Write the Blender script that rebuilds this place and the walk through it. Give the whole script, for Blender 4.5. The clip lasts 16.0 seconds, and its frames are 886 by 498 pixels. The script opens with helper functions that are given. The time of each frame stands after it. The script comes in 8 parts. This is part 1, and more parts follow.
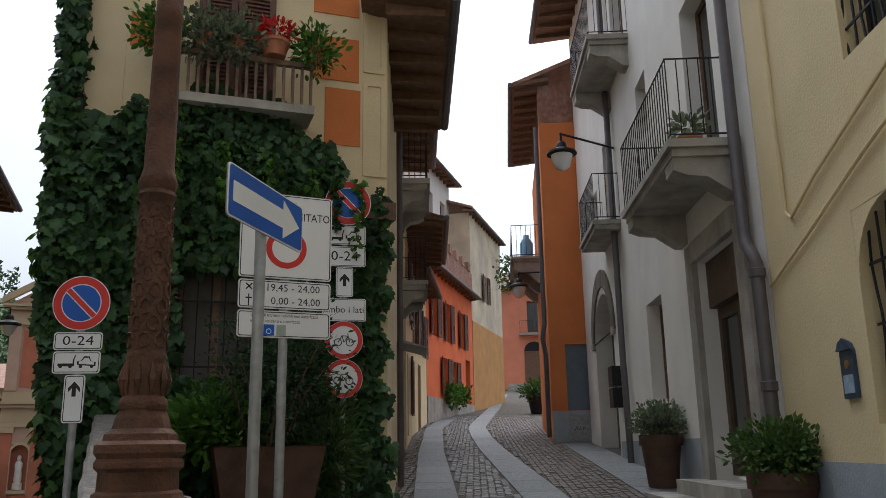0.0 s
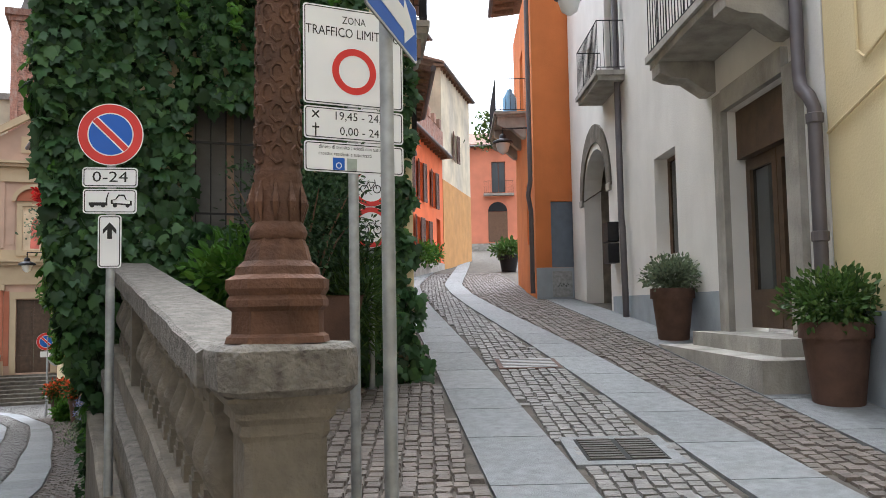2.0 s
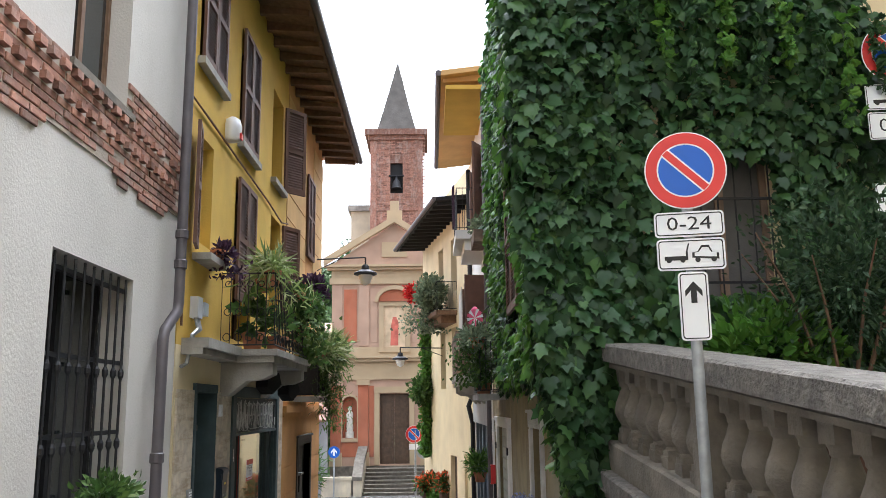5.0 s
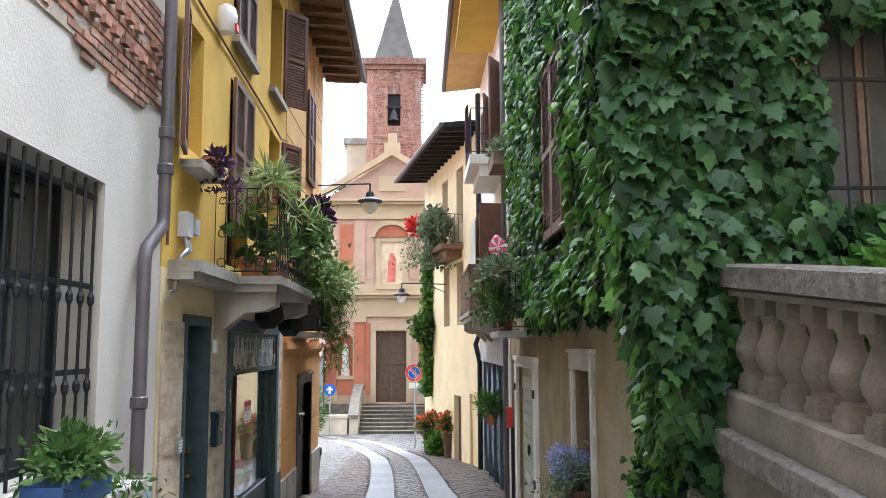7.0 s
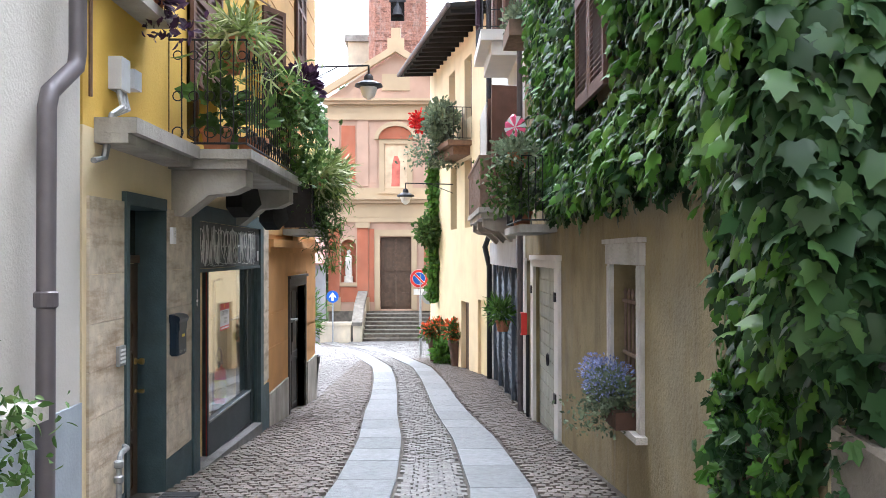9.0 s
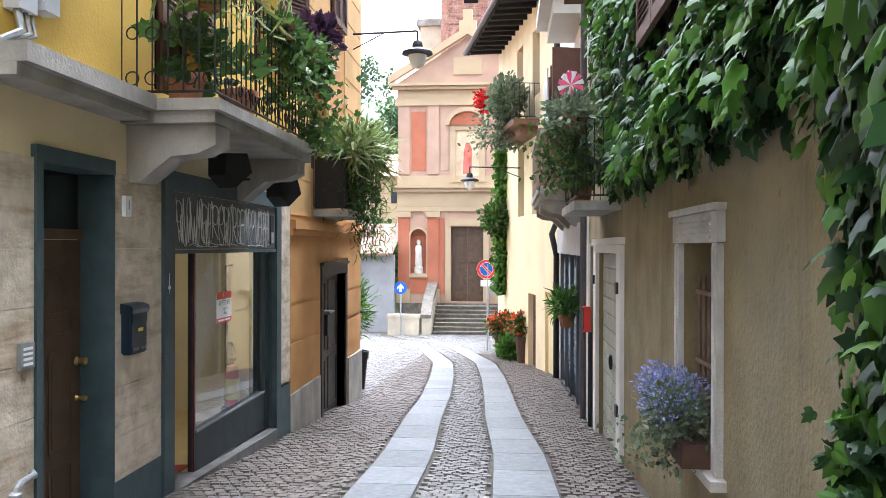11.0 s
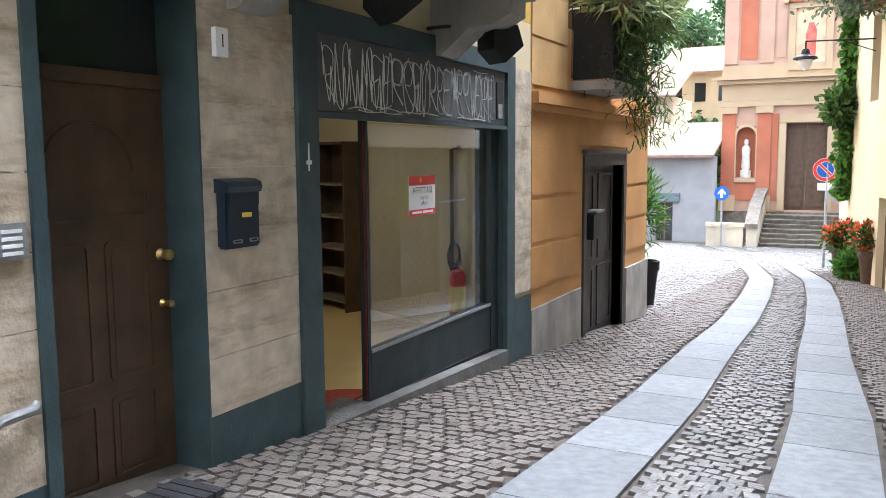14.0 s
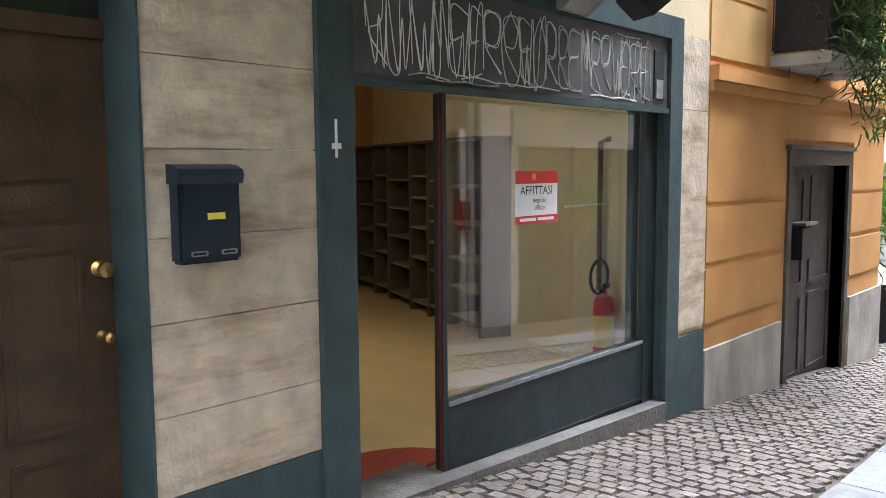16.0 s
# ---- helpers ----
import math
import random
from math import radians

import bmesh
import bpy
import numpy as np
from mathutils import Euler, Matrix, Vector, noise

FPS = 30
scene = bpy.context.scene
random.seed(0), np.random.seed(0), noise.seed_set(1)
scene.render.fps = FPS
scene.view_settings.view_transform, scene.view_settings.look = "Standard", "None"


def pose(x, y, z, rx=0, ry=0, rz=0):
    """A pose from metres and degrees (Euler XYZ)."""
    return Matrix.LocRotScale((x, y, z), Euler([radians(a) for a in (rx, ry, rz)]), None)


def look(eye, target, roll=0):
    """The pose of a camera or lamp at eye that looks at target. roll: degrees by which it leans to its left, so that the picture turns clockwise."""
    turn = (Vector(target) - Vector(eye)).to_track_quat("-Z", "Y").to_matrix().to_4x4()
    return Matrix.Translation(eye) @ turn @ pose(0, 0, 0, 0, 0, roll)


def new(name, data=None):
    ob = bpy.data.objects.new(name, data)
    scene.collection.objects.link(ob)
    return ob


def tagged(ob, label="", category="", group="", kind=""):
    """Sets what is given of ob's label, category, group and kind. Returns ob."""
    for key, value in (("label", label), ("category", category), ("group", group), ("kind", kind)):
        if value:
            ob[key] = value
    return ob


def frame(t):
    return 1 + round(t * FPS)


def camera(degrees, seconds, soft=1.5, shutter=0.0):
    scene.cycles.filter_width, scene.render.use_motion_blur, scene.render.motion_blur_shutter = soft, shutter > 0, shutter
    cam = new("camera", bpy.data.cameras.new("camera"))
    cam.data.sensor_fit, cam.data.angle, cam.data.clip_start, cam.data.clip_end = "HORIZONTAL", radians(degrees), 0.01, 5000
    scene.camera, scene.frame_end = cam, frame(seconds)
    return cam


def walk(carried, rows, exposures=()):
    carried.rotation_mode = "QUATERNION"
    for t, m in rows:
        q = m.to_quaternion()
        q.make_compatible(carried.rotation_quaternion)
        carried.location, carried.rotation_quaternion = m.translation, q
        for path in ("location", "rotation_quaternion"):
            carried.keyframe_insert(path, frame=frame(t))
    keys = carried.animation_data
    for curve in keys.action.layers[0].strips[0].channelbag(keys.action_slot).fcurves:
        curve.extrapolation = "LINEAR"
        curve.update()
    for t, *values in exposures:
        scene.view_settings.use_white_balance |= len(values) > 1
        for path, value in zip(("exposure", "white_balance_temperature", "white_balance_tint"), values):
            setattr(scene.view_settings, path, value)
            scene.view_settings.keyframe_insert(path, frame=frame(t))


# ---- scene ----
# camera and walk
cam = camera(56.6, 16.0, 0.75)
ROWS = [
    (0.0, (1.899, -7.773, 1.883), (2.548, -5.941, 2.353), -1.0),
    (0.5, (1.859, -7.567, 1.859), (2.603, -5.744, 2.208), -0.9),
    (1.0, (1.756, -7.364, 1.83), (2.53, -5.528, 2.004), 0.2),
    (1.5, (1.549, -7.17, 1.828), (2.355, -5.347, 1.988), -1.5),
    (2.0, (1.344, -6.96, 1.822), (2.112, -5.118, 1.96), -1.0),
    (2.5, (1.141, -6.68, 1.851), (1.713, -4.769, 1.997), -2.0),
    (3.0, (0.9, -6.363, 1.861), (1.298, -4.42, 2.116), -2.2),
    (3.5, (0.649, -6.205, 1.875), (0.865, -4.242, 2.19), -2.3),
    (4.0, (0.483, -5.947, 1.846), (0.577, -3.985, 2.222), -1.4),
    (4.5, (0.306, -5.653, 1.808), (0.337, -3.689, 2.185), -0.7),
    (6.8, (-0.285, -4.004, 1.796), (-0.237, -2.023, 2.066), -1.0),
    (7.0, (-0.29, -3.817, 1.795), (-0.237, -1.831, 2.026), -0.2),
    (7.5, (-0.322, -3.394, 1.778), (-0.244, -1.407, 1.99), -0.9),
    (8.0, (-0.342, -2.944, 1.723), (-0.263, -0.955, 1.92), -1.2),
    (8.5, (-0.312, -2.498, 1.661), (-0.253, -0.5, 1.725), -0.2),
    (9.0, (-0.276, -2.06, 1.612), (-0.237, -0.06, 1.625), -0.1),
    (9.2, (-0.257, -1.907, 1.603), (-0.223, 0.093, 1.611), -0.2),
    (11.3, (0.276, -0.156, 1.436), (0.091, 1.836, 1.43), 0.6),
    (11.5, (0.301, -0.003, 1.393), (0.109, 1.988, 1.377), 1.0),
    (12.0, (0.387, 0.4, 1.345), (0.154, 2.381, 1.196), 1.2),
    (12.5, (0.497, 0.765, 1.306), (0.012, 2.699, 1.145), 1.0),
    (13.0, (0.526, 1.153, 1.265), (-0.16, 3.025, 1.105), 0.5),
    (13.5, (0.481, 1.59, 1.217), (-0.29, 3.43, 1.069), -0.8),
    (14.0, (0.472, 2.036, 1.184), (-0.435, 3.805, 0.96), -0.4),
    (14.5, (0.366, 2.488, 1.141), (-0.585, 4.23, 0.891), -0.2),
    (15.0, (0.339, 2.889, 1.103), (-0.775, 4.536, 0.886), -0.4),
    (15.5, (0.318, 3.301, 1.085), (-0.983, 4.804, 0.867), -0.1),
    (16.0, (0.232, 3.769, 1.053), (-1.102, 5.245, 0.857), -0.4),
]
EXPOSURES = [(0.0, -0.26, 5850, 10), (0.7, 0.34, 5850, 10), (1.5, 0.92, 5850, 10), (2.5, 0.98, 5850, 10), (3.3, 1.22, 5850, 11), (4.5, 1.37, 5800, 11), (7.0, 1.89, 5600, 12), (9.0, 2.19, 5600, 13), (11.5, 2.26, 5550, 13), (13.2, 2.27, 5550, 13), (14.5, 2.43, 5600, 13), (15.5, 2.6, 5650, 13), (16.0, 2.72, 5700, 13)]
walk(cam, [(t, look(eye, aim, roll)) for t, eye, aim, roll in ROWS], EXPOSURES)

# overcast sky and a soft sun
world = bpy.data.worlds.new("overcast_sky")
scene.world = world
world.use_nodes = True
wn, wl = world.node_tree.nodes, world.node_tree.links
sky = wn.new("ShaderNodeTexSky")
sky.sky_type = "NISHITA"
sky.sun_disc = False
sky.sun_elevation, sky.sun_rotation = radians(70), radians(25)
sky.dust_density, sky.air_density = 7.0, 1.0
hsv = wn.new("ShaderNodeHueSaturation")
hsv.inputs["Saturation"].default_value, hsv.inputs["Value"].default_value = 0.1, 1.8
wl.new(sky.outputs[0], hsv.inputs["Color"])
wl.new(hsv.outputs[0], wn["Background"].inputs[0])
wn["Background"].inputs[1].default_value = 0.15
sun_data = bpy.data.lights.new("sun", "SUN")
sun_data.energy, sun_data.angle, sun_data.color = 0.8, radians(110), (1.0, 0.985, 0.96)
sun = new("sun", sun_data)
sun.matrix_world = look((5.5, 16.5, 35), (0, 5, 0))

# ---------- materials ----------
def mat(name, col, rough=0.8, var=0.12, scale=6.0, bump=0.15, fine=60.0, metal=0.0, stain=0.0, stain_col=(0.1, 0.09, 0.08), stain_scale=0.8, rnd=0.0, spec=0.4, stretch=(1, 1, 0.35)):
    m = bpy.data.materials.new(name)
    m.use_nodes = True
    n, l = m.node_tree.nodes, m.node_tree.links
    b = n["Principled BSDF"]
    b.inputs["Roughness"].default_value, b.inputs["Metallic"].default_value = rough, metal
    b.inputs["Specular IOR Level"].default_value = spec
    tc = n.new("ShaderNodeTexCoord")
    geo = n.new("ShaderNodeNewGeometry")
    n1 = n.new("ShaderNodeTexNoise")
    n1.inputs["Scale"].default_value, n1.inputs["Detail"].default_value = scale, 6
    l.new(geo.outputs["Position"], n1.inputs["Vector"])
    ramp = n.new("ShaderNodeMapRange")
    ramp.inputs["From Min"].default_value, ramp.inputs["From Max"].default_value = 0.3, 0.7
    ramp.inputs["To Min"].default_value, ramp.inputs["To Max"].default_value = 1 - var, 1 + var
    l.new(n1.outputs["Fac"], ramp.inputs["Value"])
    mul = n.new("ShaderNodeVectorMath")
    mul.operation = "SCALE"
    mul.inputs[0].default_value = col
    l.new(ramp.outputs["Result"], mul.inputs["Scale"])
    out = mul.outputs[0]
    if rnd:
        info = n.new("ShaderNodeObjectInfo")
        add = n.new("ShaderNodeMath")
        add.operation = "ADD"
        l.new(info.outputs["Random"], add.inputs[0])
        l.new(geo.outputs["Random Per Island"], add.inputs[1])
        fr = n.new("ShaderNodeMath")
        fr.operation = "FRACT"
        l.new(add.outputs[0], fr.inputs[0])
        r2 = n.new("ShaderNodeMapRange")
        r2.inputs["To Min"].default_value, r2.inputs["To Max"].default_value = 1 - rnd, 1 + rnd
        l.new(fr.outputs[0], r2.inputs["Value"])
        m2 = n.new("ShaderNodeVectorMath")
        m2.operation = "SCALE"
        l.new(out, m2.inputs[0])
        l.new(r2.outputs[0], m2.inputs["Scale"])
        out = m2.outputs[0]
    if stain:
        n3 = n.new("ShaderNodeTexNoise")
        n3.inputs["Scale"].default_value, n3.inputs["Detail"].default_value, n3.inputs["Roughness"].default_value = stain_scale, 8, 0.65
        mp = n.new("ShaderNodeMapping")
        mp.inputs["Scale"].default_value = stretch
        l.new(geo.outputs["Position"], mp.inputs["Vector"])
        l.new(mp.outputs[0], n3.inputs["Vector"])
        r3 = n.new("ShaderNodeMapRange")
        r3.inputs["From Min"].default_value, r3.inputs["From Max"].default_value, r3.inputs["To Max"].default_value = 0.48, 0.72, stain
        l.new(n3.outputs["Fac"], r3.inputs["Value"])
        mx = n.new("ShaderNodeMix")
        mx.data_type = "RGBA"
        l.new(r3.outputs[0], mx.inputs["Factor"])
        l.new(out, mx.inputs[6])
        mx.inputs[7].default_value = (*stain_col, 1)
        out = mx.outputs[2]
    l.new(out, b.inputs["Base Color"])
    if bump:
        n2 = n.new("ShaderNodeTexNoise")
        n2.inputs["Scale"].default_value, n2.inputs["Detail"].default_value = fine, 5
        l.new(geo.outputs["Position"], n2.inputs["Vector"])
        bp = n.new("ShaderNodeBump")
        bp.inputs["Strength"].default_value, bp.inputs["Distance"].default_value = bump, 0.02
        l.new(n2.outputs["Fac"], bp.inputs["Height"])
        l.new(bp.outputs[0], b.inputs["Normal"])
    return m


def leafmat(name, col, col2, gloss=0.4, tr=0.3):
    m = mat(name, col, gloss, 0.25, 2.0, 0.0, rnd=0.4, spec=0.25)
    n, l = m.node_tree.nodes, m.node_tree.links
    b = n["Principled BSDF"]
    src = b.inputs["Base Color"].links[0].from_socket
    geo = n.new("ShaderNodeNewGeometry")
    mx = n.new("ShaderNodeMix")
    mx.data_type = "RGBA"
    mr = n.new("ShaderNodeMapRange")
    mr.inputs["From Min"].default_value = 0.6
    l.new(geo.outputs["Random Per Island"], mr.inputs["Value"])
    l.new(mr.outputs[0], mx.inputs["Factor"])
    l.new(src, mx.inputs[6])
    mx.inputs[7].default_value = (*col2, 1)
    l.new(mx.outputs[2], b.inputs["Base Color"])
    t = n.new("ShaderNodeBsdfTranslucent")
    l.new(mx.outputs[2], t.inputs["Color"])
    ms = n.new("ShaderNodeMixShader")
    ms.inputs[0].default_value = tr
    l.new(b.outputs[0], ms.inputs[1])
    l.new(t.outputs[0], ms.inputs[2])
    l.new(ms.outputs[0], n["Material Output"].inputs["Surface"])
    return m


def oldplaster(name, col, patch, dirt):
    """Lime plaster with flaked pale patches, long damp runs and fine cracks."""
    m = mat(name, col, 0.92, 0.22, 2.2, 0.5, 30, stain=0.5, stain_col=patch, stain_scale=0.9, stretch=(1, 1, 0.55))
    n, l = m.node_tree.nodes, m.node_tree.links
    b = n["Principled BSDF"]
    src = b.inputs["Base Color"].links[0].from_socket
    geo = n.new("ShaderNodeNewGeometry")
    for sc, st, lo, hi, amount, c in ((3.2, (1, 1, 0.08), 0.55, 0.75, 0.6, dirt), (1.6, (1, 1.2, 0.1), 0.62, 0.7, 0.55, patch), (11.0, (1, 1, 1), 0.6, 0.72, 0.55, dirt)):
        mp = n.new("ShaderNodeMapping")
        mp.inputs["Scale"].default_value, mp.inputs["Location"].default_value = st, (sc, 0.3, 1.7)
        l.new(geo.outputs["Position"], mp.inputs["Vector"])
        tx = n.new("ShaderNodeTexNoise")
        tx.inputs["Scale"].default_value, tx.inputs["Detail"].default_value, tx.inputs["Roughness"].default_value = sc, 9, 0.62
        l.new(mp.outputs[0], tx.inputs["Vector"])
        mr = n.new("ShaderNodeMapRange")
        mr.inputs["From Min"].default_value, mr.inputs["From Max"].default_value, mr.inputs["To Max"].default_value = lo, hi, amount
        l.new(tx.outputs["Fac"], mr.inputs["Value"])
        mx = n.new("ShaderNodeMix")
        mx.data_type = "RGBA"
        l.new(mr.outputs[0], mx.inputs["Factor"])
        l.new(src, mx.inputs[6])
        mx.inputs[7].default_value = (*c, 1)
        src = mx.outputs[2]
    l.new(src, b.inputs["Base Color"])
    return m


def glassmat(name, tint=(0.9, 0.95, 0.95)):
    m = bpy.data.materials.new(name)
    m.use_nodes = True
    b = m.node_tree.nodes["Principled BSDF"]
    b.inputs["Base Color"].default_value = (*tint, 1)
    b.inputs["Roughness"].default_value, b.inputs["Transmission Weight"].default_value, b.inputs["IOR"].default_value = 0.02, 1.0, 1.9
    return m


def brickmat():
    m = mat("brick_clay", (0.29, 0.148, 0.105), 0.9, 0.3, 9, 0.5, 50, rnd=0.4, stain=0.5, stain_col=(0.45, 0.4, 0.35), stain_scale=4)
    return m


M_GREY = mat("warm_grey_plaster", (0.52, 0.495, 0.45), 0.9, 0.07, 1.2, 0.25, 45, stain=0.35, stain_col=(0.4, 0.37, 0.32))
M_BAND = mat("blue_grey_band", (0.33, 0.37, 0.41), 0.85, 0.1, 3, 0.25, 40, stain=0.3, stain_col=(0.25, 0.24, 0.22))
M_YELLOW = mat("yellow_plaster", (0.63, 0.41, 0.075), 0.9, 0.1, 1.5, 0.2, 40, stain=0.25, stain_col=(0.5, 0.3, 0.06))
M_OCHRE = mat("ochre_plaster", (0.52, 0.27, 0.09), 0.9, 0.12, 1.8, 0.3, 40, stain=0.35, stain_col=(0.35, 0.2, 0.09))
M_OCHRE2 = mat("light_ochre_plaster", (0.6, 0.38, 0.15), 0.9, 0.12, 1.8, 0.3, 40, stain=0.3, stain_col=(0.4, 0.26, 0.12))
M_CREAM = mat("cream_plaster", (0.72, 0.6, 0.38), 0.9, 0.07, 1.5, 0.2, 40, stain=0.3, stain_col=(0.5, 0.38, 0.22))
M_PALE = mat("pale_yellow_plaster", (0.7, 0.58, 0.34), 0.9, 0.06, 1.2, 0.25, 40, stain=0.2, stain_col=(0.55, 0.4, 0.18))
M_WHITE = mat("white_plaster", (0.74, 0.72, 0.68), 0.9, 0.06, 1.2, 0.25, 40, stain=0.25, stain_col=(0.5, 0.47, 0.42))
M_OLIVE = oldplaster("weathered_olive_plaster", (0.27, 0.215, 0.11), (0.33, 0.31, 0.25), (0.15, 0.115, 0.06))
M_SURR = mat("worn_white_lime_paint", (0.56, 0.54, 0.5), 0.9, 0.12, 7, 0.4, 60, stain=0.5, stain_col=(0.3, 0.27, 0.22), stain_scale=4)
M_ORANGE = mat("orange_plaster", (0.62, 0.2, 0.06), 0.9, 0.1, 1.2, 0.25, 40, stain=0.35, stain_col=(0.45, 0.14, 0.05))
M_RED = mat("vermilion_plaster", (0.72, 0.16, 0.05), 0.9, 0.1, 1.4, 0.2, 40, stain=0.2, stain_col=(0.5, 0.2, 0.1))
M_PINK = mat("salmon_plaster", (0.75, 0.27, 0.16), 0.9, 0.08, 1.2, 0.2, 40)
M_WEATHER = mat("weathered_lime_plaster", (0.6, 0.52, 0.38), 0.95, 0.2, 1.1, 0.5, 20, stain=0.75, stain_col=(0.3, 0.28, 0.26), stain_scale=0.6)
M_TRAV = mat("travertine", (0.58, 0.5, 0.385), 0.6, 0.22, 7, 0.5, 30, stain=0.95, stain_col=(0.27, 0.185, 0.1), stain_scale=2.6, stretch=(0.7, 0.7, 3.2))
M_TEAL = mat("dark_teal_paint", (0.04, 0.068, 0.074), 0.6, 0.2, 6, 0.25, 60, stain=0.3, stain_col=(0.09, 0.12, 0.12), stain_scale=4)
M_TEALD = mat("blackish_teal_paint", (0.016, 0.026, 0.029), 0.5, 0.25, 6, 0.2, 60, stain=0.4, stain_col=(0.05, 0.065, 0.066), stain_scale=5)
M_DARKSTONE = mat("dark_sign_stone", (0.09, 0.095, 0.095), 0.7, 0.2, 5, 0.2, 60)
M_BROWNDOOR = mat("brown_door_wood", (0.088, 0.053, 0.03), 0.5, 0.3, 5, 0.2, 90, stain=0.5, stain_col=(0.05, 0.03, 0.018), stain_scale=6, stretch=(1, 1, 0.12))
M_OLDIRON = mat("weathered_dark_door", (0.05, 0.042, 0.037), 0.65, 0.25, 6, 0.25, 60, stain=0.5, stain_col=(0.1, 0.09, 0.08), stain_scale=3)
M_SHUTTER = mat("brown_shutter_paint", (0.13, 0.065, 0.045), 0.6, 0.15, 6, 0.1, 80)
M_WOOD = mat("old_wood", (0.17, 0.095, 0.055), 0.7, 0.25, 12, 0.25, 90, stain=0.3)
M_GREYWOOD = mat("grey_wood", (0.22, 0.15, 0.11), 0.85, 0.25, 10, 0.3, 90)
M_BLACK = mat("black_iron", (0.02, 0.02, 0.022), 0.55, 0.2, 20, 0.1, 90, metal=0.3)
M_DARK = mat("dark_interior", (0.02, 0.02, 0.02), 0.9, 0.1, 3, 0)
M_RUST = mat("rusted_cast_iron", (0.11, 0.055, 0.033), 0.75, 0.4, 7, 0.4, 60, metal=0.2, stain=0.6, stain_col=(0.06, 0.045, 0.035), stain_scale=3)
M_CORTEN = mat("corten_steel", (0.1, 0.055, 0.038), 0.75, 0.25, 6, 0.2, 60, metal=0.2)
M_PIPE = mat("brown_grey_pipe", (0.11, 0.097, 0.102), 0.5, 0.12, 6, 0.05, 60, metal=0.15)
M_STEEL = mat("galvanised_steel", (0.3, 0.31, 0.31), 0.5, 0.2, 15, 0.08, 80, metal=0.5)
M_STONE = mat("weathered_stone", (0.172, 0.152, 0.122), 0.95, 0.3, 5, 0.7, 35, stain=0.75, stain_col=(0.11, 0.1, 0.085), stain_scale=2.4)
M_COPING = mat("lichen_stone", (0.165, 0.152, 0.132), 0.95, 0.4, 22, 0.9, 50, stain=0.85, stain_col=(0.075, 0.07, 0.062), stain_scale=11, stretch=(1, 1, 1))
M_CONC = mat("balcony_stone", (0.36, 0.34, 0.3), 0.9, 0.2, 3, 0.4, 40, stain=0.65, stain_col=(0.15, 0.14, 0.12), stain_scale=2)
M_SLAB = mat("granite_slab", (0.185, 0.192, 0.196), 0.6, 0.2, 14, 0.45, 110, rnd=0.14, stain=0.5, stain_col=(0.17, 0.17, 0.165), stain_scale=2.2, spec=0.25, stretch=(1, 1, 1))
M_SILL = mat("dark_worn_stone", (0.12, 0.115, 0.105), 0.8, 0.25, 6, 0.6, 40, stain=0.5, stain_col=(0.06, 0.055, 0.05), stain_scale=3)
M_COB = mat("grey_porphyry_cobble", (0.16, 0.153, 0.142), 0.55, 0.22, 9, 0.6, 45, rnd=0.2, stain=0.4, stain_col=(0.12, 0.11, 0.095), stain_scale=7, stretch=(1, 1, 1))
M_COBR = mat("reddish_porphyry_cobble", (0.128, 0.108, 0.092), 0.62, 0.22, 9, 0.6, 45, rnd=0.2, stain=0.4, stain_col=(0.11, 0.09, 0.075), stain_scale=7, stretch=(1, 1, 1))
M_JOINT = mat("sandy_joint", (0.08, 0.069, 0.055), 0.95, 0.3, 5, 0.5, 60)
M_BRICK = brickmat()
M_MORTAR = mat("lime_mortar", (0.4, 0.34, 0.28), 0.95, 0.2, 6, 0.5, 60)
M_TILE = mat("terracotta_roof_tile", (0.3, 0.18, 0.13), 0.9, 0.25, 4, 0.3, 40, rnd=0.3)
M_TERRA = mat("terracotta_pot", (0.42, 0.17, 0.09), 0.8, 0.15, 8, 0.15, 60)
M_GLASS = glassmat("clear_glass")
M_PANE = mat("dark_window_glass", (0.03, 0.035, 0.035), 0.06, 0.1, 2, 0.0, spec=0.7)
M_LEAF = leafmat("ivy_leaf_green", (0.033, 0.077, 0.028), (0.066, 0.14, 0.038), 0.42, 0.27)
M_LEAFL = leafmat("young_ivy_leaf", (0.07, 0.17, 0.025), (0.13, 0.26, 0.035), 0.45)
M_FOL = leafmat("shrub_leaf", (0.055, 0.11, 0.025), (0.11, 0.17, 0.04), 0.5)
M_SHRUB = leafmat("dark_airy_shrub_leaf", (0.035, 0.07, 0.03), (0.075, 0.12, 0.05), 0.55)
M_FOLG = leafmat("grey_green_leaf", (0.14, 0.18, 0.11), (0.22, 0.26, 0.15), 0.6)
M_SPIDER = leafmat("striped_spider_leaf", (0.2, 0.27, 0.08), (0.42, 0.45, 0.25), 0.5)
M_PURPLE = leafmat("purple_leaf", (0.045, 0.02, 0.045), (0.08, 0.04, 0.07), 0.45)
M_BLUEFL = leafmat("blue_lobelia_petal", (0.24, 0.28, 0.5), (0.36, 0.36, 0.56), 0.6)
M_REDFL = leafmat("red_geranium_petal", (0.55, 0.02, 0.02), (0.65, 0.05, 0.03), 0.6)
M_ORFL = leafmat("orange_petal", (0.6, 0.09, 0.03), (0.65, 0.16, 0.05), 0.6)
M_FAR = leafmat("distant_tree_leaf", (0.05, 0.09, 0.035), (0.09, 0.13, 0.05), 0.7)
M_SWHITE = mat("sign_white", (0.8, 0.81, 0.82), 0.4, 0.03, 3, 0.0)
M_SBLUE = mat("sign_blue", (0.015, 0.11, 0.5), 0.4, 0.05, 3, 0.0)
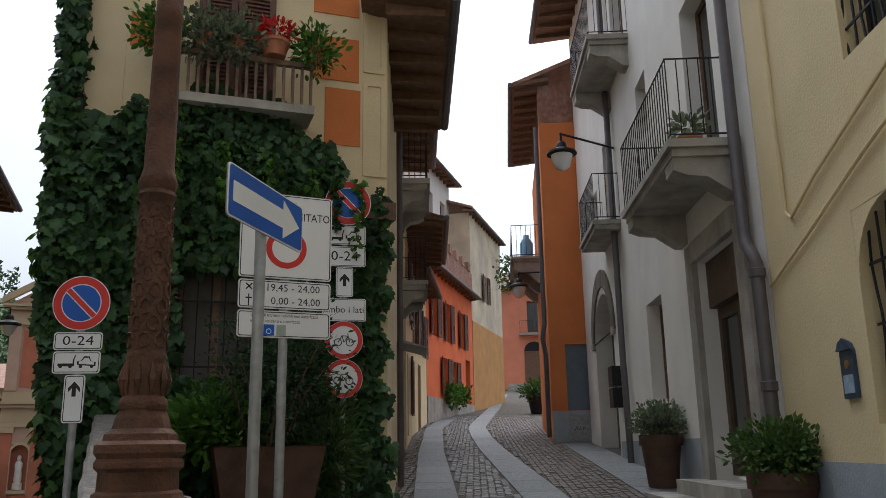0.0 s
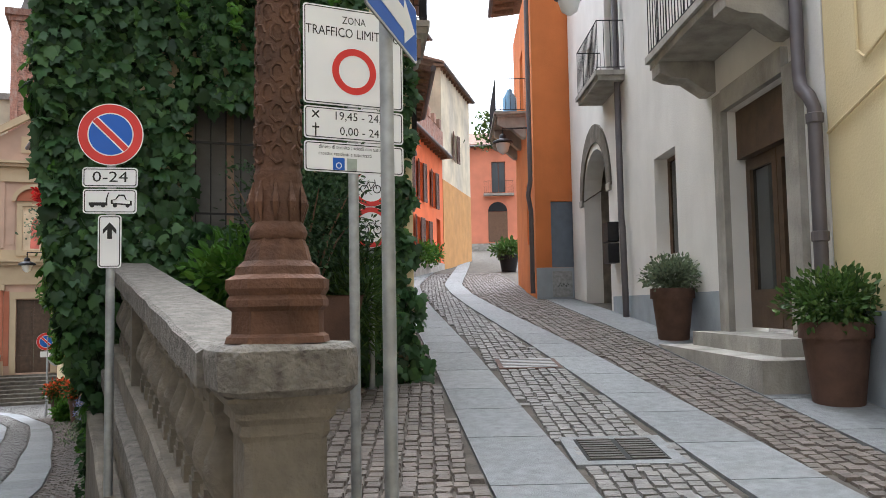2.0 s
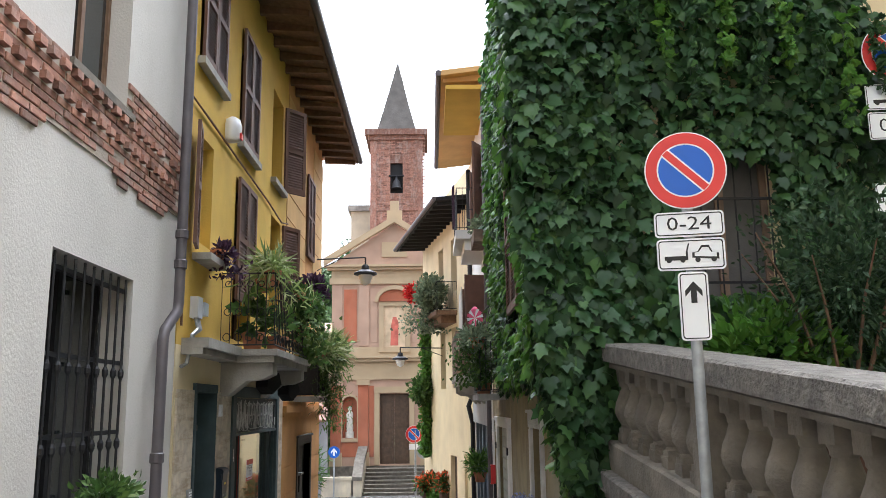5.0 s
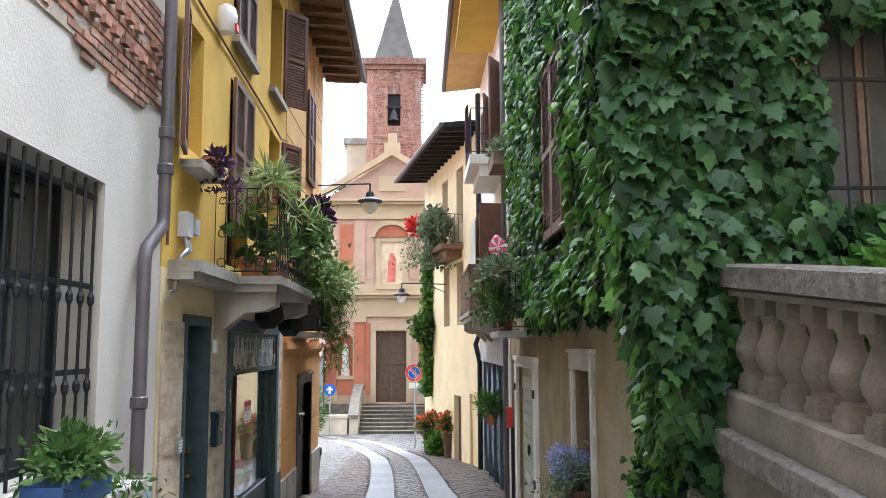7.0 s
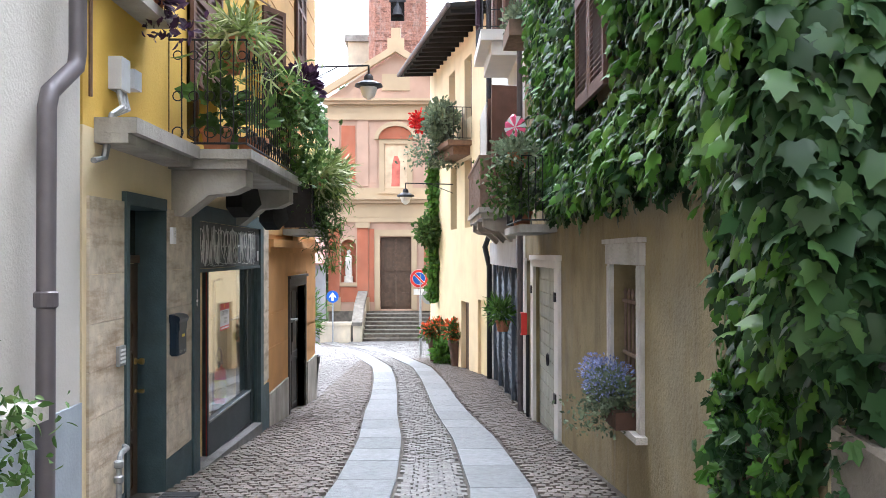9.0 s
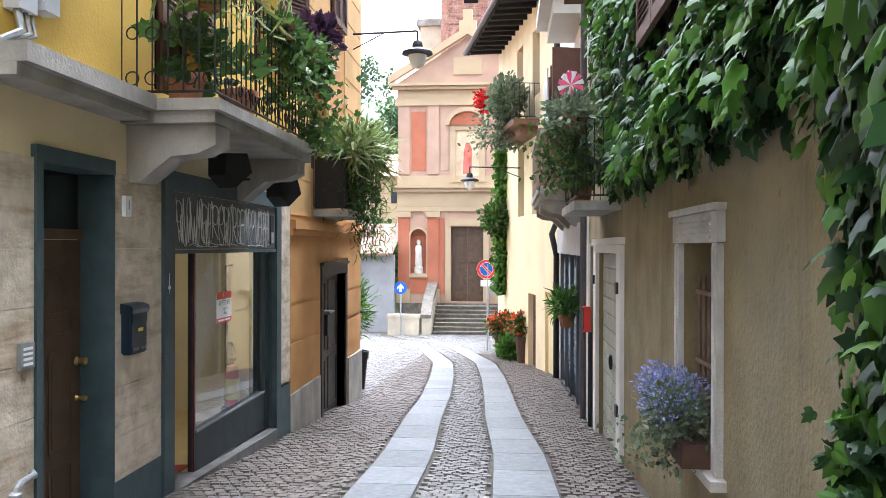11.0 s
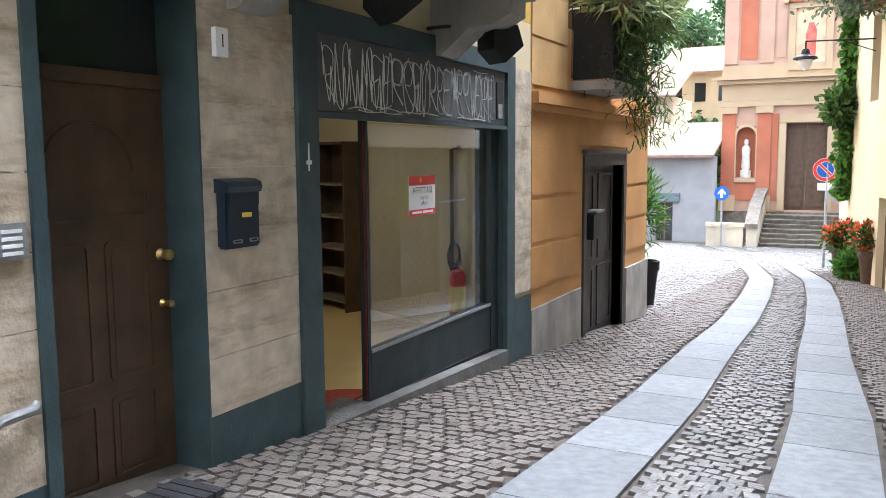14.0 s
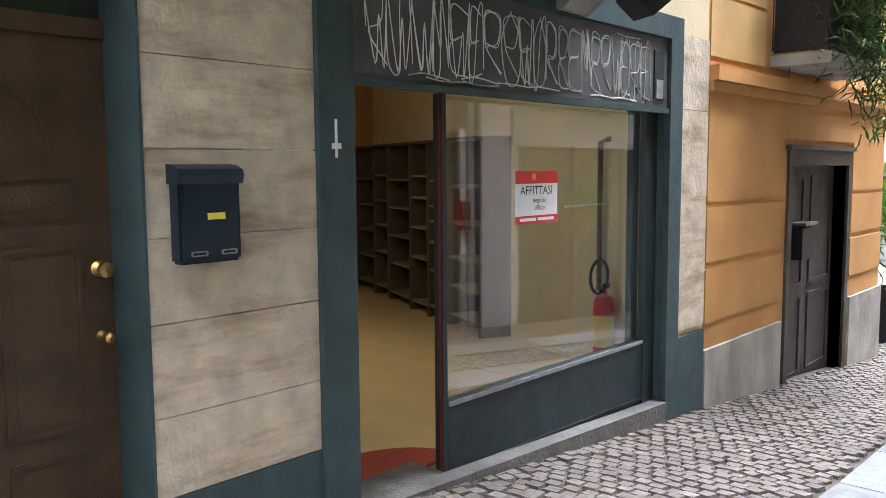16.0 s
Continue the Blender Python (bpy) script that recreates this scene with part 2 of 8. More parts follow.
M_SRED = mat("sign_red", (0.62, 0.04, 0.035), 0.4, 0.05, 3, 0.0)
M_SBLACK = mat("sign_black", (0.015, 0.015, 0.015), 0.5, 0.05, 3, 0.0)
M_CH_CREAM = mat("church_cream_stucco", (0.44, 0.335, 0.205), 0.9, 0.08, 1.0, 0.2, 30, stain=0.25, stain_col=(0.4, 0.28, 0.18), stain_scale=0.6)
M_CH_RED = mat("church_brick_red_stucco", (0.38, 0.125, 0.065), 0.9, 0.15, 1.0, 0.2, 30, stain=0.3, stain_col=(0.38, 0.24, 0.16), stain_scale=0.7)
M_CH_PINK = mat("church_faded_pink_stucco", (0.44, 0.29, 0.205), 0.9, 0.12, 0.9, 0.2, 30, stain=0.4, stain_col=(0.38, 0.3, 0.22), stain_scale=0.7)
M_SPIRE = mat("slate_spire", (0.11, 0.1, 0.088), 0.9, 0.2, 2, 0.5, 12, stain=0.4)
M_BROOM = mat("pale_yellow_room_paint", (0.68, 0.58, 0.34), 0.9, 0.05, 2, 0.1, 40)
M_RFLOOR = mat("ochre_lino_floor", (0.55, 0.4, 0.16), 0.5, 0.08, 3, 0.1, 60)
M_SHELF = mat("dark_shelf_wood", (0.085, 0.055, 0.028), 0.6, 0.2, 8, 0.1, 80)


# ---------- mesh helpers ----------
class Fr:
    """A wall's own axes: u along it, v out of it, w up."""

    def __init__(self, o, du, dv):
        self.o, self.du, self.dv = Vector(o), Vector(du), Vector(dv)

    def p(self, u, v, w):
        return self.o + self.du * u + self.dv * v + Vector((0, 0, w))


WORLD = Fr((0, 0, 0), (1, 0, 0), (0, 1, 0))


def bx(bm, fr, u0, u1, v0, v1, w0, w1):
    c = [bm.verts.new(fr.p(u, v, w)) for w in (w0, w1) for v in (v0, v1) for u in (u0, u1)]
    for f in ((0, 1, 3, 2), (4, 5, 7, 6), (0, 1, 5, 4), (2, 3, 7, 6), (0, 2, 6, 4), (1, 3, 7, 5)):
        bm.faces.new([c[i] for i in f])
    return c


def prism(bm, fr, pts, v0, v1):
    """A plate with the outline pts (u, w), from v0 to v1."""
    a = [bm.verts.new(fr.p(u, v0, w)) for u, w in pts]
    b = [bm.verts.new(fr.p(u, v1, w)) for u, w in pts]
    bm.faces.new(a)
    bm.faces.new(b[::-1])
    for i in range(len(pts)):
        j = (i + 1) % len(pts)
        bm.faces.new((a[i], a[j], b[j], b[i]))


def ring(bm, fr, pts, inner, v0, v1):
    """A plate between two outlines of as many points."""
    rows = [[bm.verts.new(fr.p(u, v, w)) for u, w in o] for v in (v0, v1) for o in (pts, inner)]
    n = len(pts)
    for i in range(n):
        j = (i + 1) % n
        for a, b in ((0, 1), (3, 2), (2, 0), (1, 3)):
            bm.faces.new((rows[a][i], rows[a][j], rows[b][j], rows[b][i]))


def circ(u, w, r, n=32, a0=0.0, a1=360.0, rw=None):
    full = abs(a1 - a0) >= 360
    k = n if full else n - 1
    return [(u + r * math.cos(radians(a0 + (a1 - a0) * i / k)), w + (rw or r) * math.sin(radians(a0 + (a1 - a0) * i / k))) for i in range(n)]


def lathe(bm, profile, at=(0, 0, 0), n=20, sx=1.0, sy=1.0):
    """Turns (radius, height) rows about the upright through at."""
    rows = []
    for r, z in profile:
        rows.append([bm.verts.new((at[0] + sx * r * math.cos(2 * math.pi * i / n), at[1] + sy * r * math.sin(2 * math.pi * i / n), at[2] + z)) for i in range(n)])
    for a, b in zip(rows, rows[1:]):
        for i in range(n):
            bm.faces.new((a[i], a[(i + 1) % n], b[(i + 1) % n], b[i]))
    bm.faces.new(rows[0][::-1])
    bm.faces.new(rows[-1])


def tube(bm, pts, r, n=8):
    """A round bar through the points."""
    pts = [Vector(p) for p in pts]
    rows, side = [], None
    for i, p in enumerate(pts):
        d = (pts[min(i + 1, len(pts) - 1)] - pts[max(i - 1, 0)]).normalized()
        if side is None:
            side = d.cross(Vector((0, 0, 1)) if abs(d.z) < 0.9 else Vector((1, 0, 0))).normalized()
        side = (side - d * side.dot(d)).normalized()
        up = side.cross(d)
        rr = r[i] if isinstance(r, (list, tuple)) else r
        rows.append([bm.verts.new(p + side * rr * math.cos(2 * math.pi * k / n) + up * rr * math.sin(2 * math.pi * k / n)) for k in range(n)])
    for a, b in zip(rows, rows[1:]):
        for k in range(n):
            bm.faces.new((a[k], a[(k + 1) % n], b[(k + 1) % n], b[k]))
    bm.faces.new(rows[0][::-1])
    bm.faces.new(rows[-1])


def origin(ob):
    v = Vector((0, 0, 0))
    while ob is not None:
        v += ob.location
        ob = ob.parent
    return v


def finish(name, bm, material, smooth=False):
    bmesh.ops.recalc_face_normals(bm, faces=bm.faces)
    me = bpy.data.meshes.new(name)
    bm.to_mesh(me)
    bm.free()
    me.materials.append(material)
    if smooth:
        me.shade_smooth()
        me.set_sharp_from_angle(angle=radians(40))
    return me


def thing(name, base, label, category, group=""):
    ob = new(name)
    ob.empty_display_size = 0.1
    ob.location = base
    return tagged(ob, label, category, group)


def part(name, bm, material, parent, label="", smooth=False, kind=""):
    for v in bm.verts:
        v.co -= origin(parent)
    ob = new(name, finish(name, bm, material, smooth))
    ob.parent = parent
    return tagged(ob, label, kind=kind)


def solo(name, bm, material, label, category, base=None, smooth=False, group="", kind=""):
    if base is not None:
        for v in bm.verts:
            v.co -= Vector(base)
    ob = new(name, finish(name, bm, material, smooth))
    if base is not None:
        ob.location = base
    return tagged(ob, label, category, group, kind)


def B(fr, *boxes):
    bm = bmesh.new()
    for b in boxes:
        bx(bm, fr, *b)
    return bm


def P(fr, pts, v0, v1):
    bm = bmesh.new()
    prism(bm, fr, pts, v0, v1)
    return bm


def Rg(fr, pts, inner, v0, v1):
    bm = bmesh.new()
    ring(bm, fr, pts, inner, v0, v1)
    return bm


def wall_bm(fr, u0, u1, w0, w1, holes=(), thick=0.3, v=0.0):
    """A wall from v - thick to v, one closed skin, with holes (u0, u1, w0, w1) that go through it."""
    bm = bmesh.new()
    us = sorted({u0, u1, *[x for h in holes for x in h[:2] if u0 < x < u1]})
    ws = sorted({w0, w1, *[x for h in holes for x in h[2:] if w0 < x < w1]})
    nu, nw = len(us) - 1, len(ws) - 1

    def full(i, j):
        if not (0 <= i < nu and 0 <= j < nw):
            return False
        a, b = (us[i] + us[i + 1]) / 2, (ws[j] + ws[j + 1]) / 2
        return not any(h[0] < a < h[1] and h[2] < b < h[3] for h in holes)

    made = {}

    def vert(i, j, k):
        if (i, j, k) not in made:
            made[i, j, k] = bm.verts.new(fr.p(us[i], v - thick * k, ws[j]))
        return made[i, j, k]

    for i in range(nu):
        for j in range(nw):
            if not full(i, j):
                continue
            for k in (0, 1):
                bm.faces.new([vert(i, j, k), vert(i + 1, j, k), vert(i + 1, j + 1, k), vert(i, j + 1, k)])
            for a, b, c, d in ((i - 1, j, (i, j), (i, j + 1)), (i + 1, j, (i + 1, j), (i + 1, j + 1)), (i, j - 1, (i, j), (i + 1, j)), (i, j + 1, (i, j + 1), (i + 1, j + 1))):
                if not full(a, b):
                    bm.faces.new([vert(*c, 0), vert(*d, 0), vert(*d, 1), vert(*c, 1)])
    return bm


def mesh_np(name, verts, faces, material, smooth=False):
    me = bpy.data.meshes.new(name)
    me.from_pydata(verts.tolist() if hasattr(verts, "tolist") else verts, [], faces)
    me.materials.append(material)
    if smooth:
        me.shade_smooth()
    return me


IVY = np.array([(0, 0.02, 0.0), (0.2, -0.08, 0.0), (0.4, 0.02, -0.03), (0.53, 0.3, -0.1), (0.4, 0.36, -0.03), (0.33, 0.48, -0.02), (0.42, 0.68, -0.09), (0.22, 0.72, -0.03), (0, 1.05, -0.16), (-0.22, 0.72, -0.03), (-0.42, 0.68, -0.09), (-0.33, 0.48, -0.02), (-0.4, 0.36, -0.03), (-0.53, 0.3, -0.1), (-0.4, 0.02, -0.03), (-0.2, -0.08, 0.0), (0, 0.35, -0.035), (0, 0.66, -0.06), (0.2, 0.35, 0.045), (-0.2, 0.35, 0.045)])
IVY_F = [(0, 1, 18, 16), (1, 2, 18), (2, 3, 4, 18), (4, 5, 18), (18, 5, 7, 17), (5, 6, 7), (16, 18, 17), (7, 8, 17), (0, 16, 19, 15), (15, 19, 14), (14, 19, 12, 13), (12, 19, 11), (19, 17, 9, 11), (11, 9, 10), (16, 17, 19), (9, 17, 8)]
OVAL = np.array([(0, 0, 0), (0.26, 0.35, 0.06), (0.2, 0.7, 0.04), (0, 1, -0.06), (-0.2, 0.7, 0.04), (-0.26, 0.35, 0.06), (0, 0.5, 0)])
OVAL_F = [(6, 0, 1), (6, 1, 2), (6, 2, 3), (6, 3, 4), (6, 4, 5), (6, 5, 0)]
BLADE = np.array([(-0.04, 0, 0), (0.04, 0, 0), (0.05, 0.5, 0.22), (-0.05, 0.5, 0.22), (0, 1, 0.05)])
BLADE_F = [(0, 1, 2, 3), (3, 2, 4)]


def scatter(P, Yd, Nd, S, shape=IVY, faces=IVY_F):
    """Leaves at P with the tip along Yd, the face along Nd and the length S."""
    P, Yd, Nd, S = (np.asarray(a, float) for a in (P, Yd, Nd, S))
    Yd = Yd / np.linalg.norm(Yd, axis=1, keepdims=True)
    X = np.cross(Yd, Nd)
    X /= np.linalg.norm(X, axis=1, keepdims=True) + 1e-9
    Z = np.cross(X, Yd)
    V = P[:, None] + S[:, None, None] * (shape[None, :, 0:1] * X[:, None] + shape[None, :, 1:2] * Yd[:, None] + shape[None, :, 2:3] * Z[:, None])
    k = len(shape)
    F = [tuple(int(j) + i * k for j in f) for i in range(len(P)) for f in faces]
    return V.reshape(-1, 3), F


RNG = np.random.default_rng(7)


def rvec(n, up=0.0):
    v = RNG.normal(size=(n, 3))
    v /= np.linalg.norm(v, axis=1, keepdims=True)
    v[:, 2] += up
    return v


def tuft(name, centre, radii, n, size, material, parent, shape=OVAL, faces=OVAL_F, shell=0.55, up=0.3, label=""):
    """A clump of leaves that point outwards, denser towards its skin."""
    d = rvec(n)
    d /= np.linalg.norm(d, axis=1, keepdims=True)
    lump = 1 + 0.22 * np.sin(d[:, 0] * 5 + centre[0] * 3) * np.cos(d[:, 1] * 6 + d[:, 2] * 4)
    r = (shell + (1 - shell) * RNG.random(n)) * lump
    P = np.array(centre) + d * r[:, None] * np.array(radii)
    Yd = d + 0.7 * rvec(n) + np.array((0, 0, up))
    V, F = scatter(P, Yd, rvec(n, 0.8), size * (0.6 + 0.8 * RNG.random(n)), shape, faces)
    V = V - np.array(origin(parent))
    ob = new(name, mesh_np(name, V, F, material))
    ob.parent = parent
    return tagged(ob, label, kind="stuff")


def drape(name, top, length, n, size, material, parent, spread=0.12, shape=OVAL, faces=OVAL_F, label=""):
    """Shoots that hang down from top."""
    t = RNG.random(n)
    P = np.array(top) + np.c_[RNG.normal(0, spread, n), RNG.normal(0, spread, n), -length * t]
    V, F = scatter(P, rvec(n, -0.7), rvec(n), size * (0.6 + 0.7 * RNG.random(n)), shape, faces)
    V = V - np.array(origin(parent))
    ob = new(name, mesh_np(name, V, F, material))
    ob.parent = parent
    return tagged(ob, label, kind="stuff")


def text_bm(body, fr, u, w, v, size, sx=1.0):
    """Raised letters, centred at (u, w) on a wall's frame."""
    cu = bpy.data.curves.new("letters", "FONT")
    cu.body, cu.size, cu.align_x, cu.align_y, cu.extrude, cu.resolution_u = body, size, "CENTER", "CENTER", 0.0, 2
    ob = new("letters", cu)
    me = bpy.data.meshes.new_from_object(ob.evaluated_get(bpy.context.evaluated_depsgraph_get()))
    bpy.data.objects.remove(ob)
    bm = bmesh.new()
    bm.from_mesh(me)
    for p in bm.verts:
        p.co = fr.p(u + p.co.x * sx, v, w + p.co.y)
    return bm

# ---------- plan ----------
SD, SN = Vector((0.3665, 0.930, 0)), Vector((0.930, -0.3665, 0))
FL = Fr((-2.61, 0, 0), (0, 1, 0), (1, 0, 0))
FR = Fr((1.42, 0, 0), (0, 1, 0), (-1, 0, 0))
FRW = Fr((7.56, -1.38, 0), SD, -SN)
FI = Fr((0, 1.05, 0), (1, 0, 0), (0, -1, 0))
FC = Fr((0, 42.6, 0), (1, 0, 0), (0, -1, 0))


def z_lane(y):
    return np.interp(y, [-40, -8, -4, -2, 15, 39.5, 60, 200], [0.9, 0.38, 0.34, 0.2, -1.38, -2.78, -3.5, -8])


def z_hill(s):
    return np.interp(s, [-40, -12, -8, -1.6, 3.2, 16.4, 24, 32, 54, 80], [0.4, 0.35, 0.3, 0.84, 1.24, 2.15, 2.92, 3.65, 6.1, 8])


def sn(x, y):
    return (x - 7.56) * SD.x + (y + 1.38) * SD.y, (x - 7.56) * SN.x + (y + 1.38) * SN.y


def ground_z(x, y):
    x, y = np.asarray(x, float), np.asarray(y, float)
    s, _ = sn(x, y)
    edge = np.where(y > -4.4, 1.72, 1.72 - 0.15 * (-4.4 - y))
    wide = np.where(y > -4.4, 0.06, 0.06 + (-4.4 - y) * 0.9)
    w = np.clip((x - edge) / wide * 0.5 + 0.5, 0, 1)
    w = w * w * (3 - 2 * w)
    return z_lane(y) * (1 - w) + z_hill(s) * w


def gz(x, y):
    return float(ground_z(x, y))


# ground: one sheet to the horizon
gx = np.unique(np.r_[-900, -400, -150, -60, -30, np.arange(-14, 1.3, 0.4), np.arange(1.3, 2.2, 0.06), np.arange(2.3, 34, 0.4), 50, 90, 200, 500, 900])
gy = np.unique(np.r_[-900, -300, -100, -40, np.arange(-16, 60, 0.4), 80, 120, 200, 400, 900])
GX, GY = np.meshgrid(gx, gy)
GV = np.c_[GX.ravel(), GY.ravel(), (ground_z(GX, GY) - 0.012).ravel()]
k = len(gx)
GF = [(j * k + i, j * k + i + 1, (j + 1) * k + i + 1, (j + 1) * k + i) for j in range(len(gy) - 1) for i in range(k - 1)]
ground = tagged(new("ground", mesh_np("ground", GV, GF, M_JOINT, True)), "sandy earth bed under the cobbled streets", "ground", kind="structure")


# ---------- windows, shutters, balconies ----------
def window(fr, u0, u1, w0, w1, parent, deep=0.16, frame_m=M_WOOD, bars=1, name="window", pane_m=M_PANE):
    """A casement set back in its opening, with a closed dark space behind."""
    f = 0.055
    win = part(name, B(fr, (u0, u0 + f, -deep - 0.05, -deep, w0, w1), (u1 - f, u1, -deep - 0.05, -deep, w0, w1), (u0 + f, u1 - f, -deep - 0.05, -deep, w0, w0 + f), (u0 + f, u1 - f, -deep - 0.05, -deep, w1 - f, w1)), frame_m, parent)
    step = (u1 - u0 - f) / (bars + 1)
    for i in range(bars):
        c = u0 + f / 2 + step * (i + 1)
        part("mullion", B(fr, (c - 0.035, c + 0.035, -deep - 0.052, -deep + 0.006, w0 + f, w1 - f)), frame_m, win)
    for i in range(bars + 1):
        a = u0 + f + i * step
        part("pane", B(fr, (a, min(a + step, u1 - f), -deep - 0.035, -deep - 0.027, w0 + f, w1 - f)), pane_m, win)
    return win


def shutter(fr, hinge, width, w0, w1, parent, angle=0.0, v=0.03, m=M_SHUTTER, name="shutter"):
    """A louvred leaf hinged at u = hinge; width may be negative; angle opens it off the wall."""
    c, s = math.cos(radians(angle)), math.sin(radians(angle))
    sg = 1 if width > 0 else -1
    du = fr.du * (c * sg) + fr.dv * s
    dv = fr.dv * c - fr.du * (s * sg)
    lf = Fr(fr.p(hinge, v, 0), du, dv)
    wd, t, f = abs(width), 0.04, 0.07
    mid = (w0 + w1) / 2
    bm = B(lf, (0, f, 0, t, w0, w1), (wd - f, wd, 0, t, w0, w1), (f, wd - f, 0, t, w0, w0 + 0.1), (f, wd - f, 0, t, w1 - f, w1), (f, wd - f, 0, t, mid - 0.04, mid + 0.04))
    leaf_ = part(name, bm, m, parent)
    bm = bmesh.new()
    bx(bm, lf, f, wd - f, 0.004, 0.01, w0 + 0.1, w1 - f)
    z = w0 + 0.12
    while z < w1 - 0.12:
        if abs(z - mid) > 0.06:
            a = [bm.verts.new(lf.p(u, vv, zz)) for u, vv, zz in ((f, t - 0.002, z - 0.018), (wd - f, t - 0.002, z - 0.018), (wd - f, 0.012, z + 0.018), (f, 0.012, z + 0.018))]
            b = [bm.verts.new(p.co + Vector((0, 0, 0.009))) for p in a]
            bm.faces.new(a)
            bm.faces.new(b[::-1])
            for i in range(4):
                bm.faces.new((a[i], a[(i + 1) % 4], b[(i + 1) % 4], b[i]))
        z += 0.05
    part("louvres", bm, m, leaf_, kind="stuff")
    return leaf_


def downpipe(pts, r, label, parent=None, m=M_PIPE, collars=()):
    t = thing("downpipe", pts[-1], label, "downpipe")
    bm = bmesh.new()
    tube(bm, pts, r, 12)
    part("pipe", bm, m, t, smooth=True)
    for p in collars:
        bm = bmesh.new()
        lathe(bm, [(r * 1.02, -0.05), (r * 1.25, -0.04), (r * 1.25, 0.04), (r * 1.02, 0.05)], p, 12)
        part("collar", bm, m, t)
    return t


def eave(fr, u0, u1, w, out, parent, thick=0.12, rafters=0.6, m=M_WOOD, slope=0.12):
    bm = bmesh.new()
    prism(bm, Fr(fr.p(u0, 0, 0), fr.dv, fr.du), [(-0.3, w + 0.3 * slope), (out, w - out * slope), (out, w - out * slope + thick), (-0.3, w + 0.3 * slope + thick)], 0, u1 - u0)
    ob = part("eave", bm, m, parent)
    u = u0 + 0.2
    while u < u1 - 0.1:
        bm = bmesh.new()
        prism(bm, Fr(fr.p(u, 0, 0), fr.dv, fr.du), [(0, w - 0.16), (out - 0.05, w - out * slope - 0.09), (out - 0.05, w - out * slope - 0.004), (0, w - 0.004)], 0, 0.1)
        part("rafter", bm, m, ob)
        u += rafters
    bm = bmesh.new()
    tube(bm, [fr.p(u0, out + 0.06, w - out * slope + 0.06), fr.p(u1, out + 0.06, w - out * slope + 0.06)], 0.07, 10)
    part("gutter", bm, M_PIPE, ob)
    return ob


def railing(fr, u0, u1, out, w0, h, parent, step=0.11, m=M_BLACK, r=0.007):
    """A balcony's iron rail round three sides: every bar a part of the rail."""
    bm = bmesh.new()
    for w in (w0 + 0.06, w0 + h):
        tube(bm, [fr.p(u0, 0, w), fr.p(u0, out, w), fr.p(u1, out, w), fr.p(u1, 0, w)], r * 1.6, 6)
    rail = part("rail", bm, m, parent)
    pts = [(u0, out * i / max(1, round(out / step))) for i in range(round(out / step))]
    k = round((u1 - u0) / step)
    pts += [(u0 + (u1 - u0) * i / k, out) for i in range(k + 1)]
    pts += [(u1, out * i / max(1, round(out / step))) for i in range(round(out / step))]
    first = None
    for u, v in pts:
        p = fr.p(u, v, w0 + 0.06)
        if first is None:
            bm = bmesh.new()
            tube(bm, [p, p + Vector((0, 0, h - 0.06))], r, 5)
            first = part("bar", bm, m, rail)
            p0 = p
        else:
            o = new("bar", first.data)
            o.parent, o.location = rail, p - p0
    return rail


def corbel(fr, u, wide, out, w, h, parent, m=M_CONC):
    """A scrolled stone bracket under a balcony."""
    pts = [(0, w), (out, w), (out, w - h * 0.35), (out * 0.8, w - h * 0.5), (out * 0.5, w - h * 0.55), (out * 0.3, w - h * 0.8), (0.1, w - h), (0, w - h)]
    bm = bmesh.new()
    prism(bm, Fr(fr.p(u, 0, 0), fr.dv, fr.du), pts, 0, wide)
    return part("corbel", bm, m, parent)


def balcony_slab(fr, u0, u1, out, w, parent, m=M_CONC, thick=0.14):
    return part("slab", B(fr, (u0, u1, 0, out, w - thick * 0.5, w), (u0 + 0.05, u1 - 0.05, 0, out - 0.05, w - thick, w - thick * 0.5)), m, parent)


def roof(fr, u0, u1, w, deep, parent, out=0.5, slope=0.45, m=M_TILE):
    bm = bmesh.new()
    prism(bm, Fr(fr.p(u0, 0, 0), fr.dv, fr.du), [(out, w - out * slope), (out, w - out * slope + 0.12), (-deep, w + deep * slope + 0.12), (-deep, w + deep * slope)], 0, u1 - u0)
    return part("roof", bm, m, parent)


# ================= left side of the lane =================
grey_house = thing("grey_house", (-2.61, 0.5, 0.3), "old townhouse in grey plaster with exposed brick band and barred window", "house")
H_GRILLE, H_BRWIN = (0.55, 2.2, 0.95, 2.98), (0.62, 1.78, 4.45, 6.4)
part("wall", wall_bm(FL, -9, 3.52, -0.8, 9.5, [H_GRILLE, H_BRWIN, (-4.6, -3.2, 1.0, 2.95), (-4.5, -3.3, 4.5, 6.4)], 0.45), M_GREY, grey_house)
part("lower_band", wall_bm(FL, -9, 3.52, -0.8, 0.62, [], 0.012, 0.014), M_BAND, grey_house, "blue-grey painted base band")
for h in (H_GRILLE, (-4.6, -3.2, 1.0, 2.95)):
    window(FL, *h, grey_house, 0.3, M_BLACK, 1)
for h in (H_BRWIN, (-4.5, -3.3, 4.5, 6.4)):
    window(FL, *h, grey_house, 0.2, M_WOOD, 1)
    part("sill", B(FL, (h[0] - 0.08, h[1] + 0.08, -0.2, 0.06, h[2] - 0.07, h[2] - 0.004)), M_STONE, grey_house)
part("back_wall", B(FL, (-9, 3.52, -6, -5.7, -0.8, 9.5)), M_GREY, grey_house)
part("end_wall", B(FL, (-9.3, -9.004, -6, 0, -0.8, 9.5)), M_GREY, grey_house)
roof(FL, -9.3, 3.5, 9.6, 6, grey_house)

